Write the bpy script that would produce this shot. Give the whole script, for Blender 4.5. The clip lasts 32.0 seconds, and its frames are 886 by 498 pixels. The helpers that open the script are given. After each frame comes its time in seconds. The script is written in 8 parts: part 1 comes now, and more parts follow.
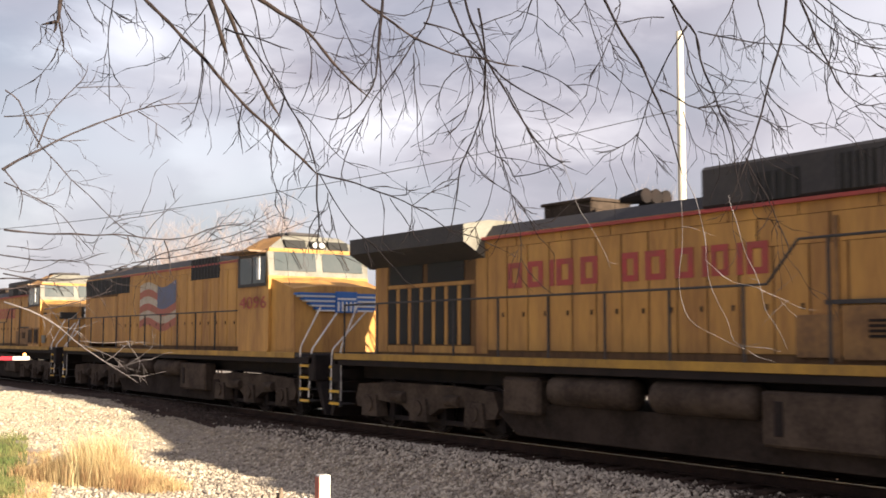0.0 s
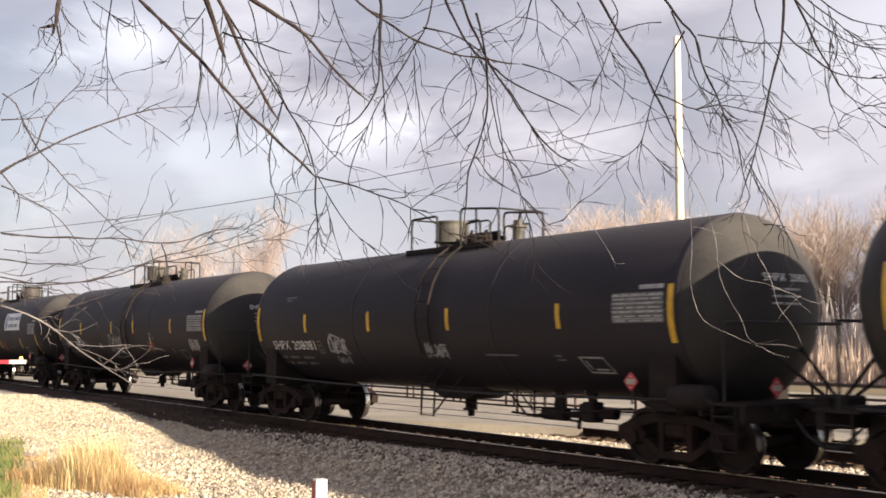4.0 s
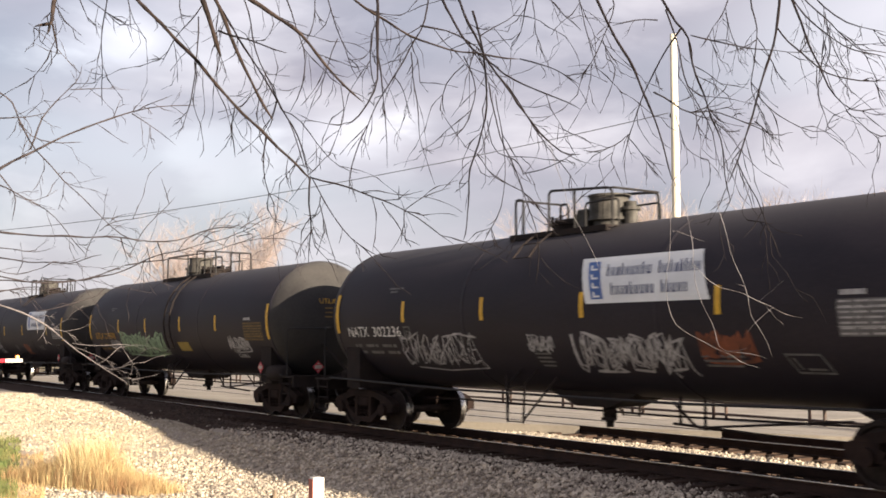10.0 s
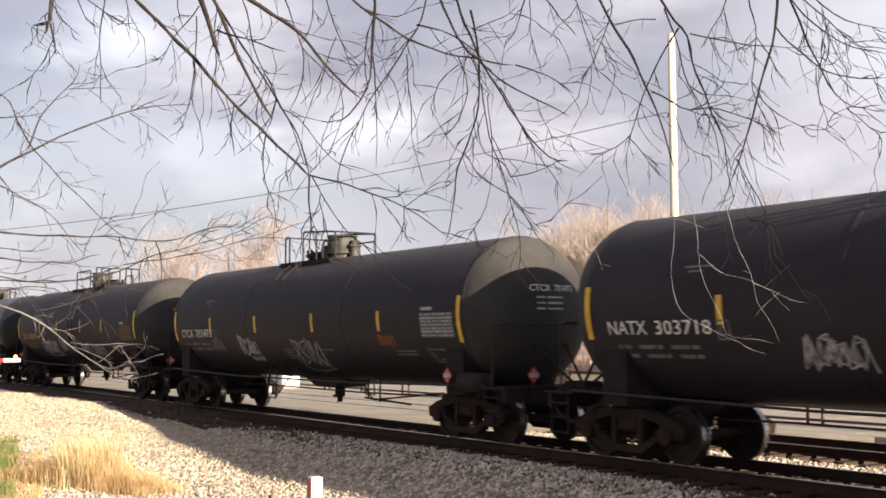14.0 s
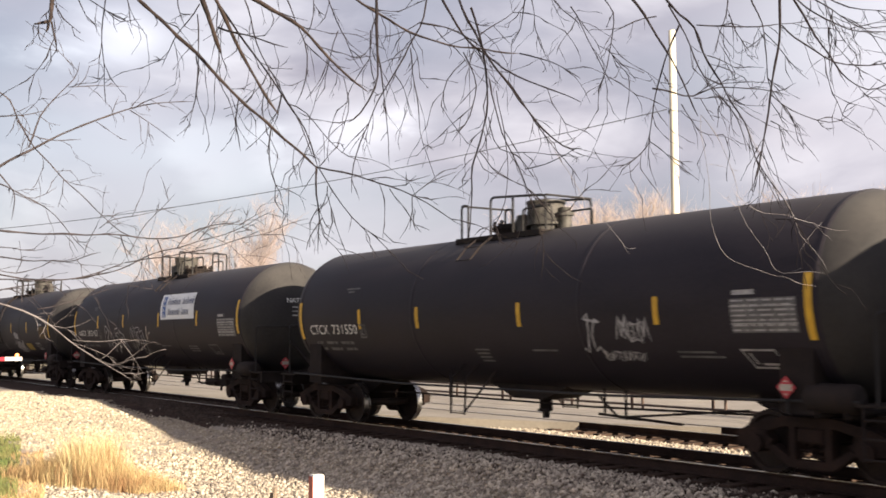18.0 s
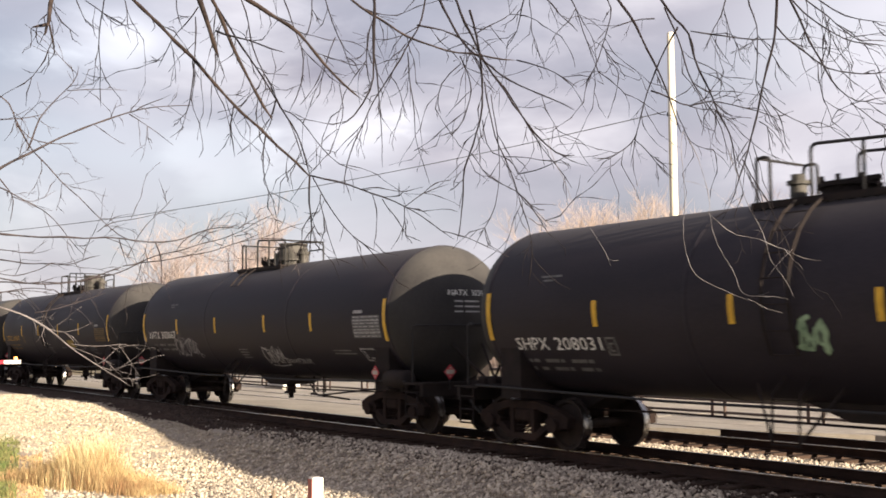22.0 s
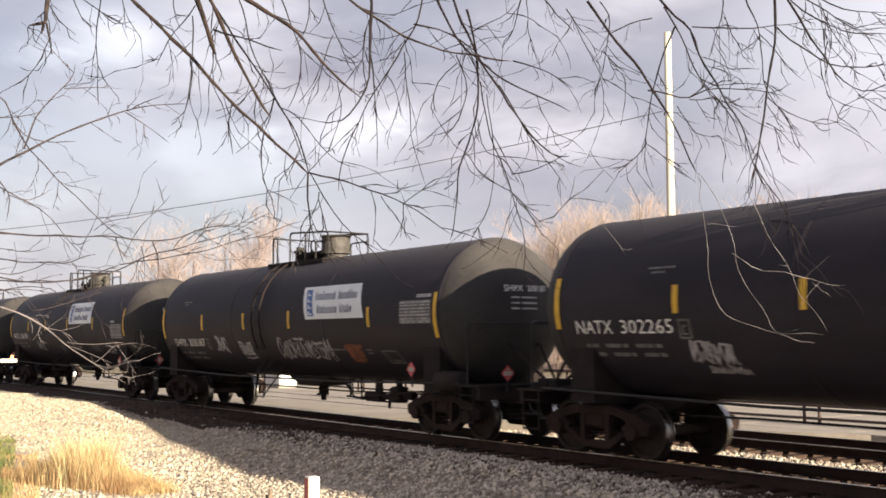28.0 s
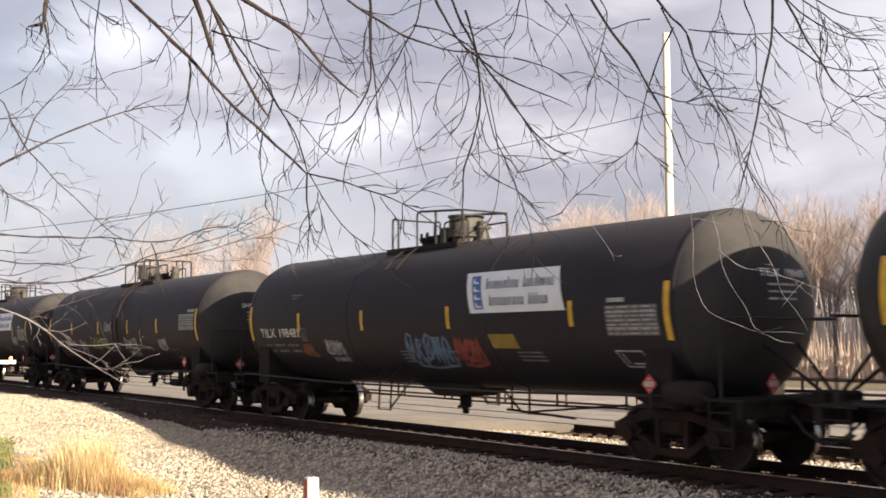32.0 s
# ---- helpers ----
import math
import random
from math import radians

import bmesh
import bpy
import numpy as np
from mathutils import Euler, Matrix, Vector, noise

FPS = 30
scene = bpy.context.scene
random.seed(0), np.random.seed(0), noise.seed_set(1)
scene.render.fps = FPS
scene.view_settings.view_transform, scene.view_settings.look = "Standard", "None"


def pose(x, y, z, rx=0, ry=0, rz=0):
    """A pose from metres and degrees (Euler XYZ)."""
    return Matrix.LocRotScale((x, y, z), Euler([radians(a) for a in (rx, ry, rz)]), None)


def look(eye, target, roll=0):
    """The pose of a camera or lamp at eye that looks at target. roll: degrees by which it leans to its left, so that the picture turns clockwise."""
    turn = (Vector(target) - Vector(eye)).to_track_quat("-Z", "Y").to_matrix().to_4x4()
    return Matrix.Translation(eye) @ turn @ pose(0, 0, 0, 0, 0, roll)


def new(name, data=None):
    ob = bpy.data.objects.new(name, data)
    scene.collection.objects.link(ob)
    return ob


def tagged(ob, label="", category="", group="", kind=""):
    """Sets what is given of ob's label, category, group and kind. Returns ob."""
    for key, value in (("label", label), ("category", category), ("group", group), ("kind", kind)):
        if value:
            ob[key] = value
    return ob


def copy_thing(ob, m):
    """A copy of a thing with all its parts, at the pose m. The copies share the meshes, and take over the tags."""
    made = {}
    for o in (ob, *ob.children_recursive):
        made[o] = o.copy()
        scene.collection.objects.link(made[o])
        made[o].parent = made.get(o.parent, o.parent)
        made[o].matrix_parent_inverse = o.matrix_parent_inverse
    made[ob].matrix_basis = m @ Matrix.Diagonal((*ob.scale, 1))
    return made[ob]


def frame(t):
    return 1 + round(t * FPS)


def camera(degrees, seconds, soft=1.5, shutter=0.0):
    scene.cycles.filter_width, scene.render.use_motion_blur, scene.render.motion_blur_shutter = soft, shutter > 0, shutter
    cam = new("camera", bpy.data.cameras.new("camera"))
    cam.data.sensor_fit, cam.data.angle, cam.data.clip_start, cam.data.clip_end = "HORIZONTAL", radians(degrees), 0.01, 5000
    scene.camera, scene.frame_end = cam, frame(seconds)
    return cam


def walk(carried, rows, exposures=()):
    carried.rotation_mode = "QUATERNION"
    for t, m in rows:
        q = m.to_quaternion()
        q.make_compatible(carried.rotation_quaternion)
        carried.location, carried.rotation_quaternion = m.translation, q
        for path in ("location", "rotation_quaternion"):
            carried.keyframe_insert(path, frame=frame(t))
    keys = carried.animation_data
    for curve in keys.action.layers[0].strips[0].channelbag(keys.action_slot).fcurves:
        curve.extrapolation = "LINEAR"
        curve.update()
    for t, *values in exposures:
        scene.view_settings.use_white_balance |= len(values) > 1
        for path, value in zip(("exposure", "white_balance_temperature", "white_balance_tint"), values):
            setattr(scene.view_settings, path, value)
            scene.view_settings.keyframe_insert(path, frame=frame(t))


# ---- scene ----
# World: x along the railway (the train runs towards -x), y across it, z up from the rail heads. Metres.
EYE = (0.0, 0.0, 1.97)
AXIS = 13.92          # centre line of the first track
cam = camera(44.47, 32.0, soft=1.7, shutter=0.1)
# seconds, heading, tilt, lean
walk(cam, [(t, pose(*EYE, tilt, 0, yaw) @ pose(0, 0, 0, 0, 0, lean)) for t, yaw, tilt, lean in [
    (0.0, 54.98, 94.72, 0.02), (0.5, 54.94, 94.77, 0.07), (1.0, 54.99, 94.85, 0.20), (1.5, 55.07, 95.06, 0.24), (2.0, 55.04, 94.99, 0.29), (2.5, 54.99, 95.02, 0.29),
    (3.0, 54.94, 95.01, 0.24), (3.5, 54.87, 94.96, 0.15), (5.5, 54.80, 94.93, 0.07), (6.0, 54.75, 94.93, 0.02), (6.5, 54.75, 94.90, 0.02), (7.0, 54.75, 94.86, 0.02),
    (7.5, 54.75, 94.88, 0.02), (8.0, 54.75, 94.88, 0.02), (8.5, 54.70, 94.86, 0.02), (9.0, 54.66, 94.88, 0.02), (9.5, 54.66, 94.86, 0.02), (10.0, 54.66, 94.84, 0.03),
    (10.5, 54.66, 94.81, 0.03), (11.0, 54.64, 94.79, 0.02), (11.5, 54.60, 94.78, -0.02), (12.0, 54.59, 94.78, -0.07), (12.5, 54.59, 94.78, -0.06), (13.0, 54.58, 94.81, -0.02),
    (13.5, 54.56, 94.81, -0.02), (15.5, 54.60, 94.79, -0.02), (16.0, 54.59, 94.76, -0.07), (16.5, 54.59, 94.76, -0.07), (17.0, 54.57, 94.73, -0.15), (17.5, 54.62, 94.73, -0.15),
    (18.0, 54.62, 94.68, -0.15), (18.5, 54.63, 94.64, -0.11), (19.0, 54.62, 94.64, -0.15), (19.5, 54.67, 94.87, -0.15), (20.0, 54.62, 94.87, -0.15), (20.5, 54.65, 94.82, -0.11),
    (21.0, 54.62, 94.82, -0.15), (21.5, 54.57, 94.82, -0.19), (22.0, 54.56, 94.81, -0.24), (22.5, 54.56, 94.86, -0.24), (23.0, 54.56, 94.90, -0.24), (23.5, 54.47, 94.82, -0.20),
    (24.0, 54.44, 94.82, -0.15), (24.5, 54.46, 94.87, -0.06), (25.0, 54.46, 94.83, -0.06), (25.5, 54.45, 94.78, -0.11), (27.5, 54.39, 94.73, -0.15), (28.0, 54.39, 94.77, -0.15),
    (28.5, 54.33, 94.78, -0.11), (29.0, 54.36, 94.78, -0.11), (29.5, 54.32, 94.83, -0.06), (30.0, 54.37, 94.81, -0.06), (30.5, 54.41, 94.83, -0.06), (31.0, 54.39, 94.82, -0.15),
    (31.5, 54.34, 94.82, -0.19), (32.0, 54.33, 94.81, -0.24),
]])

# ---- light ----
SUN_E, SUN_A = radians(14.0), radians(7.0)      # height, and angle off the track towards the far side
to_sun = Vector((math.cos(SUN_E) * math.cos(SUN_A), math.cos(SUN_E) * math.sin(SUN_A), math.sin(SUN_E)))
scene.view_settings.exposure = 1.79


def make_sky():
    w = bpy.data.worlds.new("sky")
    scene.world = w
    w.use_nodes = True
    n, l = w.node_tree.nodes, w.node_tree.links
    n.clear()
    out, bg = n.new("ShaderNodeOutputWorld"), n.new("ShaderNodeBackground")
    sky = n.new("ShaderNodeTexSky")
    sky.sky_type, sky.sun_disc = "NISHITA", False
    sky.sun_elevation, sky.sun_rotation = SUN_E, math.atan2(to_sun.x, to_sun.y)
    dim = n.new("ShaderNodeMix"); dim.data_type = "RGBA"; dim.blend_type = "MULTIPLY"; dim.inputs[0].default_value = 1
    dim.inputs[7].default_value = (0.055, 0.055, 0.055, 1)
    l.new(sky.outputs[0], dim.inputs[6])
    tc = n.new("ShaderNodeTexCoord")
    m = n.new("ShaderNodeMapping"); m.inputs["Scale"].default_value = (1.6, 1.6, 4.6); m.inputs["Location"].default_value = (0.35, 0.1, 0.2)
    l.new(tc.outputs["Generated"], m.inputs[0])
    a = n.new("ShaderNodeTexNoise"); a.inputs["Scale"].default_value = 2.3; a.inputs["Detail"].default_value = 7; a.inputs["Roughness"].default_value = 0.52; a.inputs["Distortion"].default_value = 0.3
    l.new(m.outputs[0], a.inputs["Vector"])
    b = n.new("ShaderNodeTexNoise"); b.inputs["Scale"].default_value = 1.1; b.inputs["Detail"].default_value = 3
    l.new(m.outputs[0], b.inputs["Vector"])
    ra = n.new("ShaderNodeValToRGB")
    ra.color_ramp.elements[0].position, ra.color_ramp.elements[0].color = 0.30, (0.106, 0.102, 0.122, 1)
    ra.color_ramp.elements[1].position, ra.color_ramp.elements[1].color = 0.72, (0.286, 0.272, 0.290, 1)
    e = ra.color_ramp.elements.new(0.52); e.color = (0.163, 0.153, 0.176, 1)
    l.new(a.outputs["Fac"], ra.inputs[0])
    # bright breaks in the cloud
    total = None
    for (dx, dy, dz), wide, amount in (((-0.842, 0.505, 0.192), 0.0030, 0.14), ((-0.815, 0.535, 0.205), 0.0012, 0.12), ((-0.912, 0.32, 0.262), 0.0030, 0.18), ((-0.90, 0.40, 0.168), 0.0012, 0.05), ((-0.935, 0.30, 0.19), 0.006, 0.045), ((-0.47, 0.845, 0.255), 0.022, 0.125), ((-0.40, 0.88, 0.20), 0.004, 0.09), ((-0.56, 0.79, 0.14), 0.006, 0.04), ((-0.905, 0.43, 0.10), 0.025, 0.055), ((-0.892, 0.465, 0.262), 0.006, -0.035)):
        dot = n.new("ShaderNodeVectorMath"); dot.operation = "DISTANCE"
        v = Vector((dx, dy, dz)).normalized()
        sc = n.new("ShaderNodeVectorMath"); sc.operation = "MULTIPLY"; sc.inputs[1].default_value = (1, 1, 1.9)
        l.new(tc.outputs["Generated"], sc.inputs[0])
        l.new(sc.outputs[0], dot.inputs[0]); dot.inputs[1].default_value = (v.x, v.y, v.z * 1.9)
        warp = n.new("ShaderNodeMath"); warp.operation = "MULTIPLY_ADD"; warp.inputs[1].default_value = 0.34; warp.inputs[2].default_value = -0.17
        l.new(a.outputs["Fac"], warp.inputs[0])
        sm = n.new("ShaderNodeMath"); sm.operation = "ADD"
        l.new(dot.outputs["Value"], sm.inputs[0]); l.new(warp.outputs[0], sm.inputs[1])
        mr = n.new("ShaderNodeMapRange"); mr.interpolation_type = "SMOOTHSTEP"
        r = math.sqrt(wide)
        mr.inputs[1].default_value, mr.inputs[2].default_value, mr.inputs[3].default_value, mr.inputs[4].default_value = 0.2 * r, 1.7 * r, amount, 0
        l.new(sm.outputs[0], mr.inputs[0])
        if total is None:
            total = mr.outputs[0]
        else:
            ad = n.new("ShaderNodeMath"); ad.operation = "ADD"
            l.new(total, ad.inputs[0]); l.new(mr.outputs[0], ad.inputs[1]); total = ad.outputs[0]
    plus = n.new("ShaderNodeVectorMath"); plus.operation = "ADD"
    l.new(ra.outputs[0], plus.inputs[0]); l.new(total, plus.inputs[1])
    mix = n.new("ShaderNodeMix"); mix.data_type = "RGBA"
    cover = n.new("ShaderNodeMapRange"); cover.inputs[1].default_value, cover.inputs[2].default_value, cover.inputs[3].default_value, cover.inputs[4].default_value = 0.35, 0.6, 0.72, 0.97
    l.new(b.outputs["Fac"], cover.inputs[0])
    l.new(cover.outputs[0], mix.inputs[0]); l.new(dim.outputs[2], mix.inputs[6]); l.new(plus.outputs[0], mix.inputs[7])
    l.new(mix.outputs[2], bg.inputs[0])
    bg.inputs[1].default_value = 1.0
    l.new(bg.outputs[0], out.inputs[0])


make_sky()
sun_data = bpy.data.lights.new("sun", "SUN")
sun_data.energy, sun_data.angle, sun_data.color = 4.2, radians(0.6), (1.0, 0.85, 0.64)
sun = new("sun", sun_data)
sun.matrix_world = look(to_sun * 100, (0, 0, 0))


# ---- materials ----
def mat(name, c1, c2=None, rough=0.6, metal=0.0, scale=3.0, fine=40.0, bump=0.0, spread=0.5, rand=0.0, coat=0.0, emit=0.0, stretch=(1, 1, 1), grime=None, island=False, spec=0.5):
    """Two colours mixed by a coarse and a fine noise, with the roughness and the relief following."""
    m = bpy.data.materials.new(name)
    m.use_nodes = True
    n, l = m.node_tree.nodes, m.node_tree.links
    p = n["Principled BSDF"]
    p.inputs["Metallic"].default_value = metal
    p.inputs["Specular IOR Level"].default_value = spec
    p.inputs["Coat Weight"].default_value = coat
    c2 = c2 or tuple(v * 0.75 for v in c1)
    tc, mp = n.new("ShaderNodeTexCoord"), n.new("ShaderNodeMapping")
    mp.inputs["Scale"].default_value = stretch
    l.new(tc.outputs["Object"], mp.inputs[0])
    a, b = n.new("ShaderNodeTexNoise"), n.new("ShaderNodeTexNoise")
    a.inputs["Scale"].default_value, a.inputs["Detail"].default_value = scale, 5
    b.inputs["Scale"].default_value, b.inputs["Detail"].default_value = fine, 3
    l.new(mp.outputs[0], a.inputs["Vector"]); l.new(mp.outputs[0], b.inputs["Vector"])
    s = n.new("ShaderNodeMath"); s.operation = "MULTIPLY_ADD"; s.inputs[1].default_value = 0.45
    l.new(b.outputs["Fac"], s.inputs[0]); l.new(a.outputs["Fac"], s.inputs[2])
    r = n.new("ShaderNodeMapRange")
    r.inputs[1].default_value, r.inputs[2].default_value = 0.72 - spread * 0.35, 0.72 + spread * 0.35
    l.new(s.outputs[0], r.inputs[0])
    fac = r.outputs[0]
    if rand or island:
        if island:
            src = n.new("ShaderNodeNewGeometry").outputs["Random Per Island"]
        else:
            src = n.new("ShaderNodeObjectInfo").outputs["Random"]
        q = n.new("ShaderNodeMath"); q.operation = "MULTIPLY_ADD"; q.inputs[1].default_value = rand; q.use_clamp = True
        l.new(src, q.inputs[0])
        h = n.new("ShaderNodeMath"); h.operation = "MULTIPLY_ADD"; h.inputs[1].default_value = 1.0; h.inputs[2].default_value = -rand * 0.5
        l.new(fac, h.inputs[0]); l.new(h.outputs[0], q.inputs[2]); fac = q.outputs[0]
    mx = n.new("ShaderNodeMix"); mx.data_type = "RGBA"
    mx.inputs[6].default_value, mx.inputs[7].default_value = (*c1, 1), (*c2, 1)
    l.new(fac, mx.inputs[0])
    colour = mx.outputs[2]
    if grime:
        # a tint mixed in on upward faces: colour, least slope, most slope, amount
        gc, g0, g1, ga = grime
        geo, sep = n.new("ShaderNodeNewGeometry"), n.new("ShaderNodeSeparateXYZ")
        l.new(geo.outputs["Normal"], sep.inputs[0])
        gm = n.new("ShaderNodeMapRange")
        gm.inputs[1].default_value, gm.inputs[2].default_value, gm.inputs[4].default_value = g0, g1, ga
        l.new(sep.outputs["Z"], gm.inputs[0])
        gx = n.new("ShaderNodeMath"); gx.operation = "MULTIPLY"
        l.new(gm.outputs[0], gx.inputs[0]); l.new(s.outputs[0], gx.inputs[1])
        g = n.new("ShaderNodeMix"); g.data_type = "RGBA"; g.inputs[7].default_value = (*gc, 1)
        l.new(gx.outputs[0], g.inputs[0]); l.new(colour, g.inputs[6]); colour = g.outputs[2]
    l.new(colour, p.inputs["Base Color"])
    rr = n.new("ShaderNodeMapRange")
    rr.inputs[3].default_value, rr.inputs[4].default_value = max(0.03, rough - 0.1), min(1, rough + 0.12)
    l.new(s.outputs[0], rr.inputs[0]); l.new(rr.outputs[0], p.inputs["Roughness"])
    if bump:
        bp = n.new("ShaderNodeBump"); bp.inputs["Strength"].default_value = 1.0; bp.inputs["Distance"].default_value = bump
        l.new(s.outputs[0], bp.inputs["Height"]); l.new(bp.outputs[0], p.inputs["Normal"])
    if emit:
        p.inputs["Emission Color"].default_value, p.inputs["Emission Strength"].default_value = (*c1, 1), emit
    return m


PALE_TOP = (0.15, 0.14, 0.13)
M_BLACK = mat("black_tank_paint", (0.0202, 0.0173, 0.0234), (0.0299, 0.0256, 0.0327), 0.50, scale=0.8, fine=14, stretch=(0.6, 1, 2), bump=0.0006, grime=(PALE_TOP, 0.60, 1.0, 0.36), spec=0.14)
# Domes get paler tops than the flanks: the sunlit cap put into the paint.
M_DOME = mat("road_dusted_black_dome_paint", (0.021, 0.0195, 0.021), (0.036, 0.0335, 0.034), 0.55, scale=1.2, fine=14, bump=0.0006, grime=(PALE_TOP, 0.3, 1.0, 0.5), spec=0.25)
M_GLOSS = mat("glossy_black_tank_paint", (0.0085, 0.0088, 0.0130), (0.0140, 0.0142, 0.0190), 0.24, scale=0.8, fine=10, stretch=(0.6, 1, 2), bump=0.0004, grime=(PALE_TOP, 0.55, 1.0, 0.28), spec=0.25)
M_CHAR = mat("faded_charcoal_tank_paint", (0.0240, 0.0245, 0.0295), (0.0330, 0.0330, 0.0375), 0.48, scale=0.8, fine=14, stretch=(0.6, 1, 2), bump=0.0006, grime=(PALE_TOP, 0.3, 1.0, 0.42), spec=0.22)
M_STAIN = mat("smeared_violet_grey_tank_paint", (0.017, 0.016, 0.022), (0.125, 0.108, 0.118), 0.5, scale=0.55, fine=3.0, stretch=(1.4, 1, 0.8), spread=0.42, bump=0.0006, grime=(PALE_TOP, 0.4, 1.0, 0.4), spec=0.3)
M_STEEL = mat("dark_underframe_steel", (0.0157, 0.0129, 0.0132), (0.0289, 0.0217, 0.0201), 0.75, scale=3, fine=30, bump=0.002, spec=0.15)
M_TRUCK = mat("dusty_cast_truck_steel", (0.0154, 0.0106, 0.0100), (0.0318, 0.0206, 0.0174), 0.85, scale=2.5, fine=25, bump=0.003, spec=0.12)
M_WHEEL = mat("brown_wheel_steel", (0.0170, 0.0124, 0.0114), (0.0342, 0.0240, 0.0207), 0.7, scale=4, fine=40, bump=0.001, spec=0.2)
M_TREAD = mat("polished_wheel_tread", (0.45, 0.44, 0.43), (0.3, 0.29, 0.28), 0.22, metal=1.0, scale=8, fine=80)
M_PIPE = mat("painted_handrail_pipe", (0.015, 0.0145, 0.0165), (0.026, 0.024, 0.025), 0.6, scale=4, fine=40, spec=0.25)
M_VALVE = mat("grey_fitting_metal", (0.085, 0.078, 0.072), (0.035, 0.033, 0.031), 0.6, scale=5, fine=40, bump=0.001, spec=0.3)
M_STRIPE = mat("yellow_reflective_tape", (0.68, 0.40, 0.025), (0.52, 0.30, 0.02), 0.45, scale=6, fine=60)
M_WHITE = mat("white_stencil_paint", (0.80, 0.79, 0.77), (0.62, 0.61, 0.59), 0.6, scale=8, fine=70)
M_FAINT = mat("weathered_grey_stencil_paint", (0.15, 0.145, 0.145), (0.08, 0.077, 0.077), 0.7, scale=5, fine=50)
M_PANEL = mat("dull_grey_panel_paint", (0.1365, 0.1326, 0.1365), (0.0780, 0.0754, 0.0780), 0.7, scale=5, fine=50)
M_LETTER = mat("cream_weathered_lettering", (0.46, 0.42, 0.36), (0.30, 0.27, 0.23), 0.7, scale=4, fine=30)
M_DIM = mat("dulled_white_stencil_paint", (0.40, 0.39, 0.39), (0.24, 0.235, 0.235), 0.7, scale=8, fine=60)
M_GOLD = mat("yellow_stencil_paint", (0.58, 0.32, 0.03), (0.42, 0.225, 0.022), 0.6, scale=8, fine=70)
M_GOLDD = mat("dulled_yellow_stencil_paint", (0.19, 0.115, 0.03), (0.11, 0.065, 0.02), 0.7, scale=8, fine=60)
M_SIGN = mat("white_vinyl_sign", (0.72, 0.73, 0.74), (0.62, 0.63, 0.64), 0.4, scale=2, fine=30)
M_BLUE = mat("blue_sign_ink", (0.05, 0.12, 0.34), (0.04, 0.09, 0.27), 0.45)
M_EMB = mat("bright_blue_emblem_paint", (0.035, 0.16, 0.50), (0.03, 0.12, 0.40), 0.5)
M_NAVY = mat("dark_navy_sign_ink", (0.045, 0.055, 0.13), (0.035, 0.045, 0.10), 0.5)
M_RED = mat("red_placard_ink", (0.52, 0.035, 0.06), (0.40, 0.03, 0.045), 0.5)
M_ORANGE = mat("orange_spray_paint", (0.22, 0.06, 0.025), (0.09, 0.03, 0.018), 0.7)
M_SPRAY = mat("white_spray_paint", (0.42, 0.41, 0.425), (0.22, 0.215, 0.22), 0.7, scale=6, fine=40)
M_SPRAYG = mat("green_spray_paint", (0.28, 0.40, 0.26), (0.16, 0.24, 0.15), 0.7, scale=6, fine=40)
M_SPRAYP = mat("pink_spray_paint", (0.62, 0.47, 0.47), (0.45, 0.22, 0.25), 0.7, scale=2.5, fine=20)
M_SPRAYY = mat("yellow_spray_paint", (0.42, 0.35, 0.12), (0.26, 0.20, 0.07), 0.7, scale=6, fine=40)
M_CREAMF = mat("cream_spray_filling", (0.56, 0.50, 0.46), (0.40, 0.30, 0.29), 0.7, scale=3, fine=20)
M_VIOLET = mat("violet_spray_paint", (0.10, 0.085, 0.15), (0.05, 0.045, 0.08), 0.7, scale=6, fine=40)
M_TEAL = mat("faint_teal_spray_paint", (0.04, 0.085, 0.08), (0.025, 0.05, 0.05), 0.7, scale=6, fine=40)
M_LIME = mat("pale_yellow_green_spray_paint", (0.50, 0.52, 0.20), (0.32, 0.33, 0.13), 0.7, scale=6, fine=40)
M_SPRAYD = mat("dulled_olive_spray_paint", (0.12, 0.11, 0.05), (0.06, 0.055, 0.03), 0.7, scale=6, fine=40)
M_SCARLET = mat("dulled_scarlet_spray_paint", (0.26, 0.05, 0.035), (0.14, 0.03, 0.025), 0.7, scale=6, fine=40)
M_GOLDP = mat("brown_yellow_panel_paint", (0.062, 0.042, 0.018), (0.035, 0.025, 0.013), 0.7, scale=5, fine=50)
M_SPRAYB = mat("blue_spray_paint", (0.12, 0.19, 0.30), (0.08, 0.12, 0.20), 0.7, scale=6, fine=40)
M_YEL = mat("faded_yellow_loco_paint", (0.60, 0.325, 0.086), (0.30, 0.148, 0.056), 0.55, scale=1.1, fine=9, stretch=(2.2, 2.2, 0.3), bump=0.0008, spread=0.75, spec=0.3)
M_YELD = mat("grimy_brown_yellow_loco_paint", (0.30, 0.165, 0.065), (0.17, 0.095, 0.05), 0.65, scale=1.5, fine=12, bump=0.0008, spec=0.3)
M_RUST = mat("rust_stained_pale_sunshade", (0.34, 0.25, 0.17), (0.20, 0.11, 0.06), 0.75, scale=5, fine=40, spec=0.2)
M_GREY = mat("dark_grey_loco_roof", (0.042, 0.039, 0.043), (0.068, 0.062, 0.062), 0.6, scale=1.5, fine=12, bump=0.0008, spec=0.3)
M_CREAM = mat("dusty_pale_cab_roof", (0.235, 0.228, 0.20), (0.15, 0.142, 0.12), 0.6, scale=2.5, fine=20, spread=0.7, spec=0.3)
M_LRED = mat("faded_red_lettering", (0.40, 0.045, 0.045), (0.30, 0.06, 0.045), 0.5, scale=2, fine=12)
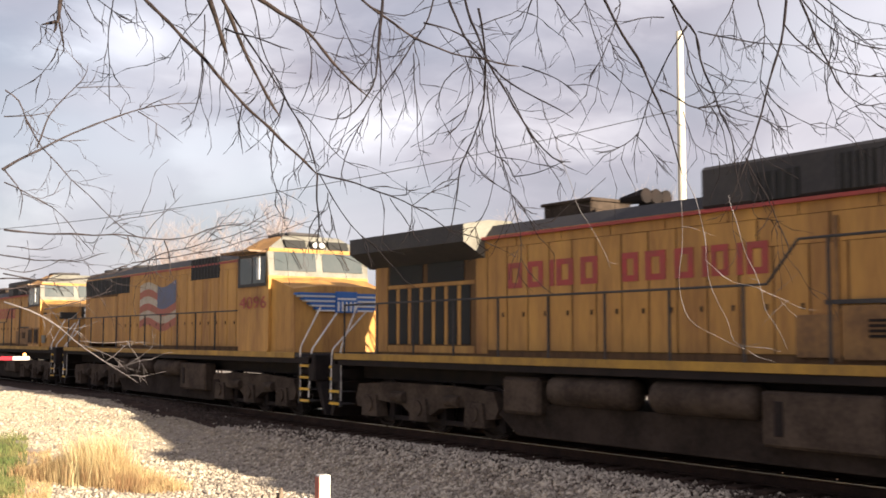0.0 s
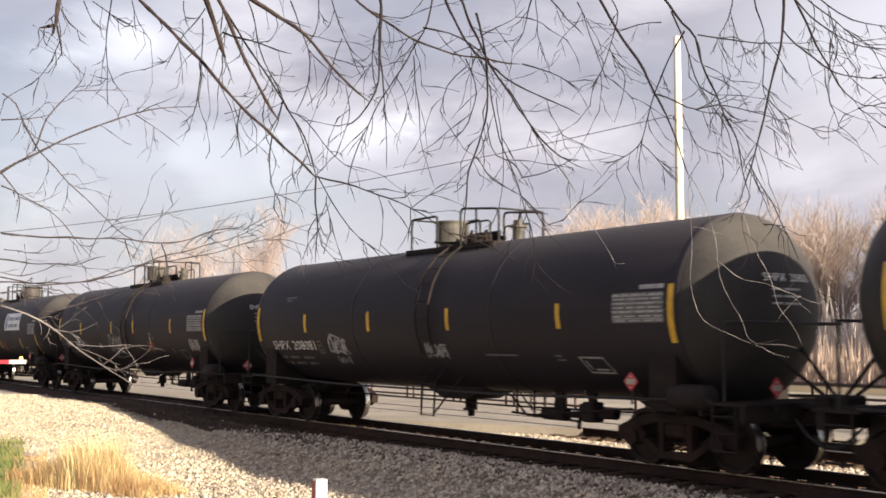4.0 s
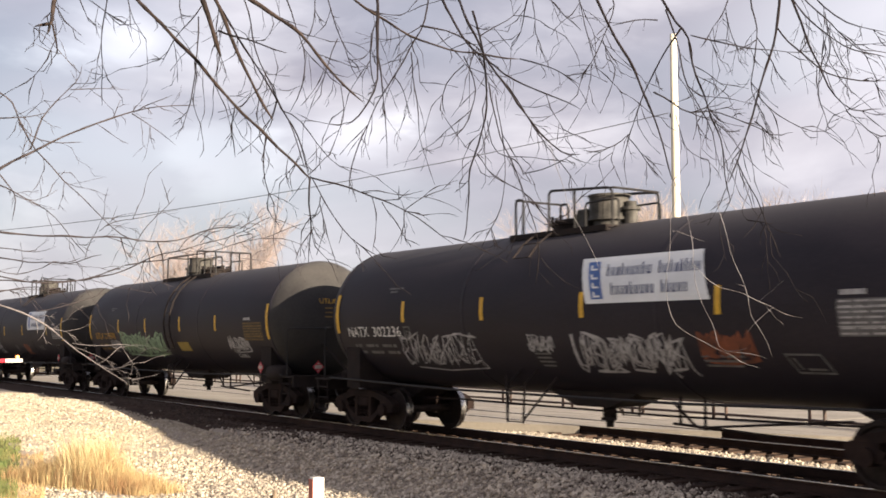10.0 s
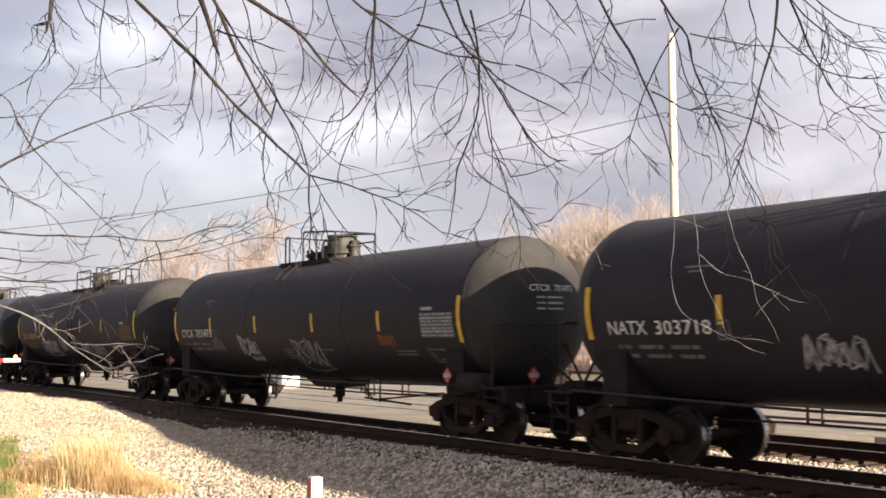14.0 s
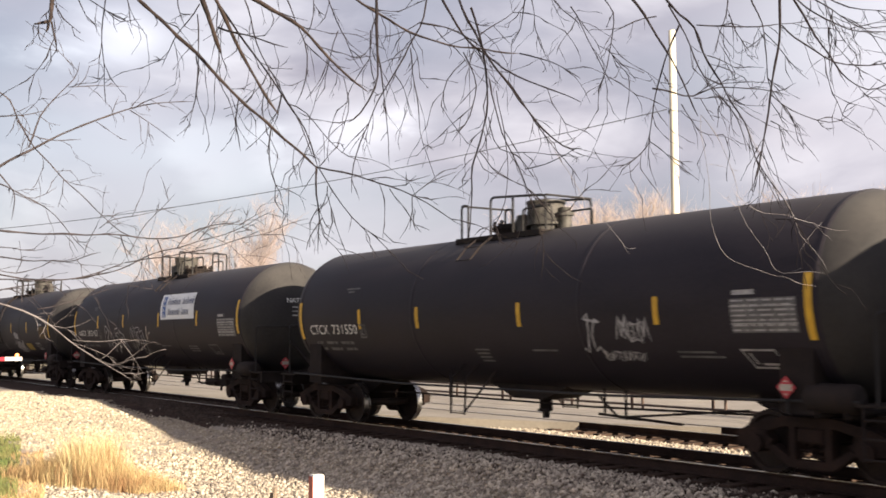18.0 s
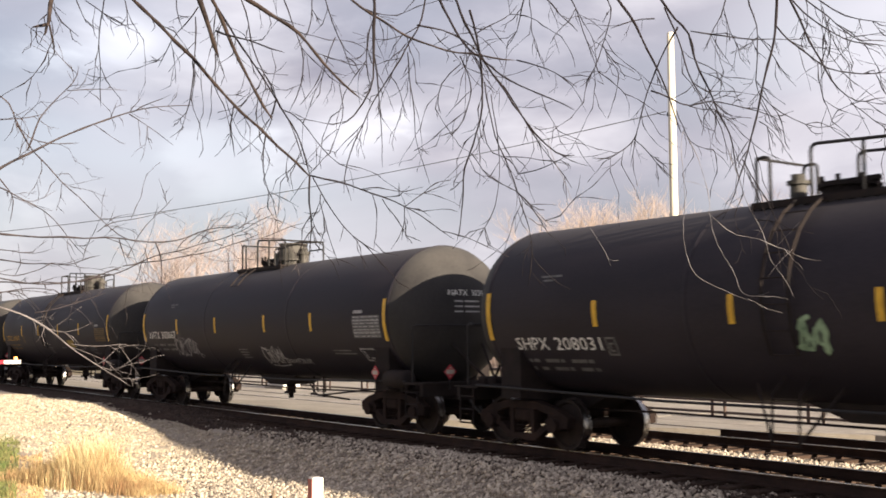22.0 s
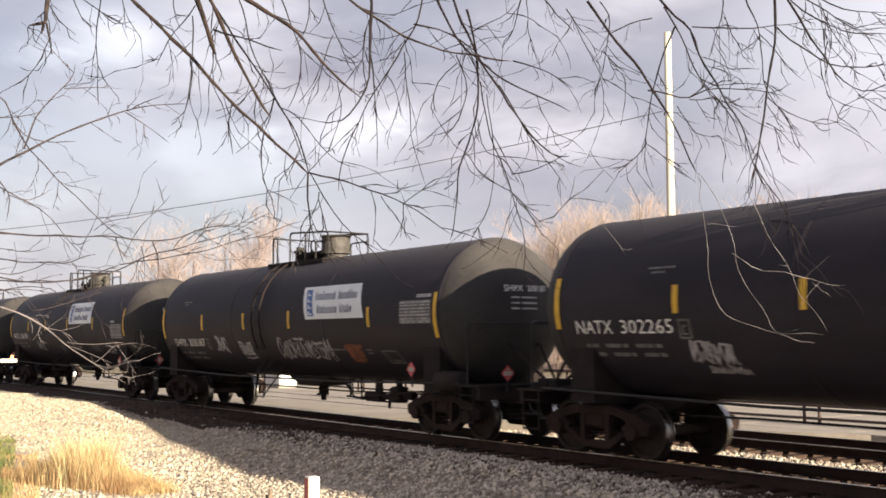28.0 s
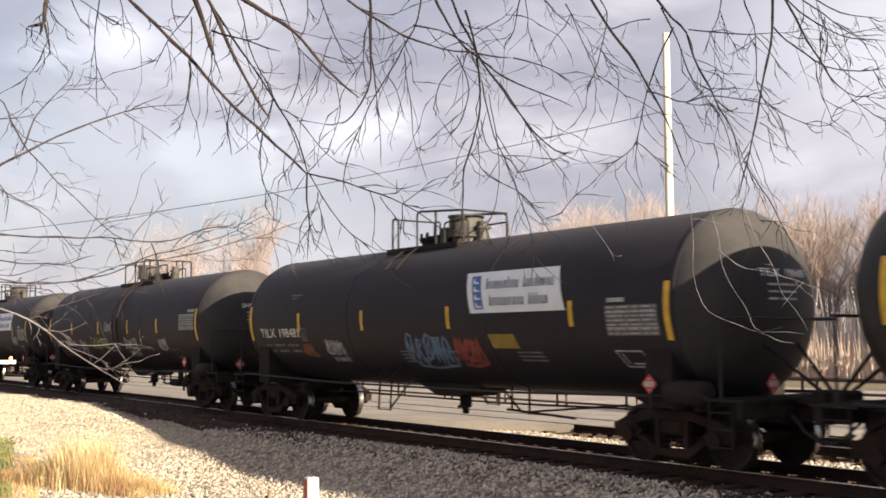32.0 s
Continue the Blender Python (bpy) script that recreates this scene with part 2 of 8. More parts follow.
M_GLASS = mat("dark_cab_window_glass", (0.02, 0.025, 0.03), (0.03, 0.035, 0.04), 0.08, scale=1, fine=10)
M_SKYGL = mat("pale_windscreen_glass", (0.07, 0.085, 0.09), (0.09, 0.10, 0.105), 0.06, scale=1, fine=10)
M_PLATE = mat("dulled_yellow_notice_paint", (0.30, 0.215, 0.03), (0.22, 0.15, 0.025), 0.6, scale=6, fine=50)
M_FLAGR = mat("faded_red_flag_paint", (0.42, 0.12, 0.09), (0.33, 0.13, 0.08), 0.6)
M_FLAGW = mat("dirty_white_flag_paint", (0.52, 0.46, 0.38), (0.42, 0.34, 0.24), 0.6)
M_FLAGB = mat("faded_blue_flag_paint", (0.11, 0.135, 0.24), (0.13, 0.13, 0.17), 0.6)
M_TANKG = mat("dusty_grey_brown_steel", (0.092, 0.068, 0.053), (0.038, 0.028, 0.0225), 0.85, scale=1.5, fine=15, bump=0.002, spec=0.15)
M_FUEL = mat("grimy_brown_fuel_tank_steel", (0.046, 0.034, 0.028), (0.022, 0.0165, 0.014), 0.85, scale=1.5, fine=15, bump=0.003, spec=0.12)
M_SILL = mat("dirty_yellow_sill_paint", (0.46, 0.26, 0.035), (0.24, 0.135, 0.03), 0.6, scale=2, fine=20, stretch=(1, 1, 0.5), spread=0.7)
# Hood backing, browner than the doors, shows in the gaps between them.
M_SEAM = mat("brown_door_seam_grime", (0.17, 0.095, 0.045), (0.10, 0.058, 0.032), 0.75, scale=2, fine=15, stretch=(2, 2, 0.3), spec=0.2)
M_HOP = mat("dark_grey_hopper_paint", (0.0461, 0.0413, 0.0450), (0.0717, 0.0625, 0.0638), 0.65, scale=0.9, fine=12, stretch=(1, 1, 0.4), bump=0.0008, spec=0.15)
M_BALLAST = mat("grey_limestone_ballast", (0.42, 0.355, 0.285), (0.22, 0.185, 0.15), 0.9, scale=1.2, fine=14, bump=0.03, spread=0.8)
M_STONE = mat("grey_ballast_stones", (0.63, 0.545, 0.435), (0.225, 0.185, 0.148), 0.85, scale=6, fine=40, bump=0.004, rand=1.0, island=True)
M_PEA = mat("pale_fine_gravel", (0.55, 0.475, 0.36), (0.33, 0.275, 0.205), 0.85, scale=6, fine=40, bump=0.003, rand=0.8, island=True)
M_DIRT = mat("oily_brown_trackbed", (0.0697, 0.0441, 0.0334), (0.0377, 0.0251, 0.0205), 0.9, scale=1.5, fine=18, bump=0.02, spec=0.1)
M_GRASS = mat("short_green_lawn", (0.085, 0.12, 0.035), (0.16, 0.145, 0.06), 0.9, scale=2, fine=30, bump=0.02)
M_STRAW = mat("dry_straw_grass", (0.56, 0.43, 0.22), (0.31, 0.175, 0.085), 0.8, scale=1.5, fine=15, rand=0.9, island=True)
M_FIELD = mat("winter_field_soil_and_dead_grass", (0.20, 0.155, 0.09), (0.12, 0.10, 0.06), 0.95, scale=0.15, fine=3, bump=0.03)
M_CONC = mat("sunlit_concrete_paving", (0.33, 0.295, 0.255), (0.24, 0.212, 0.182), 0.85, scale=0.6, fine=9, bump=0.003)
M_TIE = mat("oil_stained_timber_tie", (0.0408, 0.0272, 0.0216), (0.0629, 0.0416, 0.0320), 0.9, scale=2, fine=20, stretch=(6, 1, 6), bump=0.006, rand=0.5, spec=0.1)
M_RAIL = mat("rusty_rail_web", (0.0452, 0.0245, 0.0180), (0.0265, 0.0166, 0.0137), 0.8, scale=3, fine=30, bump=0.001, spec=0.2)
M_HEAD = mat("polished_rail_head", (0.42, 0.40, 0.38), (0.3, 0.28, 0.26), 0.25, metal=1.0, scale=5, fine=60, stretch=(0.1, 1, 1))
M_POLE = mat("pale_weathered_utility_pole", (0.74, 0.69, 0.58), (0.58, 0.53, 0.43), 0.85, scale=3, fine=30, stretch=(3, 3, 0.2), bump=0.004)
M_WOOD = mat("grey_brown_timber", (0.20, 0.15, 0.11), (0.12, 0.09, 0.065), 0.85, scale=3, fine=30, bump=0.003)
M_WIRE = mat("black_cable_sheath", (0.04, 0.04, 0.045), (0.06, 0.06, 0.065), 0.6)
M_FENCE = mat("dark_brown_pipe_railing", (0.05, 0.034, 0.028), (0.08, 0.05, 0.04), 0.6, scale=4, fine=30)
# Plain twig bark is darkened for the shade the twigs hang in.
M_BARK = mat("grey_brown_twig_bark", (0.024, 0.019, 0.021), (0.011, 0.009, 0.011), 0.9, scale=10, fine=90, bump=0.002, spec=0.15)
M_BARK2 = mat("mossy_branch_bark", (0.058, 0.042, 0.037), (0.019, 0.0148, 0.0155), 0.9, scale=14, fine=90, bump=0.003, spec=0.15)
# These two barks carry sunlight in their paler colour.
M_SHOOT = mat("pale_silvery_shoot_bark", (0.25, 0.235, 0.255), (0.10, 0.09, 0.096), 0.8, scale=12, fine=90, bump=0.001, spec=0.2)
M_PALE = mat("pale_mauve_twig_bark", (0.20, 0.178, 0.185), (0.085, 0.074, 0.078), 0.85, scale=12, fine=90, bump=0.001, spec=0.2)
M_MID = mat("mauve_grey_branch_bark", (0.078, 0.064, 0.068), (0.036, 0.029, 0.032), 0.85, scale=12, fine=90, bump=0.002, spec=0.2)
# Far bark paled towards the sky colour to stand in for haze.
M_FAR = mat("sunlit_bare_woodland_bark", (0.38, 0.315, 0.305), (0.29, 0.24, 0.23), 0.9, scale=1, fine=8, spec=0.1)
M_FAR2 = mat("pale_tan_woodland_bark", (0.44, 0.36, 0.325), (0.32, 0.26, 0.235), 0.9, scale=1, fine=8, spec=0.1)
M_POSTW = mat("white_painted_post", (0.80, 0.76, 0.72), (0.65, 0.60, 0.55), 0.6, scale=8, fine=50)
M_POSTR = mat("faded_red_post_side", (0.50, 0.16, 0.12), (0.38, 0.13, 0.10), 0.7, scale=8, fine=50)
M_BRICK = mat("red_brown_brick", (0.30, 0.13, 0.09), (0.22, 0.10, 0.07), 0.9, scale=2, fine=25, bump=0.004)
M_SIDING = mat("cream_timber_siding", (0.62, 0.52, 0.36), (0.50, 0.42, 0.30), 0.8, scale=2, fine=20)
M_VAN = mat("white_vehicle_paint", (0.78, 0.78, 0.78), (0.70, 0.70, 0.70), 0.3, scale=2, fine=20, coat=0.3)
M_TYRE = mat("black_rubber", (0.02, 0.02, 0.02), (0.03, 0.03, 0.03), 0.85)
M_SOOT = mat("sooty_black_steel", (0.0162, 0.0132, 0.0137), (0.0263, 0.0205, 0.0197), 0.8, scale=3, fine=30, bump=0.002, spec=0.12)
M_LAMP = mat("lit_gate_lamp", (1.0, 0.30, 0.06), None, 0.4, emit=2.0)


# ---- mesh helpers ----
def thing(name, label, category, group="", kind=""):
    return tagged(new(name), label, category, group, kind)


def to_object(name, bm, material, parent=None, label="", smooth=False):
    me = bpy.data.meshes.new(name)
    bm.to_mesh(me)
    bm.free()
    for m in material if isinstance(material, (list, tuple)) else (material,):
        me.materials.append(m)
    if smooth:
        me.polygons.foreach_set("use_smooth", [True] * len(me.polygons))
    ob = new(name, me)
    ob.parent = parent
    if label:
        ob["label"] = label
    return ob


def part(name, bm, material, parent, label="", smooth=False):
    return to_object(name, bm, material, parent, label, smooth)


def again(ob, parent, m):
    """The same part once more: an object of its own on the same mesh."""
    o = new(ob.name.split(".")[0], ob.data)
    o.parent, o.matrix_basis = parent, m
    if "label" in ob:
        o["label"] = ob["label"]
    return o


def box(bm, x0, x1, y0, y1, z0, z1, bevel=0.0):
    made = bmesh.ops.create_cube(bm, size=1.0)["verts"]
    for v in made:
        v.co = Vector((x0 + (v.co.x + 0.5) * (x1 - x0), y0 + (v.co.y + 0.5) * (y1 - y0), z0 + (v.co.z + 0.5) * (z1 - z0)))
    if bevel:
        edges = list({e for v in made for e in v.link_edges})
        bmesh.ops.bevel(bm, geom=edges, offset=bevel, segments=1, affect="EDGES")


def prism(bm, outline, y0, y1):
    """An outline in x and z, drawn out from y0 to y1."""
    a = [bm.verts.new((x, y0, z)) for x, z in outline]
    b = [bm.verts.new((x, y1, z)) for x, z in outline]
    bm.faces.new(a)
    bm.faces.new(b[::-1])
    for i in range(len(a)):
        j = (i + 1) % len(a)
        bm.faces.new((a[j], a[i], b[i], b[j]))
    bmesh.ops.recalc_face_normals(bm, faces=bm.faces)


def rings(bm, centres, radii, seg, cap=True, up=None):
    """A tube through the centres, with a radius at each."""
    pts = [Vector(c) for c in centres]
    loops = []
    side = None
    for i, p in enumerate(pts):
        d = (pts[min(i + 1, len(pts) - 1)] - pts[max(i - 1, 0)])
        d = d.normalized() if d.length > 1e-9 else Vector((0, 0, 1))
        if side is None:
            side = d.cross(Vector((0, 0, 1) if abs(d.z) < 0.9 else (1, 0, 0))).normalized()
        else:
            side = (side - d * side.dot(d))
            side = side.normalized() if side.length > 1e-6 else d.orthogonal().normalized()
        other = d.cross(side)
        loops.append([bm.verts.new(p + (side * math.cos(2 * math.pi * k / seg) + other * math.sin(2 * math.pi * k / seg)) * radii[i]) for k in range(seg)])
    for a, b in zip(loops, loops[1:]):
        for k in range(seg):
            j = (k + 1) % seg
            bm.faces.new((a[k], a[j], b[j], b[k]))
    if cap:
        bm.faces.new(loops[0][::-1])
        bm.faces.new(loops[-1])


def tube(bm, pts, r, seg=6):
    rings(bm, pts, [r] * len(pts), seg)


def rod(bm, p, q, r, seg=10, r2=None):
    rings(bm, [p, q], [r, r2 or r], seg)


def bent(pts, r=0.08, n=3):
    """A polyline with its corners rounded."""
    pts = [Vector(p) for p in pts]
    out = [pts[0]]
    for a, b, c in zip(pts, pts[1:], pts[2:]):
        d1, d2 = (a - b), (c - b)
        k = min(r, d1.length * 0.45, d2.length * 0.45)
        p, q = b + d1.normalized() * k, b + d2.normalized() * k
        for i in range(n + 1):
            t = i / n
            out.append(p * (1 - t) ** 2 + b * 2 * t * (1 - t) + q * t * t)
    return out + [pts[-1]]


def stretched(vs, width):
    """A text's vertices, drawn out to that width."""
    k = width / max(v[0] for v in vs)
    return [(v[0] * k, v[1], 0) for v in vs]


TEXTS = {}


def letters(text, height, shear=0.0):
    """The flat outline of a text as vertices and faces, its lower left corner at 0, 0."""
    key = (text, height, shear)
    if key not in TEXTS:
        cu = bpy.data.curves.new("letters", "FONT")
        cu.body, cu.size, cu.resolution_u, cu.shear = text, height * 1.38, 2, shear
        ob = bpy.data.objects.new("letters", cu)
        scene.collection.objects.link(ob)
        dg = bpy.context.evaluated_depsgraph_get()
        me = bpy.data.meshes.new_from_object(ob.evaluated_get(dg))
        TEXTS[key] = ([tuple(v.co) for v in me.vertices], [tuple(p.vertices) for p in me.polygons])
        bpy.data.objects.remove(ob)
        bpy.data.curves.remove(cu)
        bpy.data.meshes.remove(me)
    return TEXTS[key]


# ---- ground, tracks, far side ----
def smooth(a, b, x):
    t = min(1, max(0, (x - a) / (b - a)))
    return t * t * (3 - 2 * t)


def ground_z(x, y):
    """The trackbed, its shoulder, the ditch beside it and the ramp of the level crossing at the west."""
    base = -1.02 + 1.0 * smooth(-21.0, -35.5, x)
    if y < 4.0:
        base += 0.12 * smooth(4.0, -3.0, y)
    top = -0.24 + 0.20 * smooth(-24.0, -30.0, x + (y - 14.5) * -1.9)
    if y < 14.0:
        z = base + (top - base) * smooth(10.2, 12.35, y)
    elif y < 21.0:
        z = -0.24
    else:
        z = -0.30
    near = 1.0 - smooth(30, 70, abs(x + 15))
    wob = noise.noise(Vector((x * 0.45, y * 0.45, 1.7))) * 0.07 + noise.noise(Vector((x * 1.7, y * 1.7, 4.1))) * 0.03
    if y < 12.0:
        z += wob * near
    return z


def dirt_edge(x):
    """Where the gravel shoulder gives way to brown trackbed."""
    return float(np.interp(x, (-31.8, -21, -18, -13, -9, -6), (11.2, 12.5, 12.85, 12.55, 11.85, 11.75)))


def build_ground():
    xs = np.concatenate(([-4000, -1500, -700, -350, -200, -140, -110, -90], np.arange(-78, 12.1, 0.5), [16, 24, 40, 80, 160, 400, 1000, 4000]))
    ys = np.concatenate(([-4000, -1000, -300, -100, -40, -15, -6], np.arange(-2, 21.1, 0.4), [22, 24, 28, 34, 45, 70, 120, 250, 600, 1500, 4000]))
    verts = [(float(x), float(y), ground_z(float(x), float(y))) for x in xs for y in ys]
    ny = len(ys)
    faces, kinds = [], []
    for i in range(len(xs) - 1):
        for j in range(ny - 1):
            faces.append((i * ny + j, (i + 1) * ny + j, (i + 1) * ny + j + 1, i * ny + j + 1))
            cx, cy = (xs[i] + xs[i + 1]) / 2, (ys[j] + ys[j + 1]) / 2
            edge = min(-0.262 * cx, 7.6) + 0.35 * noise.noise(Vector((cx * 0.5, cy * 0.4, 0)))
            # The first track's bed is darker than the gravel beside it.
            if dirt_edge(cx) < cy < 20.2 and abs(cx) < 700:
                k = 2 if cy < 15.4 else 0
            elif (cy < edge - 0.3 and cx > -28.9) or cy < 2 or abs(cx + 20) > 300:
                k = 1
            elif cy > 21:
                k = 3
            else:
                k = 0
            kinds.append(k)
    me = bpy.data.meshes.new("ground")
    me.from_pydata(verts, [], faces)
    for m in (M_BALLAST, M_GRASS, M_DIRT, M_FIELD):
        me.materials.append(m)
    me.polygons.foreach_set("material_index", kinds)
    me.polygons.foreach_set("use_smooth", [True] * len(faces))
    tagged(new("ground", me), "grey gravel verge, lawn and dead winter grass beside the railway", "ground", kind="structure")


def scatter(name, count, place, size, material, label, category, seed):
    """Many small angular stones in one mesh."""
    rng = np.random.default_rng(seed)
    base = np.array([(1, 0, 0), (-1, 0, 0), (0, 1, 0), (0, -1, 0), (0, 0, 1), (0, 0, -1)], float)
    tri = np.array([(0, 2, 4), (2, 1, 4), (1, 3, 4), (3, 0, 4), (2, 0, 5), (1, 2, 5), (3, 1, 5), (0, 3, 5)])
    xy = place(rng, count)
    count = len(xy)
    z = np.array([ground_z(x, y) for x, y in xy])
    s = size * rng.uniform(0.55, 1.35, (count, 1, 1))
    v = base[None] * rng.uniform(0.6, 1.25, (count, 6, 1)) + rng.uniform(-0.3, 0.3, (count, 6, 3))
    a = rng.uniform(0, 6.283, count)
    c, d = np.cos(a), np.sin(a)
    rot = np.zeros((count, 3, 3)); rot[:, 0, 0], rot[:, 0, 1], rot[:, 1, 0], rot[:, 1, 1], rot[:, 2, 2] = c, -d, d, c, 0.75
    v = np.einsum("nij,nkj->nki", rot, v) * s
    v[:, :, 0] += xy[:, 0, None]; v[:, :, 1] += xy[:, 1, None]; v[:, :, 2] += (z + size * 0.25)[:, None]
    f = (tri[None] + 6 * np.arange(count)[:, None, None]).reshape(-1, 3)
    me = bpy.data.meshes.new(name)
    me.vertices.add(count * 6); me.loops.add(len(f) * 3); me.polygons.add(len(f))
    me.vertices.foreach_set("co", v.reshape(-1))
    me.loops.foreach_set("vertex_index", f.reshape(-1))
    me.polygons.foreach_set("loop_start", np.arange(0, len(f) * 3, 3))
    me.update(calc_edges=True); me.validate()
    me.materials.append(material)
    return tagged(new(name, me), label, category, kind="stuff")


build_ground()


def near_stones(rng, n):
    x = -6 - 36 * rng.random(n) ** 1.3
    y = 5.8 + 7.1 * rng.random(n) ** 0.8
    keep = (y > -0.262 * x + 0.15 * np.sin(x * 2.1)) | (x < -28.7)
    keep &= rng.random(n) < np.clip((x + 27) / 9, 0.06, 1)
    keep &= (y < np.array([dirt_edge(q) for q in x]) + rng.normal(0, 0.13, n)) | (rng.random(n) < 0.05)
    return np.stack((x, y), 1)[keep]


def fine_stones(rng, n):
    x = -13 - 30 * rng.random(n)
    y = 5.4 + 6.2 * rng.random(n)
    keep = ((y > -0.262 * x - 0.1 + 0.15 * np.sin(x * 2.1)) | (x < -28.3)) & (y < np.minimum(12.4, [dirt_edge(q) for q in x]) + rng.normal(0, 0.12, n))
    return np.stack((x, y), 1)[keep]


def mid_stones(rng, n):
    x = -4 - 34 * rng.random(n)
    return np.stack((x, 15.3 + 1.7 * rng.random(n)), 1)


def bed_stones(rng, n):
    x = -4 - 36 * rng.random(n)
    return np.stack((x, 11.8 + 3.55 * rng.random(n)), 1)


scatter("ballast_stones", 78000, near_stones, 0.050, M_STONE, "loose grey limestone ballast on the track shoulder", "gravel", 1)
scatter("fine_gravel", 80000, fine_stones, 0.024, M_PEA, "pale sunlit fine gravel beside the track", "gravel", 4)
scatter("ballast_stones", 16000, mid_stones, 0.045, M_STONE, "sunlit loose ballast between the two tracks", "gravel", 2)
scatter("trackbed_stones", 17000, bed_stones, 0.04, mat("oily_ballast_stones", (0.098, 0.066, 0.050), (0.040, 0.028, 0.022), 0.85, scale=5, fine=30, rand=0.8, island=True), "dark brown ballast between the rails", "gravel", 3)


def build_track(centre, name, label):
    t = thing(name, label, "track", kind="structure")
    for side in (-1, 1):
        y = centre + side * 0.755
        bm = bmesh.new()
        prof = [(-0.07, -0.172), (0.07, -0.172), (0.07, -0.158), (0.012, -0.14), (0.012, -0.045), (0.034, -0.032), (0.034, -0.006), (-0.034, -0.006), (-0.034, -0.032), (-0.012, -0.045), (-0.012, -0.14), (-0.07, -0.158)]
        a = [bm.verts.new((-900, y + p, q)) for p, q in prof]
        b = [bm.verts.new((900, y + p, q)) for p, q in prof]
        for i in range(len(a)):
            j = (i + 1) % len(a)
            bm.faces.new((a[i], a[j], b[j], b[i]))
        bmesh.ops.recalc_face_normals(bm, faces=bm.faces)
        rail = part("rail", bm, M_RAIL, t, "rusty steel rail with a worn shiny head")
        bm = bmesh.new()
        box(bm, -900, 900, y - 0.030, y + 0.030, -0.005, 0.002)
        part("rail_head", bm, M_HEAD, rail, "polished running surface")
    bm = bmesh.new()
    box(bm, -0.115, 0.115, -1.3, 1.3, -0.30, -0.176, 0.012)
    tie = None
    rng = random.Random(5)
    for i in range(110):
        x = -58 + i * 0.52 + rng.uniform(-0.02, 0.02)
        m = pose(x, centre + rng.uniform(-0.04, 0.04), rng.uniform(-0.008, 0.006), 0, 0, rng.uniform(-1.2, 1.2))
        if tie is None:
            tie = part("tie", bm, M_TIE, t)
            tie.matrix_basis = m
        else:
            again(tie, t, m)
    return t


build_track(AXIS, "track_1", "main railway track with rusty rails on oily timber ties")
build_track(AXIS + 4.3, "track_2", "second railway track with dark rails, empty")


def build_crossing():
    """Paved panels of the skewed road crossing, between and beside the rails, west of its edge."""
    t = thing("level_crossing", "worn concrete crossing panels set flush between the rails", "crossing", kind="structure")
    def edge(y):
        return -24.6 + (y - 14.6) * 2.0
    for y0, y1 in ((14.72, 17.40), (17.55, 18.88), (19.02, 20.3)):
        bm = bmesh.new()
        x = edge((y0 + y1) / 2)
        while x > -64:
            a = [bm.verts.new(p) for p in ((x - 2.44 + (edge(y0) - edge((y0 + y1) / 2)), y0, -0.012), (x - 0.02 + (edge(y0) - edge((y0 + y1) / 2)), y0, -0.012), (x - 0.02 + (edge(y1) - edge((y0 + y1) / 2)), y1, -0.012), (x - 2.44 + (edge(y1) - edge((y0 + y1) / 2)), y1, -0.012))]
            b = [bm.verts.new((v.co.x, v.co.y, -0.26)) for v in a]
            bm.faces.new(a)
            for i in range(4):
                bm.faces.new((a[i], b[i], b[(i + 1) % 4], a[(i + 1) % 4]))
            x -= 2.46
        bmesh.ops.recalc_face_normals(bm, faces=bm.faces)
        part("panel_strip", bm, M_CONC, t)
    return t


build_crossing()


def build_platform():
    t = thing("pavement", "pale sunlit concrete paving beyond the tracks", "pavement", kind="structure")
    bm = bmesh.new()
    rng = random.Random(9)
    for i in range(24):
        for j in range(3):
            w = (2.6, 6.0, 9.0)[j]
            y0 = (20.75, 23.4, 29.45)[j]
            bm = bmesh.new()
            x0 = -66 + i * 3.05
            box(bm, x0, x0 + 3.02, y0, y0 + w, -0.45, -0.06 + rng.uniform(-0.004, 0.004), 0.012)
            part("slab", bm, M_CONC, t)
    bm = bmesh.new()
    box(bm, -66, 7.2, 20.55, 20.745, -0.5, -0.03, 0.015)
    part("kerb", bm, M_CONC, t, "worn concrete edge of the paving")
    return t


build_platform()


def build_railing():
    t = thing("fence", "dark brown steel pipe railing along the paving", "fence")
    y = 22.5
    xs = [-58.0]
    k = 0
    while xs[-1] < 4:
        xs.append(xs[-1] + (0.42 if k % 2 == 0 else 2.55))
        k += 1
    for x in xs:
        bm = bmesh.new()
        rod(bm, (x, y, -0.06), (x, y, 1.02), 0.042, 8)
        part("post", bm, M_FENCE, t)
    for z in (0.06, 0.37, 0.68, 1.0):
        bm = bmesh.new()
        rod(bm, (xs[0], y, z), (xs[-1], y, z), 0.034 if z < 0.9 else 0.044, 8)
        part("rail", bm, M_FENCE, t)


build_railing()


# ---- the train ----
RAD, MID = 1.532, 2.529      # shell radius and height of its axis
HALF = 7.25                  # half the straight shell
DEEP = 0.95                  # depth of the domed ends
PITCH = 18.02


def on_shell(x, z, lift=0.006):
    """A point of the near flank at that height."""
    d = max(-0.999, min(0.999, (z - MID) / RAD))
    a = math.asin(d)
    return Vector((x, -(RAD + lift) * math.cos(a), MID + (RAD + lift) * math.sin(a)))


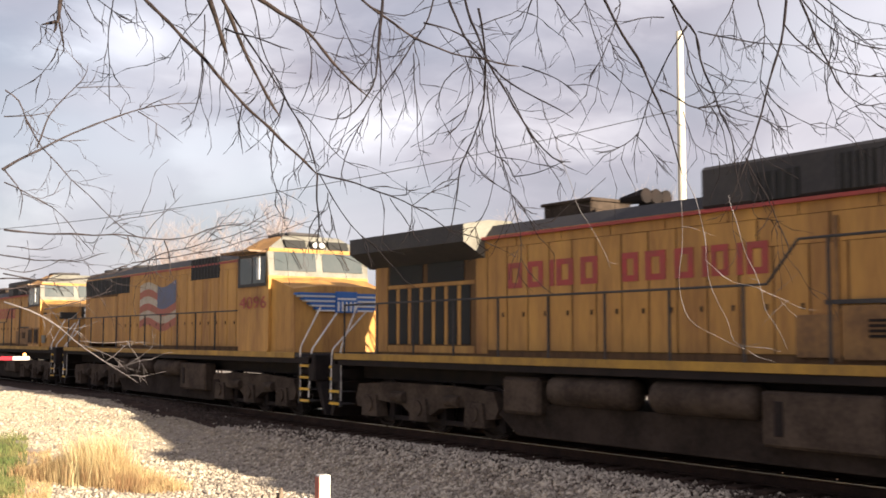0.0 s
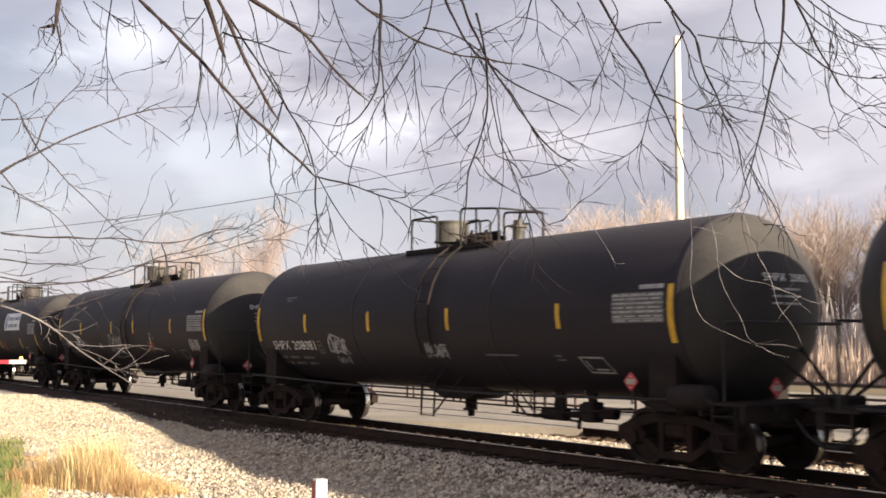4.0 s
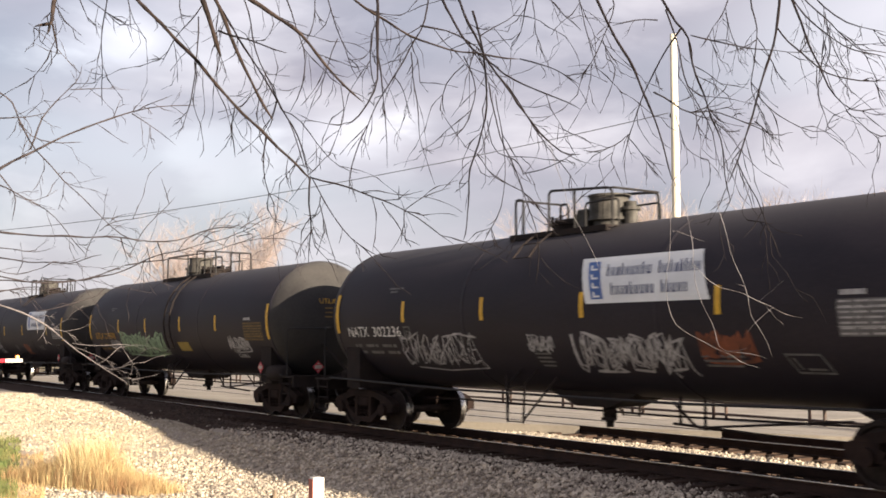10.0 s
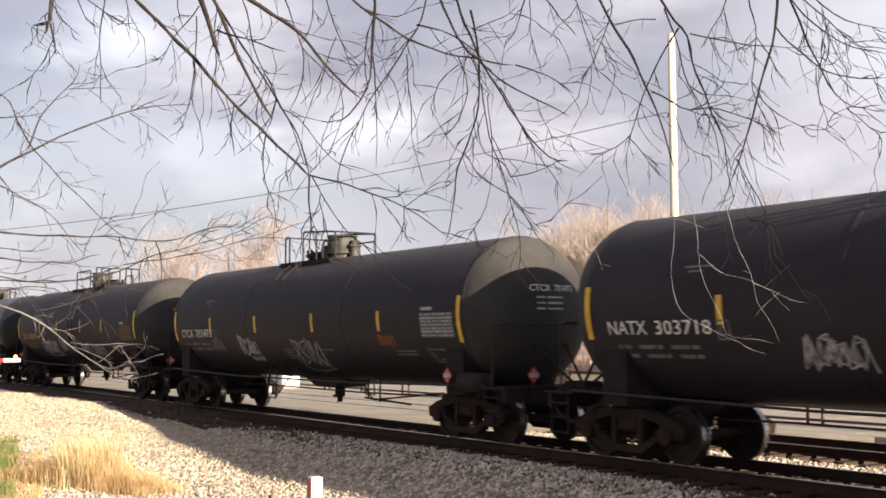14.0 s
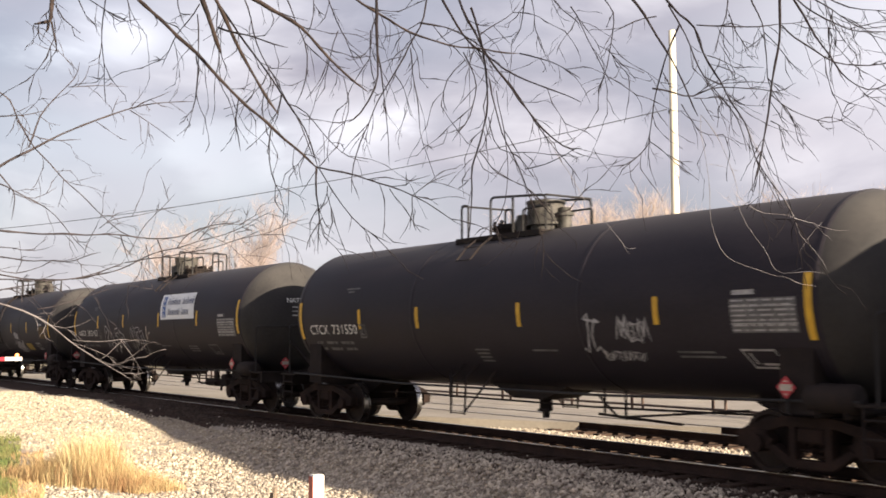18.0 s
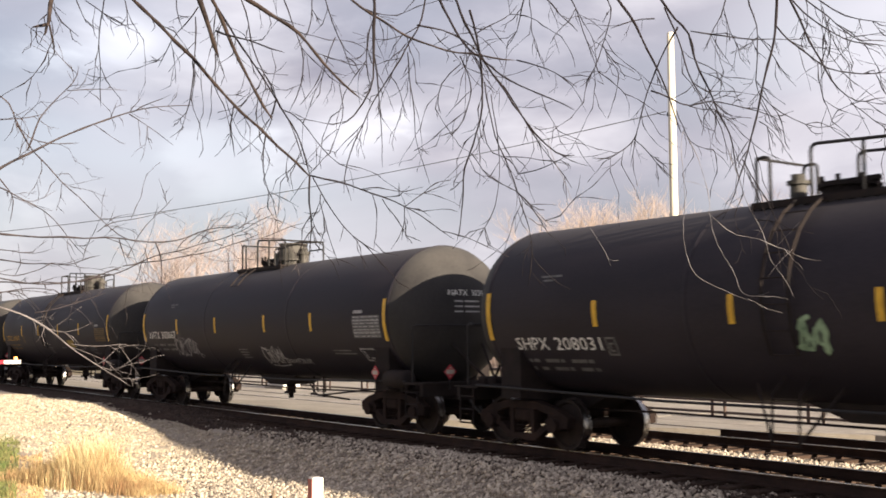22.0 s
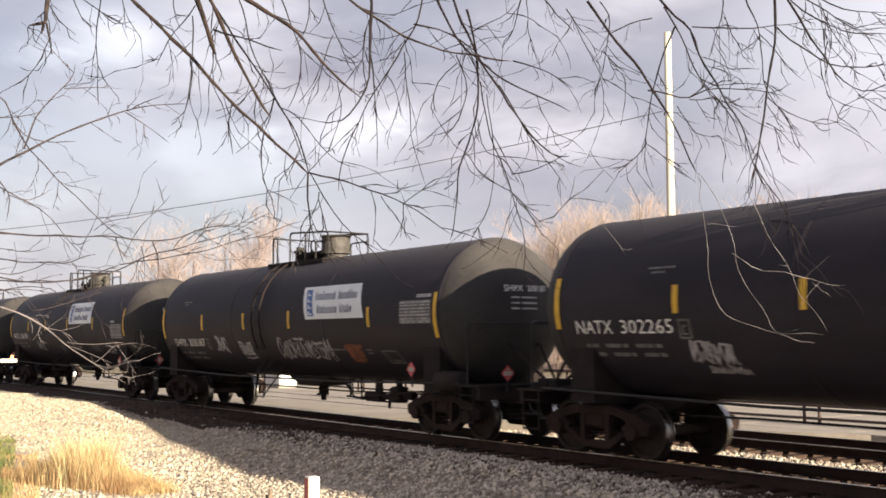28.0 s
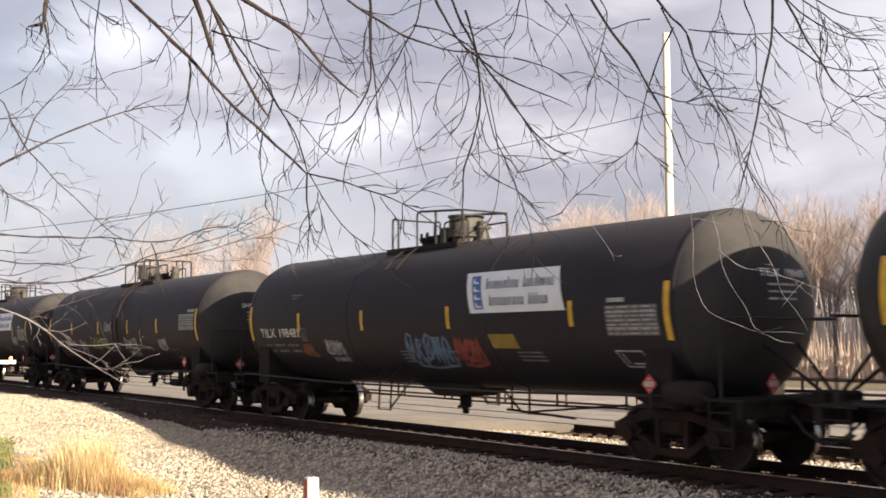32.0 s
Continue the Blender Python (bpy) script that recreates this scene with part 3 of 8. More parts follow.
def patch(bm, x0, x1, z0, z1, lift=0.006, lean=0.0, nz=None):
    """A thin sheet that lies on the flank."""
    nz = nz or max(2, int((z1 - z0) / 0.12))
    rows = []
    for i in range(nz + 1):
        z = z0 + (z1 - z0) * i / nz
        s = lean * (z - z0)
        rows.append((bm.verts.new(on_shell(x0 + s, z, lift)), bm.verts.new(on_shell(x1 + s, z, lift))))
    for a, b in zip(rows, rows[1:]):
        bm.faces.new((a[0], a[1], b[1], b[0]))


def text_on_shell(bm, text, x, z, height, lift=0.006, shear=0.0, width=None):
    vs, fs = letters(text, height, shear)
    if width:
        vs = stretched(vs, width)
    made = [bm.verts.new(on_shell(x + v[0], z + v[1], lift)) for v in vs]
    for f in fs:
        try:
            bm.faces.new([made[i] for i in f])
        except ValueError:
            pass


def stroke(bm, pts, w, lift=0.006):
    """A painted line on the flank through (x, z) points."""
    fine = [pts[0]]
    for (xa, za), (xb, zb) in zip(pts, pts[1:]):
        n = max(1, int(math.hypot(xb - xa, zb - za) / 0.07))
        fine += [(xa + (xb - xa) * k / n, za + (zb - za) * k / n) for k in range(1, n + 1)]
    pts = fine
    last = None
    for i, (x, z) in enumerate(pts):
        a, b = pts[max(0, i - 1)], pts[min(len(pts) - 1, i + 1)]
        d = Vector((b[0] - a[0], b[1] - a[1]))
        d = d.normalized() if d.length > 1e-6 else Vector((1, 0))
        n = Vector((-d.y, d.x)) * w / 2
        pair = (bm.verts.new(on_shell(x + n.x, z + n.y, lift)), bm.verts.new(on_shell(x - n.x, z - n.y, lift)))
        if last:
            bm.faces.new((last[0], last[1], pair[1], pair[0]))
        last = pair


GLYPHS = (((0, 0), (0.08, 1), (0.55, 0.1), (0.8, 1.05)), ((0.9, 0.9), (0.35, 1.0), (0.1, 0.5), (0.3, 0.02), (0.85, 0.15)), ((0, 0.95), (0.15, 0.1), (0.5, 0.0), (0.75, 0.3), (0.8, 1.0)), ((0, 0), (0.35, 1.05), (0.6, 0.45), (0.2, 0.4), (0.62, 0.42), (0.85, -0.05)),
          ((0.8, 1), (0.2, 0.85), (0.15, 0.6), (0.75, 0.4), (0.7, 0.05), (0.0, 0.0)), ((0, 0), (0.1, 1), (0.4, 0.3), (0.7, 1), (0.85, 0)), ((0.1, 0), (0.1, 1), (0.7, 0.8), (0.15, 0.5), (0.85, 0.0)), ((0.45, 1), (0.1, 0.6), (0.2, 0.1), (0.65, 0.0), (0.85, 0.5), (0.5, 1.0)))


def tag_line(x, z, w, h, seed, lean=0.25):
    """The line of a quick illegible tag: angular forms run together, with small overshoots and a tail."""
    rng = random.Random(seed)
    n = max(2, int(w / (h * 0.62) + 0.5))
    pts = []
    for i in range(n):
        g = rng.choice(GLYPHS)
        turn = rng.random()
        if turn < 0.3:
            g = [(a, 0.98 - b) for a, b in g]
        elif turn < 0.6:
            g = [(0.88 - a, 0.98 - b) for a, b in g]
        tall = rng.uniform(0.72, 1.0) if i else 1.0
        low = rng.uniform(-0.06, 0.12)
        for a, b in g:
            v = low + b * tall
            pts.append((x + w * (i + a * 0.92 + rng.uniform(-0.05, 0.05)) / n + lean * h * (v - 0.5), z + h * v))
    pts.append((pts[-1][0] + 0.12 * h, z - 0.12 * h))
    return pts


def scrawl(bm, x, z, w, h, seed, weight=0.05, dense=1.0, lift=0.006):
    """A loose illegible tag, as a spray can leaves it; a dense one has a second line over the first."""
    rng = random.Random(seed)
    stroke(bm, tag_line(x, z, w, h, seed), weight * 0.64, lift)
    if dense > 1.2:
        stroke(bm, tag_line(x + 0.04, z + 0.03, w, h * 0.9, seed + 1, 0.1), weight * 0.5, lift + 0.0012)
    if dense > 1.7:
        stroke(bm, [(x + w * 0.1, z - 0.12 * h), (x + w * 0.5, z - 0.2 * h + rng.uniform(-0.02, 0.02)), (x + w, z - 0.08 * h)], weight * 0.5, lift)


def smear(bm, x, z, w, h, seed, lift=0.006):
    """A patch of overlapping spray, ragged at its edges."""
    rng = random.Random(seed)
    for k in range(9):
        a = k / 8
        zz = z + h * (0.12 + 0.76 * a)
        l, r = rng.uniform(0.0, 0.22) * w, rng.uniform(0.72, 1.0) * w
        sag = rng.uniform(-0.06, 0.06)
        stroke(bm, [(x + l + 0.2 * h * (1 - a), zz), (x + (l + r) / 2, zz + sag), (x + r, zz - 0.02)], h * 0.17, lift + 0.0011 * (k % 3))


def wheelset_mesh(r=0.457):
    bm = bmesh.new()
    rod(bm, (0, -0.98, 0), (0, 0.98, 0), 0.085, 10)
    for s in (-1, 1):
        y = s * 0.74
        prof = [(0.0, -0.10), (0.12, -0.10), (0.14, -0.045), (r * 0.8, -0.02), (r * 0.86, -0.065), (r, -0.065), (r, 0.055), (r + 0.026, 0.06), (r + 0.026, 0.085), (r * 0.84, 0.085), (r * 0.80, 0.03), (0.14, 0.05), (0.12, 0.1), (0.0, 0.1)]
        seg = 28
        loops = [[bm.verts.new((rr * math.cos(2 * math.pi * k / seg), y + (w if s < 0 else -w), rr * math.sin(2 * math.pi * k / seg))) for k in range(seg)] for rr, w in prof if rr > 0]
        for a, b in zip(loops, loops[1:]):
            for k in range(seg):
                bm.faces.new((a[k], a[(k + 1) % seg], b[(k + 1) % seg], b[k]))
        bm.faces.new(loops[0]); bm.faces.new(loops[-1])
    bmesh.ops.recalc_face_normals(bm, faces=bm.faces)
    for f in bm.faces:
        c = f.calc_center_median()
        rad = math.hypot(c.x, c.z)
        n = f.normal
        if rad > r * 0.93 and math.hypot(n.x, n.z) > 0.8:
            f.material_index = 1
    return bm


def sideframe_mesh(y):
    bm = bmesh.new()
    for pts in ([(-1.25, 0.60), (-1.22, 0.42), (-0.72, 0.38), (-0.62, 0.52), (-0.80, 0.62), (-0.42, 0.72), (-0.40, 0.86), (-0.95, 0.74)],
                [(1.25, 0.60), (0.95, 0.74), (0.40, 0.86), (0.42, 0.72), (0.80, 0.62), (0.62, 0.52), (0.72, 0.38), (1.22, 0.42)],
                [(-0.42, 0.72), (0.42, 0.72), (0.40, 0.86), (-0.40, 0.86)],
                [(-0.72, 0.40), (-0.36, 0.16), (0.36, 0.16), (0.72, 0.40), (0.62, 0.46), (0.30, 0.27), (-0.30, 0.27), (-0.62, 0.46)],
                [(-0.34, 0.27), (-0.24, 0.27), (-0.24, 0.72), (-0.34, 0.72)], [(0.24, 0.27), (0.34, 0.27), (0.34, 0.72), (0.24, 0.72)]):
        prism(bm, pts, y - 0.09, y + 0.09)
    for x in (-0.15, 0.0, 0.15):
        tube(bm, [(x + 0.055 * math.cos(k * 1.05), y + 0.055 * math.sin(k * 1.05), 0.28 + k * 0.0125) for k in range(24)], 0.016, 5)
    for x in (-0.89, 0.89):
        rod(bm, (x, y - 0.17, 0.457), (x, y + 0.12, 0.457), 0.13, 14)
        box(bm, x - 0.17, x + 0.17, y - 0.1, y + 0.1, 0.50, 0.66, 0.02)
    return bm


def build_truck(parent, x):
    bm = bmesh.new()
    box(bm, -0.22, 0.22, -1.12, 1.12, 0.50, 0.72, 0.03)
    rod(bm, (0, 0, 0.7), (0, 0, 0.86), 0.2, 14)
    for s in (-1, 1):
        box(bm, -0.14, 0.14, s * 0.62 - 0.06, s * 0.62 + 0.06, 0.72, 0.82)
        rod(bm, (s * 0.42, -0.8, 0.42), (s * 0.42, 0.8, 0.42), 0.05, 8)
    truck = part("truck", bm, M_TRUCK, parent, "four-wheel freight truck of dusty cast steel")
    truck.location.x = x
    for s in (-1, 1):
        part("side_frame", sideframe_mesh(s * 1.02), M_TRUCK, truck)
    for a in (-0.89, 0.89):
        w = part("wheelset", wheelset_mesh(), (M_WHEEL, M_TREAD), truck, "steel wheels with shiny treads on an axle")
        w.location = (a, 0, 0.457)
    return truck


def bend_coupler(parent, x, s):
    bm = bmesh.new()
    box(bm, min(x, x + s * 0.62), max(x, x + s * 0.62), -0.075, 0.075, 0.78, 0.96, 0.02)
    box(bm, min(x + s * 0.52, x + s * 0.86), max(x + s * 0.52, x + s * 0.86), -0.16, 0.12, 0.74, 1.02, 0.04)
    part("coupler", bm, M_TRUCK, parent)
    bm = bmesh.new()
    tube(bm, [(x, -0.25, 0.86), (x + s * 0.25, -0.3, 0.62), (x + s * 0.5, -0.26, 0.46), (x + s * 0.8, -0.18, 0.5), (x + s * 0.97, -0.12, 0.6)], 0.022, 6)
    part("air_hose", bm, M_TYRE, parent)


def lattice(bm, x0, x1, y0, y1, z0, z1, nx, ny):
    """One grating: bars both ways with open cells between them."""
    xs, ys = [], []
    for lo, hi, n, out in ((x0, x1, nx, xs), (y0, y1, ny, ys)):
        cell = (hi - lo) / n
        for k in range(n + 1):
            out += [lo + cell * k - 0.012, lo + cell * k + 0.012]
    top = [[bm.verts.new((x, y, z1)) for y in ys] for x in xs]
    made = []
    for i in range(len(xs) - 1):
        for j in range(len(ys) - 1):
            if i % 2 == 0 or j % 2 == 0:
                made.append(bm.faces.new((top[i][j], top[i + 1][j], top[i + 1][j + 1], top[i][j + 1])))
    out = bmesh.ops.extrude_face_region(bm, geom=made)
    for v in out["geom"]:
        if isinstance(v, bmesh.types.BMVert):
            v.co.z = z0
    bmesh.ops.recalc_face_normals(bm, faces=bm.faces)


def brake_valves(car):
    """Cylinder, control valve and lever that hang below the shell."""
    bm = bmesh.new()
    rod(bm, (3.0, -0.5, 0.66), (3.62, -0.5, 0.66), 0.12, 14)
    rod(bm, (3.62, -0.5, 0.66), (3.95, -0.5, 0.66), 0.05, 8)
    prism(bm, [(3.15, 0.66), (3.45, 0.66), (3.4, 1.12), (3.2, 1.12)], -0.42, -0.36)
    part("brake_cylinder", bm, M_STEEL, car)
    bm = bmesh.new()
    box(bm, 4.1, 4.42, -0.62, -0.3, 0.56, 0.92, 0.04)
    rod(bm, (4.5, -0.45, 0.72), (4.86, -0.45, 0.72), 0.09, 12)
    prism(bm, [(4.18, 0.86), (4.34, 0.86), (4.34, 1.12), (4.18, 1.12)], -0.5, -0.42)
    part("control_valve", bm, M_STEEL, car)
    bm = bmesh.new()
    prism(bm, [(3.96, 0.44), (4.02, 0.42), (4.12, 0.86), (4.04, 0.88)], -0.58, -0.54)
    part("brake_lever", bm, M_STEEL, car)


def build_tank_car(style):
    """One tank car with its origin on the rails under the shell's middle; style picks the top fittings."""
    lx = (-0.92, 0.47, -0.67, 0.45, 0.67, -0.75)[style]     # middle of the ladder
    car = thing("tank_car", "black tank car", "tank car", "tank cars of the train")
    # shell
    bm = bmesh.new()
    seg = 56
    prof = []
    for i in range(9):
        a = math.pi / 2 * i / 8
        prof.append((-HALF - DEEP * math.cos(a), RAD * math.sin(a) if i else 0.02))
    for x in (-5.4, -3.6, -1.8, -0.9):
        prof.append((x, RAD))
    prof += [(-x, r) for x, r in prof[::-1]]
    prof = [p for i, p in enumerate(prof) if i == 0 or abs(p[0] - prof[i - 1][0]) > 1e-6 or p[1] != prof[i - 1][1]]
    loops = []
    for x, r in prof:
        loops.append([bm.verts.new((x, r * math.sin(2 * math.pi * k / seg), MID + r * math.cos(2 * math.pi * k / seg))) for k in range(seg)])
    for a, b in zip(loops, loops[1:]):
        for k in range(seg):
            bm.faces.new((a[k], b[k], b[(k + 1) % seg], a[(k + 1) % seg]))
    bm.faces.new(loops[0][::-1]); bm.faces.new(loops[-1])
    bmesh.ops.recalc_face_normals(bm, faces=bm.faces)
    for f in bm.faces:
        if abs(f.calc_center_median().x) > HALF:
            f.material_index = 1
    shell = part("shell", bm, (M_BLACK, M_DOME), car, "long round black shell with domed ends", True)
    # weld and jacket bands
    for x in (-HALF, -2.45, 2.6, HALF):
        bm = bmesh.new()
        lo = [[bm.verts.new((x + d, (RAD + h) * math.sin(2 * math.pi * k / seg), MID + (RAD + h) * math.cos(2 * math.pi * k / seg))) for k in range(seg)] for d, h in ((-0.045, -0.01), (-0.03, 0.007), (0.03, 0.007), (0.045, -0.01))]
        for a, b in zip(lo, lo[1:]):
            for k in range(seg):
                bm.faces.new((a[k], b[k], b[(k + 1) % seg], a[(k + 1) % seg]))
        bmesh.ops.recalc_face_normals(bm, faces=bm.faces)
        part("band", bm, M_BLACK, shell, "", True)
    # underframe at both ends
    for s in (-1, 1):
        bm = bmesh.new()
        prism(bm, [(s * 5.3, 0.98), (s * 8.35, 0.98), (s * 8.35, 0.72), (s * 5.9, 0.72)], -0.36, 0.36)
        box(bm, min(s * 8.30, s * 8.42), max(s * 8.30, s * 8.42), -1.40, 1.40, 0.82, 1.08, 0.01)
        part("stub_sill", bm, M_STEEL, car)
        for y0, y1 in ((-1.36, -0.3), (0.3, 1.36)):
            bm = bmesh.new()
            ys = sorted((y0, y1), key=abs)
            a = ys[1]
            pts = []
            for k in range(7):
                y = ys[0] + (ys[1] - ys[0]) * k / 6
                pts.append((y, MID - math.sqrt(RAD ** 2 - y * y) - 0.004))
            vs = [bm.verts.new((s * 6.8 - 0.28, y, z)) for y, z in pts] + [bm.verts.new((s * 6.8 - 0.28, ys[1], 0.92)), bm.verts.new((s * 6.8 - 0.28, ys[0], 0.86))]
            ws = [bm.verts.new((v.co.x + 0.56, v.co.y, v.co.z)) for v in vs]
            bm.faces.new(vs); bm.faces.new(ws[::-1])
            for i in range(len(vs)):
                j = (i + 1) % len(vs)
                bm.faces.new((vs[i], vs[j], ws[j], ws[i]))
            bmesh.ops.recalc_face_normals(bm, faces=bm.faces)
            part("saddle", bm, M_SOOT, car)
        bm = bmesh.new()
        x0, x1 = sorted((s * 7.75, s * 8.45))
        lattice(bm, x0, x1, -1.42, 1.42, 1.06, 1.10, 6, 12)
        part("end_platform", bm, M_STEEL, car, "steel grating walkway")
        bm = bmesh.new()
        tube(bm, bent([(s * 8.05, -1.40, 1.05), (s * 8.05, -1.40, 2.28), (s * 8.28, -1.15, 2.28), (s * 8.28, 1.15, 2.28), (s * 8.05, 1.40, 2.28), (s * 7.75, 1.40, 2.28), (s * 7.6, 1.32, 2.28)], 0.10), 0.022, 6)
        part("end_handrail", bm, M_PIPE, car)
        for y in (-1, 1):
            bm = bmesh.new()
            tube(bm, [(s * 8.03, y * 0.42, 1.92), (s * 8.84, y * 0.12, 1.20)], 0.03, 6)
            part("head_brace", bm, M_SOOT, car)
        bm = bmesh.new()
        box(bm, min(s * 8.42, s * 8.99), max(s * 8.42, s * 8.99), -0.20, 0.20, 1.0, 1.09, 0.02)
        box(bm, min(s * 8.72, s * 8.985), max(s * 8.72, s * 8.985), -0.24, 0.24, 1.0, 1.22, 0.03)
        part("coupler_shelf", bm, M_SOOT, car)
        for y in (-1.43, 1.43):
            bm = bmesh.new()
            for dx in (0.0, 0.42):
                tube(bm, [(s * (7.85 + dx * 1.0), y, 1.08), (s * (7.85 + dx), y, 0.38)], 0.018, 6)
            for z in (0.40, 0.66, 0.9):
                tube(bm, [(s * 7.85, y, z), (s * 8.27, y, z)], 0.018, 6)
            part("sill_step", bm, M_SOOT, car)
        bend_coupler(car, s * 8.40, s)
        build_truck(car, s * 6.8)
    # long side rails
    for y in (-1.40, 1.40):
        bm = bmesh.new()
        tube(bm, [(-7.8, y, 1.12), (-3.0, y, 1.02), (3.0, y, 1.02), (7.8, y, 1.12)], 0.024, 6)
        part("side_rail", bm, M_PIPE, car)
    # bottom outlet and brake gear
    bm = bmesh.new()
    prism(bm, [(-1.25, 1.10), (1.25, 1.10), (0.42, 0.80), (-0.42, 0.80)], -0.45, 0.45)
    rod(bm, (0, 0, 0.85), (0, 0, 0.55), 0.13, 12)
    rod(bm, (0, 0, 0.56), (0, 0, 0.42), 0.07, 10)
    box(bm, -0.02, 0.3, -0.2, -0.16, 0.55, 0.6)
    part("bottom_outlet", bm, M_STEEL, car)
    bm = bmesh.new()
    rings(bm, [(6.90, -1.26, 1.15), (6.96, -1.26, 1.15), (7.66, -1.26, 1.15), (7.72, -1.26, 1.15)], [0.13, 0.2, 0.2, 0.13], 16)
    box(bm, 7.06, 7.12, -1.34, -0.3, 0.88, 1.0)
    box(bm, 7.5, 7.56, -1.34, -0.3, 0.88, 1.0)
    part("air_reservoir", bm, M_STEEL, car, "", True)
    bm = bmesh.new()
    tube(bm, [(5.6, -0.3, 0.78), (1.6, -0.3, 0.72), (-4.2, -0.2, 0.74), (-6.2, -0.2, 0.7)], 0.02, 6)
    tube(bm, bent([(5.4, -0.62, 0.86), (2.6, -0.62, 0.60), (2.1, -0.62, 0.98)], 0.1), 0.022, 6)
    tube(bm, [(2.1, -0.45, 0.6), (2.1, -0.45, 1.1)], 0.025, 6)
    tube(bm, [(2.62, -0.45, 0.55), (2.62, -0.45, 1.1)], 0.025, 6)
    tube(bm, [(1.95, -0.45, 0.62), (3.9, -0.45, 0.55)], 0.025, 6)
    part("brake_rod", bm, M_STEEL, car)
    if style in (1, 2, 4, 5):
        brake_valves(car)
    # ladder ends: below the top platform, and below the shell, near and far
    for s in (-1, 1):
        bm = bmesh.new()
        arc = []
        for k in range(12):
            a = radians(62 - k * 13.0)
            arc.append((s * -(RAD + 0.09) * math.cos(a), MID + (RAD + 0.09) * math.sin(a)))
        whole = style not in (0, 4)
        least = 1.5 if whole else 3.2
        steps = [p for p in arc[1:] if p[1] > least] + [(s * -1.46, z) for z in (0.52, 0.83, 1.14)]
        ladder = None
        for x, dx in ((lx - 0.225, -0.5), (lx + 0.225, 0.5)):
            tube(bm, [(x, s * -1.12, 1.45), (x, s * -1.42, 1.2), (x, s * -1.46, 0.5)], 0.02, 6)
            if ladder is None:
                ladder = part("ladder", bm, M_STEEL, car, "steel ladder up the side of the shell")
            else:
                part("stringer", bm, M_STEEL, ladder)
            bm = bmesh.new()
            tube(bm, [(x, y, z) for y, z in arc if z > least], 0.024 if whole else 0.016, 6)
            part("stringer", bm, M_STEEL, ladder)
            bm = bmesh.new()
            tube(bm, [(x, s * -1.46, 0.55), (x + dx, s * -1.1, 1.32)], 0.02, 5)
            part("brace", bm, M_STEEL, ladder)
            bm = bmesh.new()
        bm.free()
        first = None
        for y, z in steps:
            if first is None:
                bm = bmesh.new()
                tube(bm, [(lx - 0.225, 0, 0), (lx + 0.225, 0, 0)], 0.011, 5)
                first = part("rung", bm, M_STEEL, ladder)
                first.location = (0, y, z)
            else:
                again(first, ladder, pose(0, y, z))
    # top platform, railings, manway and valves
    zt = MID + RAD
    # ends of the platform, the short loop and the long rail; then bonnet, hatch and valve
    x0, xl, xm, x1, mx, vx, sx = ((-1.95, -1.72, -0.97, 0.72, 0.05, -0.92, 0.50), (-1.45, -0.45, 0.40, 1.70, -0.70, 0.48, 1.50), (-1.65, -0.75, -0.54, 1.50, 0.74, -0.55, 1.48),
                                  (-2.20, -0.48, 0.23, 1.70, -0.80, 0.37, -1.94), (-0.90, -0.20, 0.60, 1.70, -0.23, 0.80, -0.75), (-1.80, -1.55, -0.83, 1.20, 0.58, -0.60, -1.55))[style]
    bm = bmesh.new()
    for y in (-0.72, -0.40, 0.40, 0.72):
        box(bm, x0, x1, y - 0.02, y + 0.02, zt - 0.16, zt - 0.06)
    for k in range(17):
        x = x0 + (x1 - x0) * k / 16
        for s in (-1, 1):
            box(bm, x - 0.015, x + 0.015, min(s * 0.40, s * 0.72), max(s * 0.40, s * 0.72), zt - 0.10, zt - 0.06)
        box(bm, x - 0.02, x + 0.02, -0.73, 0.73, zt - 0.17, zt - 0.13)
    part("top_platform", bm, M_STEEL, car, "steel grating on the crown of the shell")
    for y in (-0.58, 0.58):
        bm = bmesh.new()
        tube(bm, bent([(x0, y, zt - 0.1), (x0, y, zt + 0.64), (xl, y, zt + 0.64), (xl, y, zt - 0.1)], 0.09), 0.026, 6)
        part("railing", bm, M_PIPE, car)
        bm = bmesh.new()
        tube(bm, bent([(xm, y, zt - 0.1), (xm, y, zt + 0.72), (x1, y, zt + 0.60), (x1, y, zt - 0.1)], 0.12), 0.026, 6)
        part("railing", bm, M_PIPE, car)
        bm = bmesh.new()
        lo = x1 - 0.75 if style in (0, 2, 5) else xm + 0.1
        tube(bm, bent([(lo, y * 0.9, zt - 0.1), (lo, y * 0.9, zt + 0.40), (lo + 0.85, y * 0.9, zt + 0.40), (lo + 0.85, y * 0.9, zt - 0.1)], 0.09), 0.02, 6)
        part("railing", bm, M_PIPE, car, "low inner railing")
        bm = bmesh.new()
        xp = xm + (x1 - xm) * 0.42
        tube(bm, [(xp, y, zt - 0.1), (xp, y, zt + 0.67)], 0.026, 6)
        part("railing_post", bm, M_PIPE, car)
    for x, h in ((x0, 0.64), (x1, 0.60)):
        bm = bmesh.new()
        tube(bm, [(x, -0.58, zt + h), (x, 0.58, zt + h)], 0.022, 6)
        part("railing_bar", bm, M_PIPE, car)
    bm = bmesh.new()
    rod(bm, (mx, 0, zt - 0.08), (mx, 0, zt + 0.12), 0.30, 20)
    rod(bm, (mx, 0, zt + 0.12), (mx, 0, zt + 0.53), 0.37, 24)
    rod(bm, (mx, 0, zt + 0.53), (mx, 0, zt + 0.57), 0.395, 24)
    rod(bm, (mx, 0, zt + 0.10), (mx, 0, zt + 0.14), 0.40, 24)
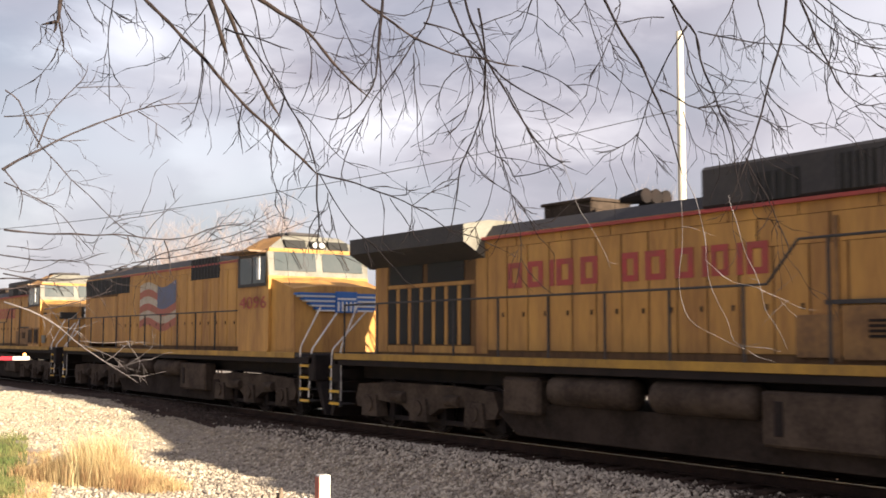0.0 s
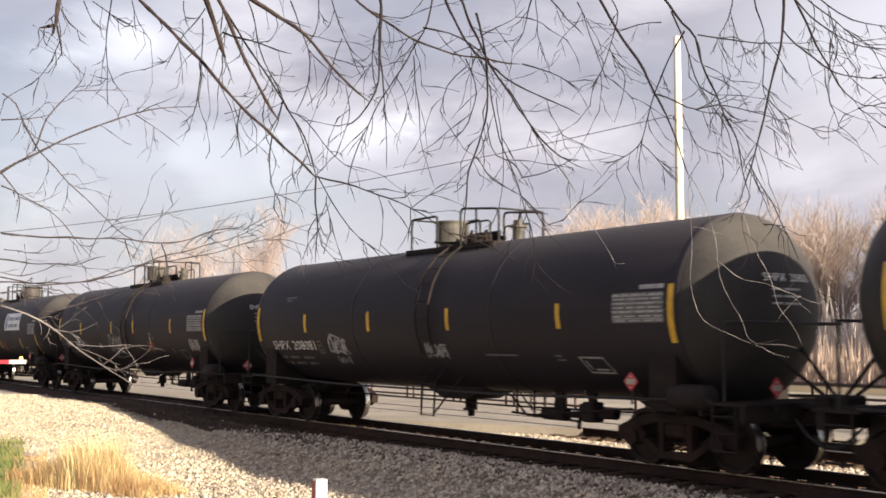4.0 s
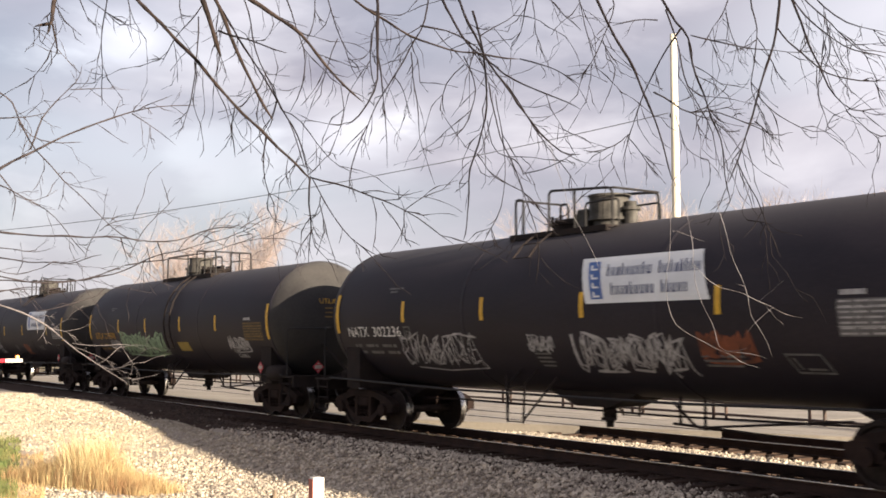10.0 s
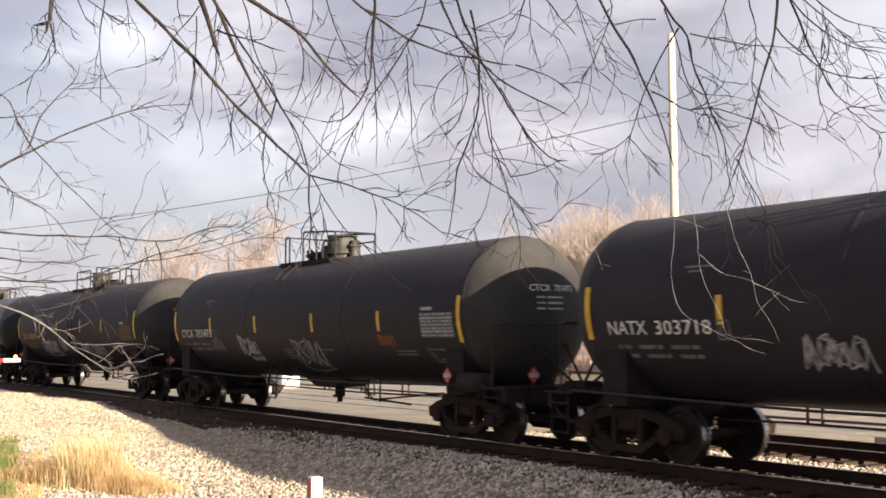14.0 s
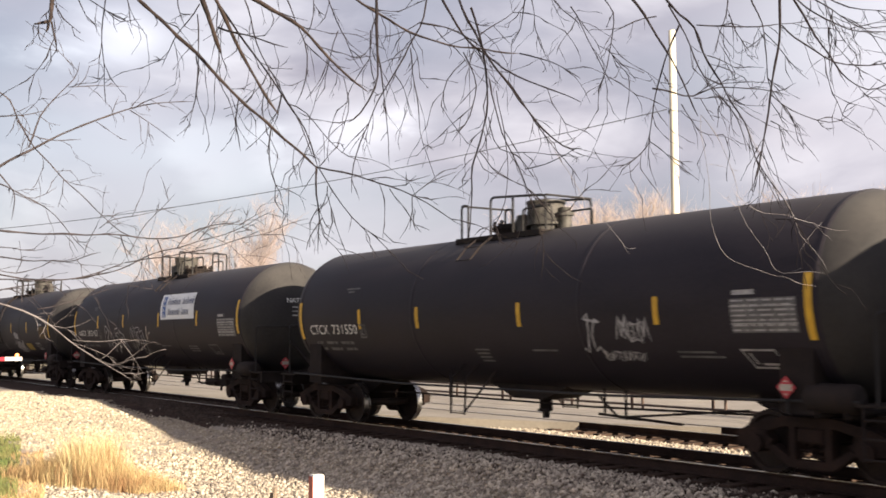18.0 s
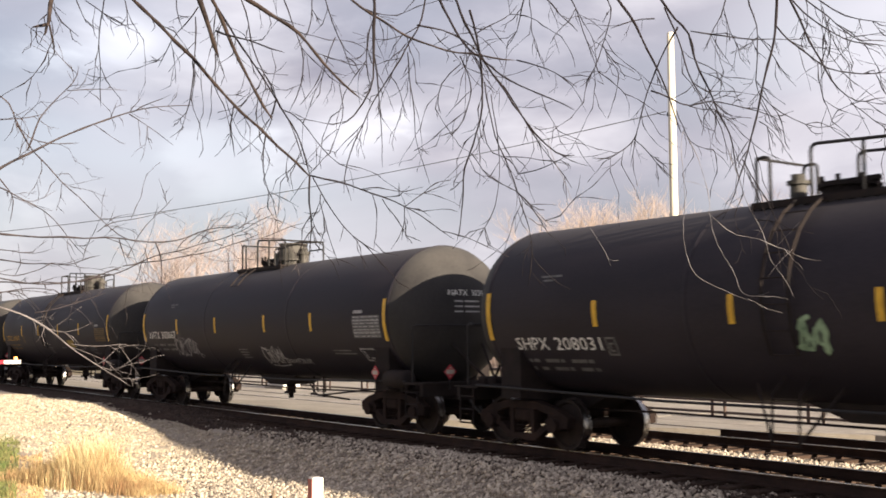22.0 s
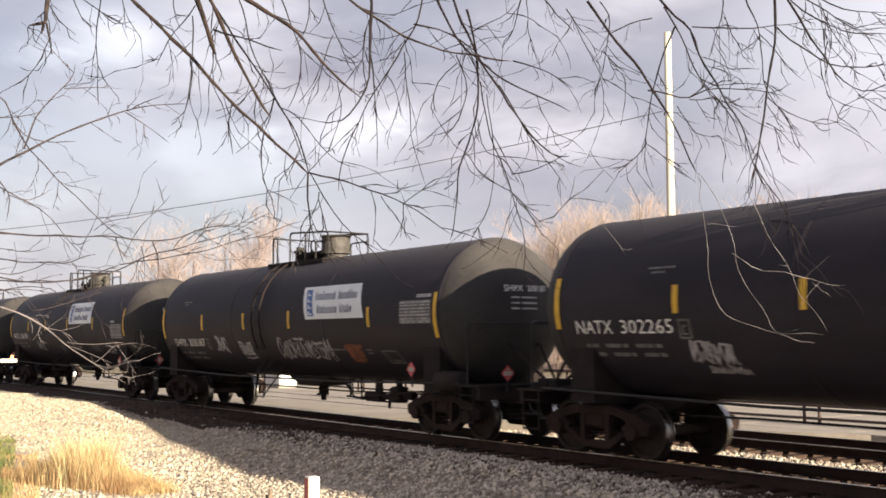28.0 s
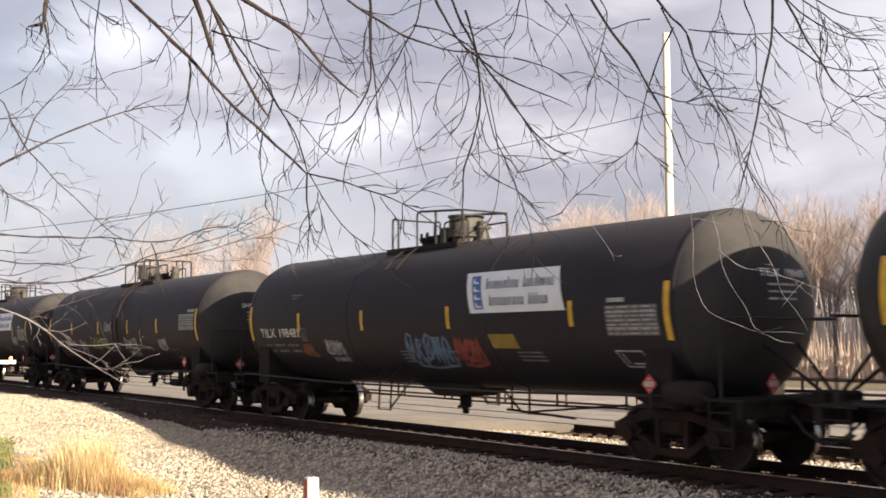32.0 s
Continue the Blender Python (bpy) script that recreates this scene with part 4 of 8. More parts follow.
    if style in (0, 4):
        box(bm, mx - 0.58, mx - 0.30, -0.3, 0.2, zt - 0.08, zt + 0.34, 0.03)
    part("manway", bm, M_VALVE, car, "grey steel protective bonnet")
    bm = bmesh.new()
    rod(bm, (vx, 0, zt - 0.08), (vx, 0, zt + 0.10), 0.40, 20)
    rod(bm, (vx, 0, zt + 0.10), (vx, 0, zt + 0.15), 0.46, 20)
    for k in range(8):
        a = k * math.pi / 4 + 0.2
        rod(bm, (vx + 0.41 * math.cos(a), 0.41 * math.sin(a), zt + 0.05), (vx + 0.41 * math.cos(a), 0.41 * math.sin(a), zt + 0.26), 0.035, 6)
    box(bm, vx - 0.42, vx + 0.5, -0.05, 0.05, zt + 0.16, zt + 0.24, 0.01)
    part("hatch", bm, M_STEEL, car, "bolted hatch cover")
    bm = bmesh.new()
    rod(bm, (sx, 0.1, zt - 0.08), (sx, 0.1, zt + 0.26), 0.13, 12)
    rod(bm, (sx, 0.1, zt + 0.26), (sx, 0.1, zt + 0.32), 0.18, 12)
    rod(bm, (sx, 0.1, zt + 0.32), (sx, 0.1, zt + 0.42), 0.11, 12)
    part("valve", bm, M_VALVE, car, "upright relief valve")
    # hazard placards: near flank at the trailing end, and the trailing end itself
    def diamond(m):
        b = bmesh.new()
        vs = [b.verts.new(m @ Vector(p)) for p in ((-0.155, 0, 0), (0, 0, -0.155), (0.155, 0, 0), (0, 0, 0.155))]
        back = [b.verts.new(m @ Vector(p)) for p in ((-0.155, 0.012, 0), (0, 0.012, -0.155), (0.155, 0.012, 0), (0, 0.012, 0.155))]
        b.faces.new(vs); b.faces.new(back[::-1])
        for i in range(4):
            b.faces.new((vs[i], vs[(i + 1) % 4], back[(i + 1) % 4], back[i]))
        bmesh.ops.recalc_face_normals(b, faces=b.faces)
        return b
    for m in (pose(6.22 if style in (1, 5) else 6.70, -1.47, 1.36 if style in (1, 5) else 1.28), pose(8.48, -0.75, 1.32, 0, 0, 90)):
        pl = part("placard", diamond(m), M_RED, car, "red hazard diamond with a white band")
        b = bmesh.new()
        for z0, z1, w0, w1 in ((-0.045, 0.045, 0.10, 0.10), (0.07, 0.095, 0.025, 0.025), (-0.105, -0.08, 0.02, 0.02)):
            f = [b.verts.new(m @ Vector(p)) for p in ((-w0, -0.004, z0), (w0, -0.004, z0), (w1 + 0.004, -0.004, z1), (-w1 - 0.004, -0.004, z1))]
            b.faces.new(f)
        part("placard_ink", b, M_LETTER, pl)
        b = bmesh.new()
        rod(b, m @ Vector((0, 0.03, 0.1)), m @ Vector((0, 0.03, -0.36)), 0.02, 6)
        part("placard_post", b, M_PIPE, car)
    return car


def mark_car(car, text, label, spots, zs=2.44, sign=None, zsign=2.46, paint=None, low=False, tags=(), plates=(), seed=0):
    """Paint on the flank of one car: stripes, number, data panel, sign, notices and graffiti.

    spots: where the four short stripes stand; zs: their height; sign: its lower left corner;
    tags: manner, place, height, width, height, paint, weight, density; plates: left, right, bottom, top, paint."""
    rng = random.Random(seed)
    owner = text[:4]
    gold = owner == "UTLX"
    lower = owner in ("SHPX", "DBUX") or text == "NATX 301759"
    ink = M_GOLD if gold else M_WHITE
    dull = M_GOLDD if gold else M_FAINT
    car["label"] = label
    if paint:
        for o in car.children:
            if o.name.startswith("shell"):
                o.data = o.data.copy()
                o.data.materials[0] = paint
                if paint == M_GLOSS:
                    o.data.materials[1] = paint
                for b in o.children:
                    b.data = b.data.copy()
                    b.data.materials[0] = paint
    def ux(u):
        return u - 7.17
    def mark(name, bm, material, lab="", stuff=False):
        o = part(name, bm, material, car, lab)
        if stuff:
            tagged(o, kind="stuff")
        return o
    # reflective stripes: tall ones at both ends, short ones between
    slant = -0.12 if low else 0.0
    for u, z0, z1 in ((-0.06, zs - 0.28 if low else zs - 0.43, zs + 0.28 if low else zs + 0.43), (14.32, zs - 0.44 if low else zs - 0.45, zs + 0.36 if low else zs + 0.45)):
        bm = bmesh.new()
        patch(bm, ux(u) - 0.06, ux(u) + 0.06, z0, z1, lift=0.013, lean=slant)
        mark("reflector_stripe", bm, M_STRIPE)
    for u in spots:
        bm = bmesh.new()
        patch(bm, ux(u) - 0.055, ux(u) + 0.055, zs - 0.215, zs + 0.215, lean=slant)
        mark("reflector_stripe", bm, M_STRIPE)
    # number, small lines beneath it, builder's square, faint mark above
    left, right, z, tall = (0.66, 2.80, 1.80, 0.225) if lower else (0.58, 2.56, 2.03, 0.22) if gold else (0.50, 2.46, 2.06, 0.225) if owner == "TILX" else (0.42, 2.52, 2.06, 0.225)
    if low:
        left, right, z = 0.58, 2.80, 1.97
    left -= 0.06
    wide = right - left
    bm = bmesh.new()
    text_on_shell(bm, owner, ux(left), z, tall, lift=0.013, width=wide * 0.40)
    mark("owner_mark", bm, ink, "yellow stencilled letters" if gold else "white stencilled letters")
    bm = bmesh.new()
    text_on_shell(bm, text[5:], ux(left + wide * 0.475), z, tall, lift=0.013, width=wide * 0.525)
    mark("car_number", bm, ink, "yellow stencilled car number" if gold else "white stencilled car number")
    bm = bmesh.new()
    for k in range(2):
        x = ux(left + 0.15)
        for w in ((0.09, 0.16, -0.08, 0.36, 0.1, -0.1, 0.38, 0.14), (0.08, -0.06, 0.17, -0.1, 0.36, 0.1, -0.1, 0.3, 0.13))[k]:
            if w > 0:
                patch(bm, x, x + w, z - 0.225 - 0.14 * k, z - 0.165 - 0.14 * k, nz=1)
            x += abs(w) + 0.04
    mark("stencil_text", bm, dull, stuff=True)
    def frame_mark(cx, cz, hw, hh, t, lean, material, inner):
        bm = bmesh.new()
        for a, b, c, d in ((-hw, hw, hh - t, hh), (-hw, hw, -hh, -hh + t), (-hw, -hw + t, -hh + t, hh - t), (hw - t, hw, -hh + t, hh - t)) + inner:
            patch(bm, cx + a + lean * c, cx + b + lean * c, cz + c, cz + d, nz=1, lean=lean)
        mark("stencil_square", bm, material)
    frame_mark(ux(right + (0.72 if gold else 0.22)), z + 0.06, 0.12, 0.15, 0.03, 0, dull, ((-0.05, 0.05, 0.03, 0.06), (-0.05, -0.02, -0.06, 0.03), (-0.05, 0.05, -0.09, -0.06)))
    bm = bmesh.new()
    for k, (a, b) in enumerate(((0.0, 0.55), (0.08, 0.36))):
        patch(bm, ux(1.35 if lower else 2.0) + a, ux(1.35 if lower else 2.0) + b, 3.05 - 0.07 * k, 3.085 - 0.07 * k, nz=1)
    mark("stencil_text", bm, M_FAINT, stuff=True)
    # data panel with its ruled lines and heading
    u0, z0, z1 = (13.04, 2.29, 2.77) if lower else (12.86, 1.97, 2.46) if gold else (12.98, 2.03, 2.52)
    bm = bmesh.new()
    patch(bm, ux(u0), ux(u0 + 1.14), z0, z1)
    mark("data_panel", bm, M_GOLDP if gold and paint != M_GLOSS else M_PANEL, "dull yellow data panel" if gold else "grey stencilled data panel")
    bm = bmesh.new()
    for r in range(7):
        zz = z1 - 0.02 - r * (z1 - z0) / 7
        x = ux(u0) + 0.03
        while x < ux(u0 + 1.08):
            w = rng.uniform(0.08, 0.3)
            patch(bm, x, min(x + w, ux(u0 + 1.11)), zz - 0.026, zz, lift=0.010, nz=1)
            x += w + rng.uniform(0.025, 0.07)
    for k in range(4 if lower else 2):
        zz = z0 + (z1 - z0) * (k + 0.5) / (4 if lower else 2)
        patch(bm, ux(u0), ux(u0 + 1.14), zz, zz + 0.014, lift=0.010, nz=1)
    mark("data_text", bm, M_GOLDD if gold and paint != M_GLOSS else M_DIM, stuff=True)
    bm = bmesh.new()
    patch(bm, ux(u0 + (0.6 if lower else 0.05)), ux(u0 + (1.12 if lower else 0.45)), z1 + 0.05, z1 + 0.12, nz=1)
    mark("stencil_text", bm, M_DIM, stuff=True)
    # framed diagram below the panel
    cu = 12.36 if lower or text[:8] in ("NATX 302",) else 12.26 if gold else 13.38
    frame_mark(ux(cu), 1.66 if not lower else 1.60, 0.30, 0.14, 0.028, -0.5, M_DIM if seed % 2 else M_FAINT, ((-0.2, -0.17, -0.08, 0.08), (-0.1, 0.2, -0.09, -0.06)))
    # small lines along the belly
    bm = bmesh.new()
    for u, w, n in (((9.4, 1.25, 1), (11.4, 0.25, 2)) if lower else ((6.65, 0.55, 4), (8.36, 0.8, 1), (10.5, 0.85, 3) if sign else (11.8, 1.0, 2))):
        for k in range(n):
            patch(bm, ux(u) + 0.02 * k, ux(u + w * rng.uniform(0.7, 1)), 1.73 - 0.07 * k, 1.762 - 0.07 * k, nz=1)
    mark("stencil_text", bm, M_FAINT, stuff=True)
    # small number and lines on the trailing dome
    def on_dome(y, z2):
        rr = min(0.98, math.hypot(y, z2 - MID) / RAD)
        return Vector((HALF + DEEP * math.sqrt(1 - rr * rr) + 0.008, y, z2))
    bm = bmesh.new()
    vs, fs = letters(text.replace(" ", "  "), 0.13)
    vs = stretched(vs, 1.1)
    made = [bm.verts.new(on_dome(-0.54 + v[0], 2.92 + v[1])) for v in vs]
    for f in fs:
        try:
            bm.faces.new([made[i] for i in f])
        except ValueError:
            pass
    mark("end_number", bm, ink)
    bm = bmesh.new()
    for k in range(3):
        for y0, y1 in ((-0.40, -0.20), (-0.15, 0.24)):
            bm.faces.new([bm.verts.new(on_dome(y, z2)) for y, z2 in ((y0, 2.78 - k * 0.11), (y1, 2.78 - k * 0.11), (y1, 2.815 - k * 0.11), (y0, 2.815 - k * 0.11))])
    mark("stencil_text", bm, dull if gold else M_DIM, stuff=True)
    if sign:
        tilt = -0.38
        bm = bmesh.new()
        patch(bm, ux(sign), ux(sign + 2.65), zsign, zsign + 0.77, lift=0.012, nz=10, lean=tilt)
        board = mark("sign", bm, M_SIGN, "white vinyl company sign with blue ink")
        def inked(name, material, boxes, lean=0.2, lift=0.016):
            b = bmesh.new()
            for x0, x1, a, c in boxes:
                patch(b, ux(sign) + x0 + tilt * a, ux(sign) + x1 + tilt * a, zsign + a, zsign + c, lift=lift, nz=max(1, int((c - a) / 0.1)), lean=lean + tilt)
            return tagged(part(name, b, material, board), kind="stuff")
        inked("sign_emblem", M_BLUE, ((0.16, 0.44, 0.07, 0.70),), 0.0)
        inked("sign_lettering", M_SIGN, [(0.22, 0.38, 0.10 + k * 0.15, 0.13 + k * 0.15) for k in range(4)] + [(0.22, 0.27, 0.13 + k * 0.15, 0.19 + k * 0.15) for k in range(4)], 0.0, 0.020)
        rows = []
        for row, n, gap in ((0, 18, 9), (1, 15, 9)):
            zz = 0.44 if row == 0 else 0.13
            x = 0.58 + 0.05 * row
            for k in range(n):
                w = rng.choice((0.06, 0.075, 0.08, 0.085))
                hh = 0.20 if k in (0, gap + 1) or rng.random() < 0.2 else 0.145
                if k != gap:
                    bar = zz + rng.choice((0.0, hh * 0.45, hh - 0.03))
                    rows += [(x, x + 0.031, zz, zz + hh), (x + 0.031, x + w - 0.026, bar, bar + 0.033), (x + w - 0.026, x + w, zz, zz + min(hh, 0.145))]
                x += w + 0.034
        inked("sign_lettering", M_NAVY, rows)
    for a, b, z0, z1, pm in plates:
        bm = bmesh.new()
        patch(bm, ux(a) + 0.03, ux(b) - 0.03, z0, z1, lift=0.010, lean=-0.3 if pm == M_PLATE else 0)
        mark("plate", bm, pm, "dull yellow rectangular notice" if pm == M_PLATE else "pale rectangular notice")
    for i, (manner, u, z, w, h, m, weight, dense) in enumerate(tags):
        bm = bmesh.new()
        if manner == "smear":
            smear(bm, ux(u), z, w, h, seed * 31 + i)
        else:
            scrawl(bm, ux(u), z, w, h, seed * 31 + i, weight, dense)
        piece = mark("graffiti", bm, m, stuff=True)
        if manner in FILLS:
            # letters with a filling of another colour over the wide line
            inner, thin = FILLS[manner]
            bm = bmesh.new()
            stroke(bm, tag_line(ux(u), z, w, h, seed * 31 + i), weight * 0.72 * thin, 0.011)
            tagged(part("filling", bm, inner, piece), kind="stuff")


W, Gn, Pk, Yl, Or, Bl = M_SPRAY, M_SPRAYG, M_SPRAYP, M_SPRAYY, M_ORANGE, M_SPRAYB
FILLS = {"cream": (M_CREAMF, 0.72), "hollow": (M_BLACK, 0.55), "gold": (M_SPRAYY, 0.7)}
PROTOS = [build_tank_car(k) for k in range(6)]
B0 = "black tank car, yellow stripes"
CARS = []


def note_car(style, text, label, spots, **facts):
    CARS.append((style, text, label, spots, facts))


def tag(u0, u1, z0, z1, m=W, weight=0.05, dense=1.5, manner="tag"):
    """A piece of graffiti between two places and two heights."""
    return manner, u0, z0, u1 - u0, z1 - z0, m, weight, dense


note_car(5, "SHPX 208018", B0 + ", white company sign", (3.34, 5.59, 7.94, 11.61), zs=1.89, sign=9.12, zsign=2.49, low=True, tags=(tag(3.85, 4.55, 1.62, 1.92), tag(3.95, 4.5, 1.48, 1.6, W, .03, 1), tag(8.1, 9.0, 1.53, 1.96, Or, 0, 0, "smear")))
note_car(1, "SHPX 208060", B0 + ", orange and white graffiti", (2.66, 6.15, 8.35, 11.69), zs=2.47, tags=(tag(5.6, 7.0, 1.55, 2.2, M_DIM, .05, 1.8), tag(9.4, 10.05, 1.63, 2.0, Or, 0, 0, "smear"), tag(12.98, 13.7, 1.72, 2.05, W, .07, 1.6), tag(4.55, 4.8, 1.75, 1.95, W, .05, 1)))
note_car(1, "SHPX 208081", B0 + " and small white graffiti", (2.47, 5.40, 8.4, 11.7), zs=2.43, tags=(tag(3.45, 4.3, 1.72, 2.13, W, .075, 1.6), tag(3.6, 4.2, 1.5, 1.66, W, .03, 1), tag(7.44, 8.2, 1.69, 1.97, W, .05, 1.5)))
note_car(4, "NATX 302187", B0 + ", white company sign", (2.65, 5.48, 8.39, 11.43), zs=2.57, sign=8.6, zsign=2.58)
note_car(4, "NATX 302114", B0 + ", white sign, white graffiti", (2.65, 5.48, 8.39, 11.43), zs=2.58, sign=8.66, zsign=2.60, tags=(tag(2.75, 3.5, 1.68, 2.01, W, .065, 1.6), tag(2.95, 3.6, 1.5, 1.62, W, .03, 1), tag(10.25, 10.98, 1.78, 2.06, W, .07, 1.6)), plates=((9.28, 10.15, 1.61, 1.89, M_PLATE),))
note_car(1, "DBUX 301739", B0 + " and large pink graffiti", (2.54, 5.74, 8.74, 11.66), zs=2.43, tags=(tag(7.9, 11.5, 1.42, 2.22, Pk, .42, 1, "cream"), tag(8.1, 9.2, 2.72, 3.2, M_VIOLET, .045, 1.5), tag(2.85, 3.75, 1.55, 2.05, M_DIM, .06, 1.5)))
note_car(1, "SHPX 202088", B0 + ", white sign, white graffiti", (2.68, 5.88, 8.60, 11.84), zs=2.46, sign=9.09, zsign=2.48, tags=(tag(3.75, 4.7, 1.65, 2.01, M_DIM, .07, 1.6), tag(8.25, 9.2, 1.62, 2.01, W, .06, 1.6), tag(8.45, 9.3, 1.48, 1.58, W, .03, 1)))
note_car(4, "NATX 303776", B0 + ", white sign, graffiti", (2.71, 5.41, 8.49, 12.23), zs=2.41, sign=9.42, zsign=2.42, tags=(tag(3.25, 4.2, 1.56, 1.91, W, .065, 1.6), tag(3.5, 4.35, 1.4, 1.52, W, .04, 1), tag(8.05, 8.95, 1.38, 1.84, Or, 0, 0, "smear")))
note_car(3, "UTLX 210976", B0 + ", yellow lettering, pale green graffiti", (2.96, 5.51, 8.42, 11.05), zs=2.46, tags=(tag(2.95, 6.9, 1.6, 2.2, Gn, .10, 1.8), tag(3.2, 6.6, 1.5, 2.1, Gn, .05, 1.6), tag(1.9, 2.9, 1.72, 1.98, W, .045, 1.5), tag(11.75, 13.0, 1.72, 2.07, M_DIM, .07, 1.8)), plates=((8.08, 8.97, 1.67, 1.93, M_PLATE),))
note_car(0, "NATX 302236", B0 + ", white sign, sprawling white graffiti", (2.64, 5.33, 8.09, 11.00), zs=2.57, sign=8.22, zsign=2.58, tags=(tag(2.35, 5.05, 1.5, 2.1, W, .05, 1.8), tag(6.56, 7.24, 1.8, 2.1, W, .055, 1.5), tag(7.7, 10.3, 1.48, 2.15, W, .065, 1.6), tag(7.9, 10.0, 1.55, 2.05, W, .045, 1.3), tag(10.5, 11.5, 1.72, 2.1, Or, .11, 1.8)))
note_car(1, "DBUX 303026", "violet-grey smeared tank car with yellow and white graffiti", (2.46, 5.50, 8.61, 11.61), zs=2.52, paint=M_STAIN, tags=(tag(3.8, 7.1, 1.48, 2.38, Bl, .30, 1, "gold"), tag(8.14, 9.6, 1.5, 2.08, W, .055, 1.8), tag(9.45, 10.85, 1.38, 1.8, W, .055, 1.8), tag(10.5, 11.2, 1.85, 2.2, Yl, .07, 1.5), tag(12.55, 13.6, 1.6, 2.1, W, .07, 1.8)))
note_car(2, "UTLX 203893", "glossy clean black tank car with yellow lettering", (3.09, 5.78, 8.36, 11.04), zs=2.40, paint=M_GLOSS, plates=((8.46, 9.23, 2.21, 2.49, M_STRIPE),))
note_car(3, "UTLX 208218", B0 + ", yellow lettering, white graffiti", (3.17, 5.58, 8.55, 10.99), zs=2.49, tags=(tag(3.1, 5.2, 1.45, 1.95, W, .06, 1.8), tag(5.55, 6.5, 1.52, 2.0, W, .05, 1.6), tag(8.23, 9.1, 1.52, 1.88, W, .055, 1.6), tag(9.3, 10.75, 1.38, 1.84, W, .055, 1.8)))
note_car(0, "CTCX 731473", B0 + " and white graffiti", (2.48, 5.33, 8.41, 11.38), zs=2.38, tags=(tag(2.4, 3.1, 1.68, 1.98, M_FAINT, .05, 1.5), tag(4.1, 5.15, 1.58, 2.04, W, .06, 1.6), tag(4.5, 5.2, 1.44, 1.54, W, .04, 1), tag(7.1, 8.6, 1.35, 2.0, W, .04, 1.8), tag(11.25, 11.9, 1.84, 2.08, Or, .07, 1.4)))
note_car(0, "NATX 303718", B0 + " and white stencilling", (2.7, 5.45, 8.5, 11.3), zs=2.41, tags=(tag(4.0, 5.0, 1.6, 2.05, W, .05, 1.5),))
note_car(4, "TILX 197266", B0 + ", white company sign", (2.82, 5.49, 8.49, 11.63), zs=2.42, sign=8.94, zsign=2.42)
note_car(2, "UTLX 208198", B0 + ", yellow lettering, dripping white graffiti", (3.17, 5.60, 8.46, 11.00), zs=2.46, tags=(tag(8.84, 9.5, 1.95, 2.25, W, .07, 1.6), tag(8.78, 10.05, 1.48, 1.88, W, .065, 1.8), tag(3.9, 4.6, 1.68, 2.0, M_TEAL, .035, 1.4)), plates=((5.40, 6.17, 2.43, 2.73, M_DIM), (10.40, 11.31, 1.50, 1.78, M_PLATE)))
note_car(4, "NATX 302167", B0 + ", white sign, outlined white graffiti", (2.60, 5.24, 8.49, 11.53), zs=2.55, sign=8.74, zsign=2.55, tags=(tag(3.3, 5.2, 1.62, 2.32, W, .30, 1, "hollow"), tag(5.85, 7.1, 1.58, 2.26, W, .28, 1, "hollow")))
note_car(0, "CTCX 731550", B0 + " and thin white scrawl", (2.65, 4.92, 8.19, 11.53), zs=2.38, tags=(tag(9.81, 10.25, 1.75, 2.4, W, .06, 1), tag(10.63, 11.3, 1.92, 2.3, W, .045, 1.5), tag(10.15, 11.1, 1.6, 1.75, W, .035, 1)))
note_car(0, "TILX 197272", B0 + ", white company sign", (2.66, 5.35, 8.36, 11.52), zs=2.40, sign=8.77, zsign=2.40)
note_car(5, "NATX 301759", "faded charcoal tank car with yellow reflector stripes", (2.52, 5.57, 7.75, 11.65), zs=2.47, paint=M_CHAR)
note_car(2, "UTLX 211047", B0 + " and yellow lettering", (3.06, 5.61, 8.40, 11.04), zs=2.44, plates=((9.37, 10.24, 1.76, 2.03, M_PLATE),))
note_car(0, "NATX 303667", B0 + " and thin white scrawl", (2.67, 5.46, 8.54, 11.03), zs=2.41, tags=(tag(2.25, 4.0, 1.55, 2.1, W, .04, 1.5), tag(7.97, 9.1, 1.4, 1.82, M_DIM, .05, 1.8), tag(9.1, 10.4, 1.42, 1.54, M_DIM, .03, 1)))
note_car(5, "SHPX 208031", B0 + ", white company sign", (2.76, 5.59, 7.96, 11.71), zs=2.40, sign=8.92, zsign=2.31, tags=(tag(6.65, 7.15, 1.82, 2.24, Gn, .10, 1.6),), plates=((12.67, 13.5, 1.81, 2.08, M_PLATE),))
note_car(0, "NATX 303529", B0 + " and grey graffiti", (2.70, 5.62, 8.72, 11.35), zs=2.39, tags=(tag(3.1, 5.4, 1.55, 2.05, M_FAINT, .06, 1.8), tag(7.25, 8.7, 1.68, 2.05, M_DIM, .05, 1.5)))
note_car(5, "DBUX 303233", "glossy black tank car with yellow reflector stripes", (2.41, 5.28, 8.51, 11.63), zs=2.50, paint=M_GLOSS)
note_car(0, "NATX 302213", B0 + ", white company sign", (2.62, 5.10, 8.14, 11.10), zs=2.58, sign=8.33, zsign=2.59, plates=((12.46, 13.04, 1.98, 2.18, M_DIM),))
note_car(0, "TILX 192668", B0 + " and faint graffiti", (2.6, 5.7, 8.6, 11.7), zs=2.14, tags=(tag(6.0, 7.2, 1.82, 2.2, M_SPRAYD, .05, 1.6),))
note_car(0, "NATX 302130", B0 + ", white company sign", (2.7, 5.2, 8.1, 11.1), zs=2.57, sign=8.35, zsign=2.58, tags=(tag(3.6, 4.6, 1.6, 2.0, W, .05, 1.2),))
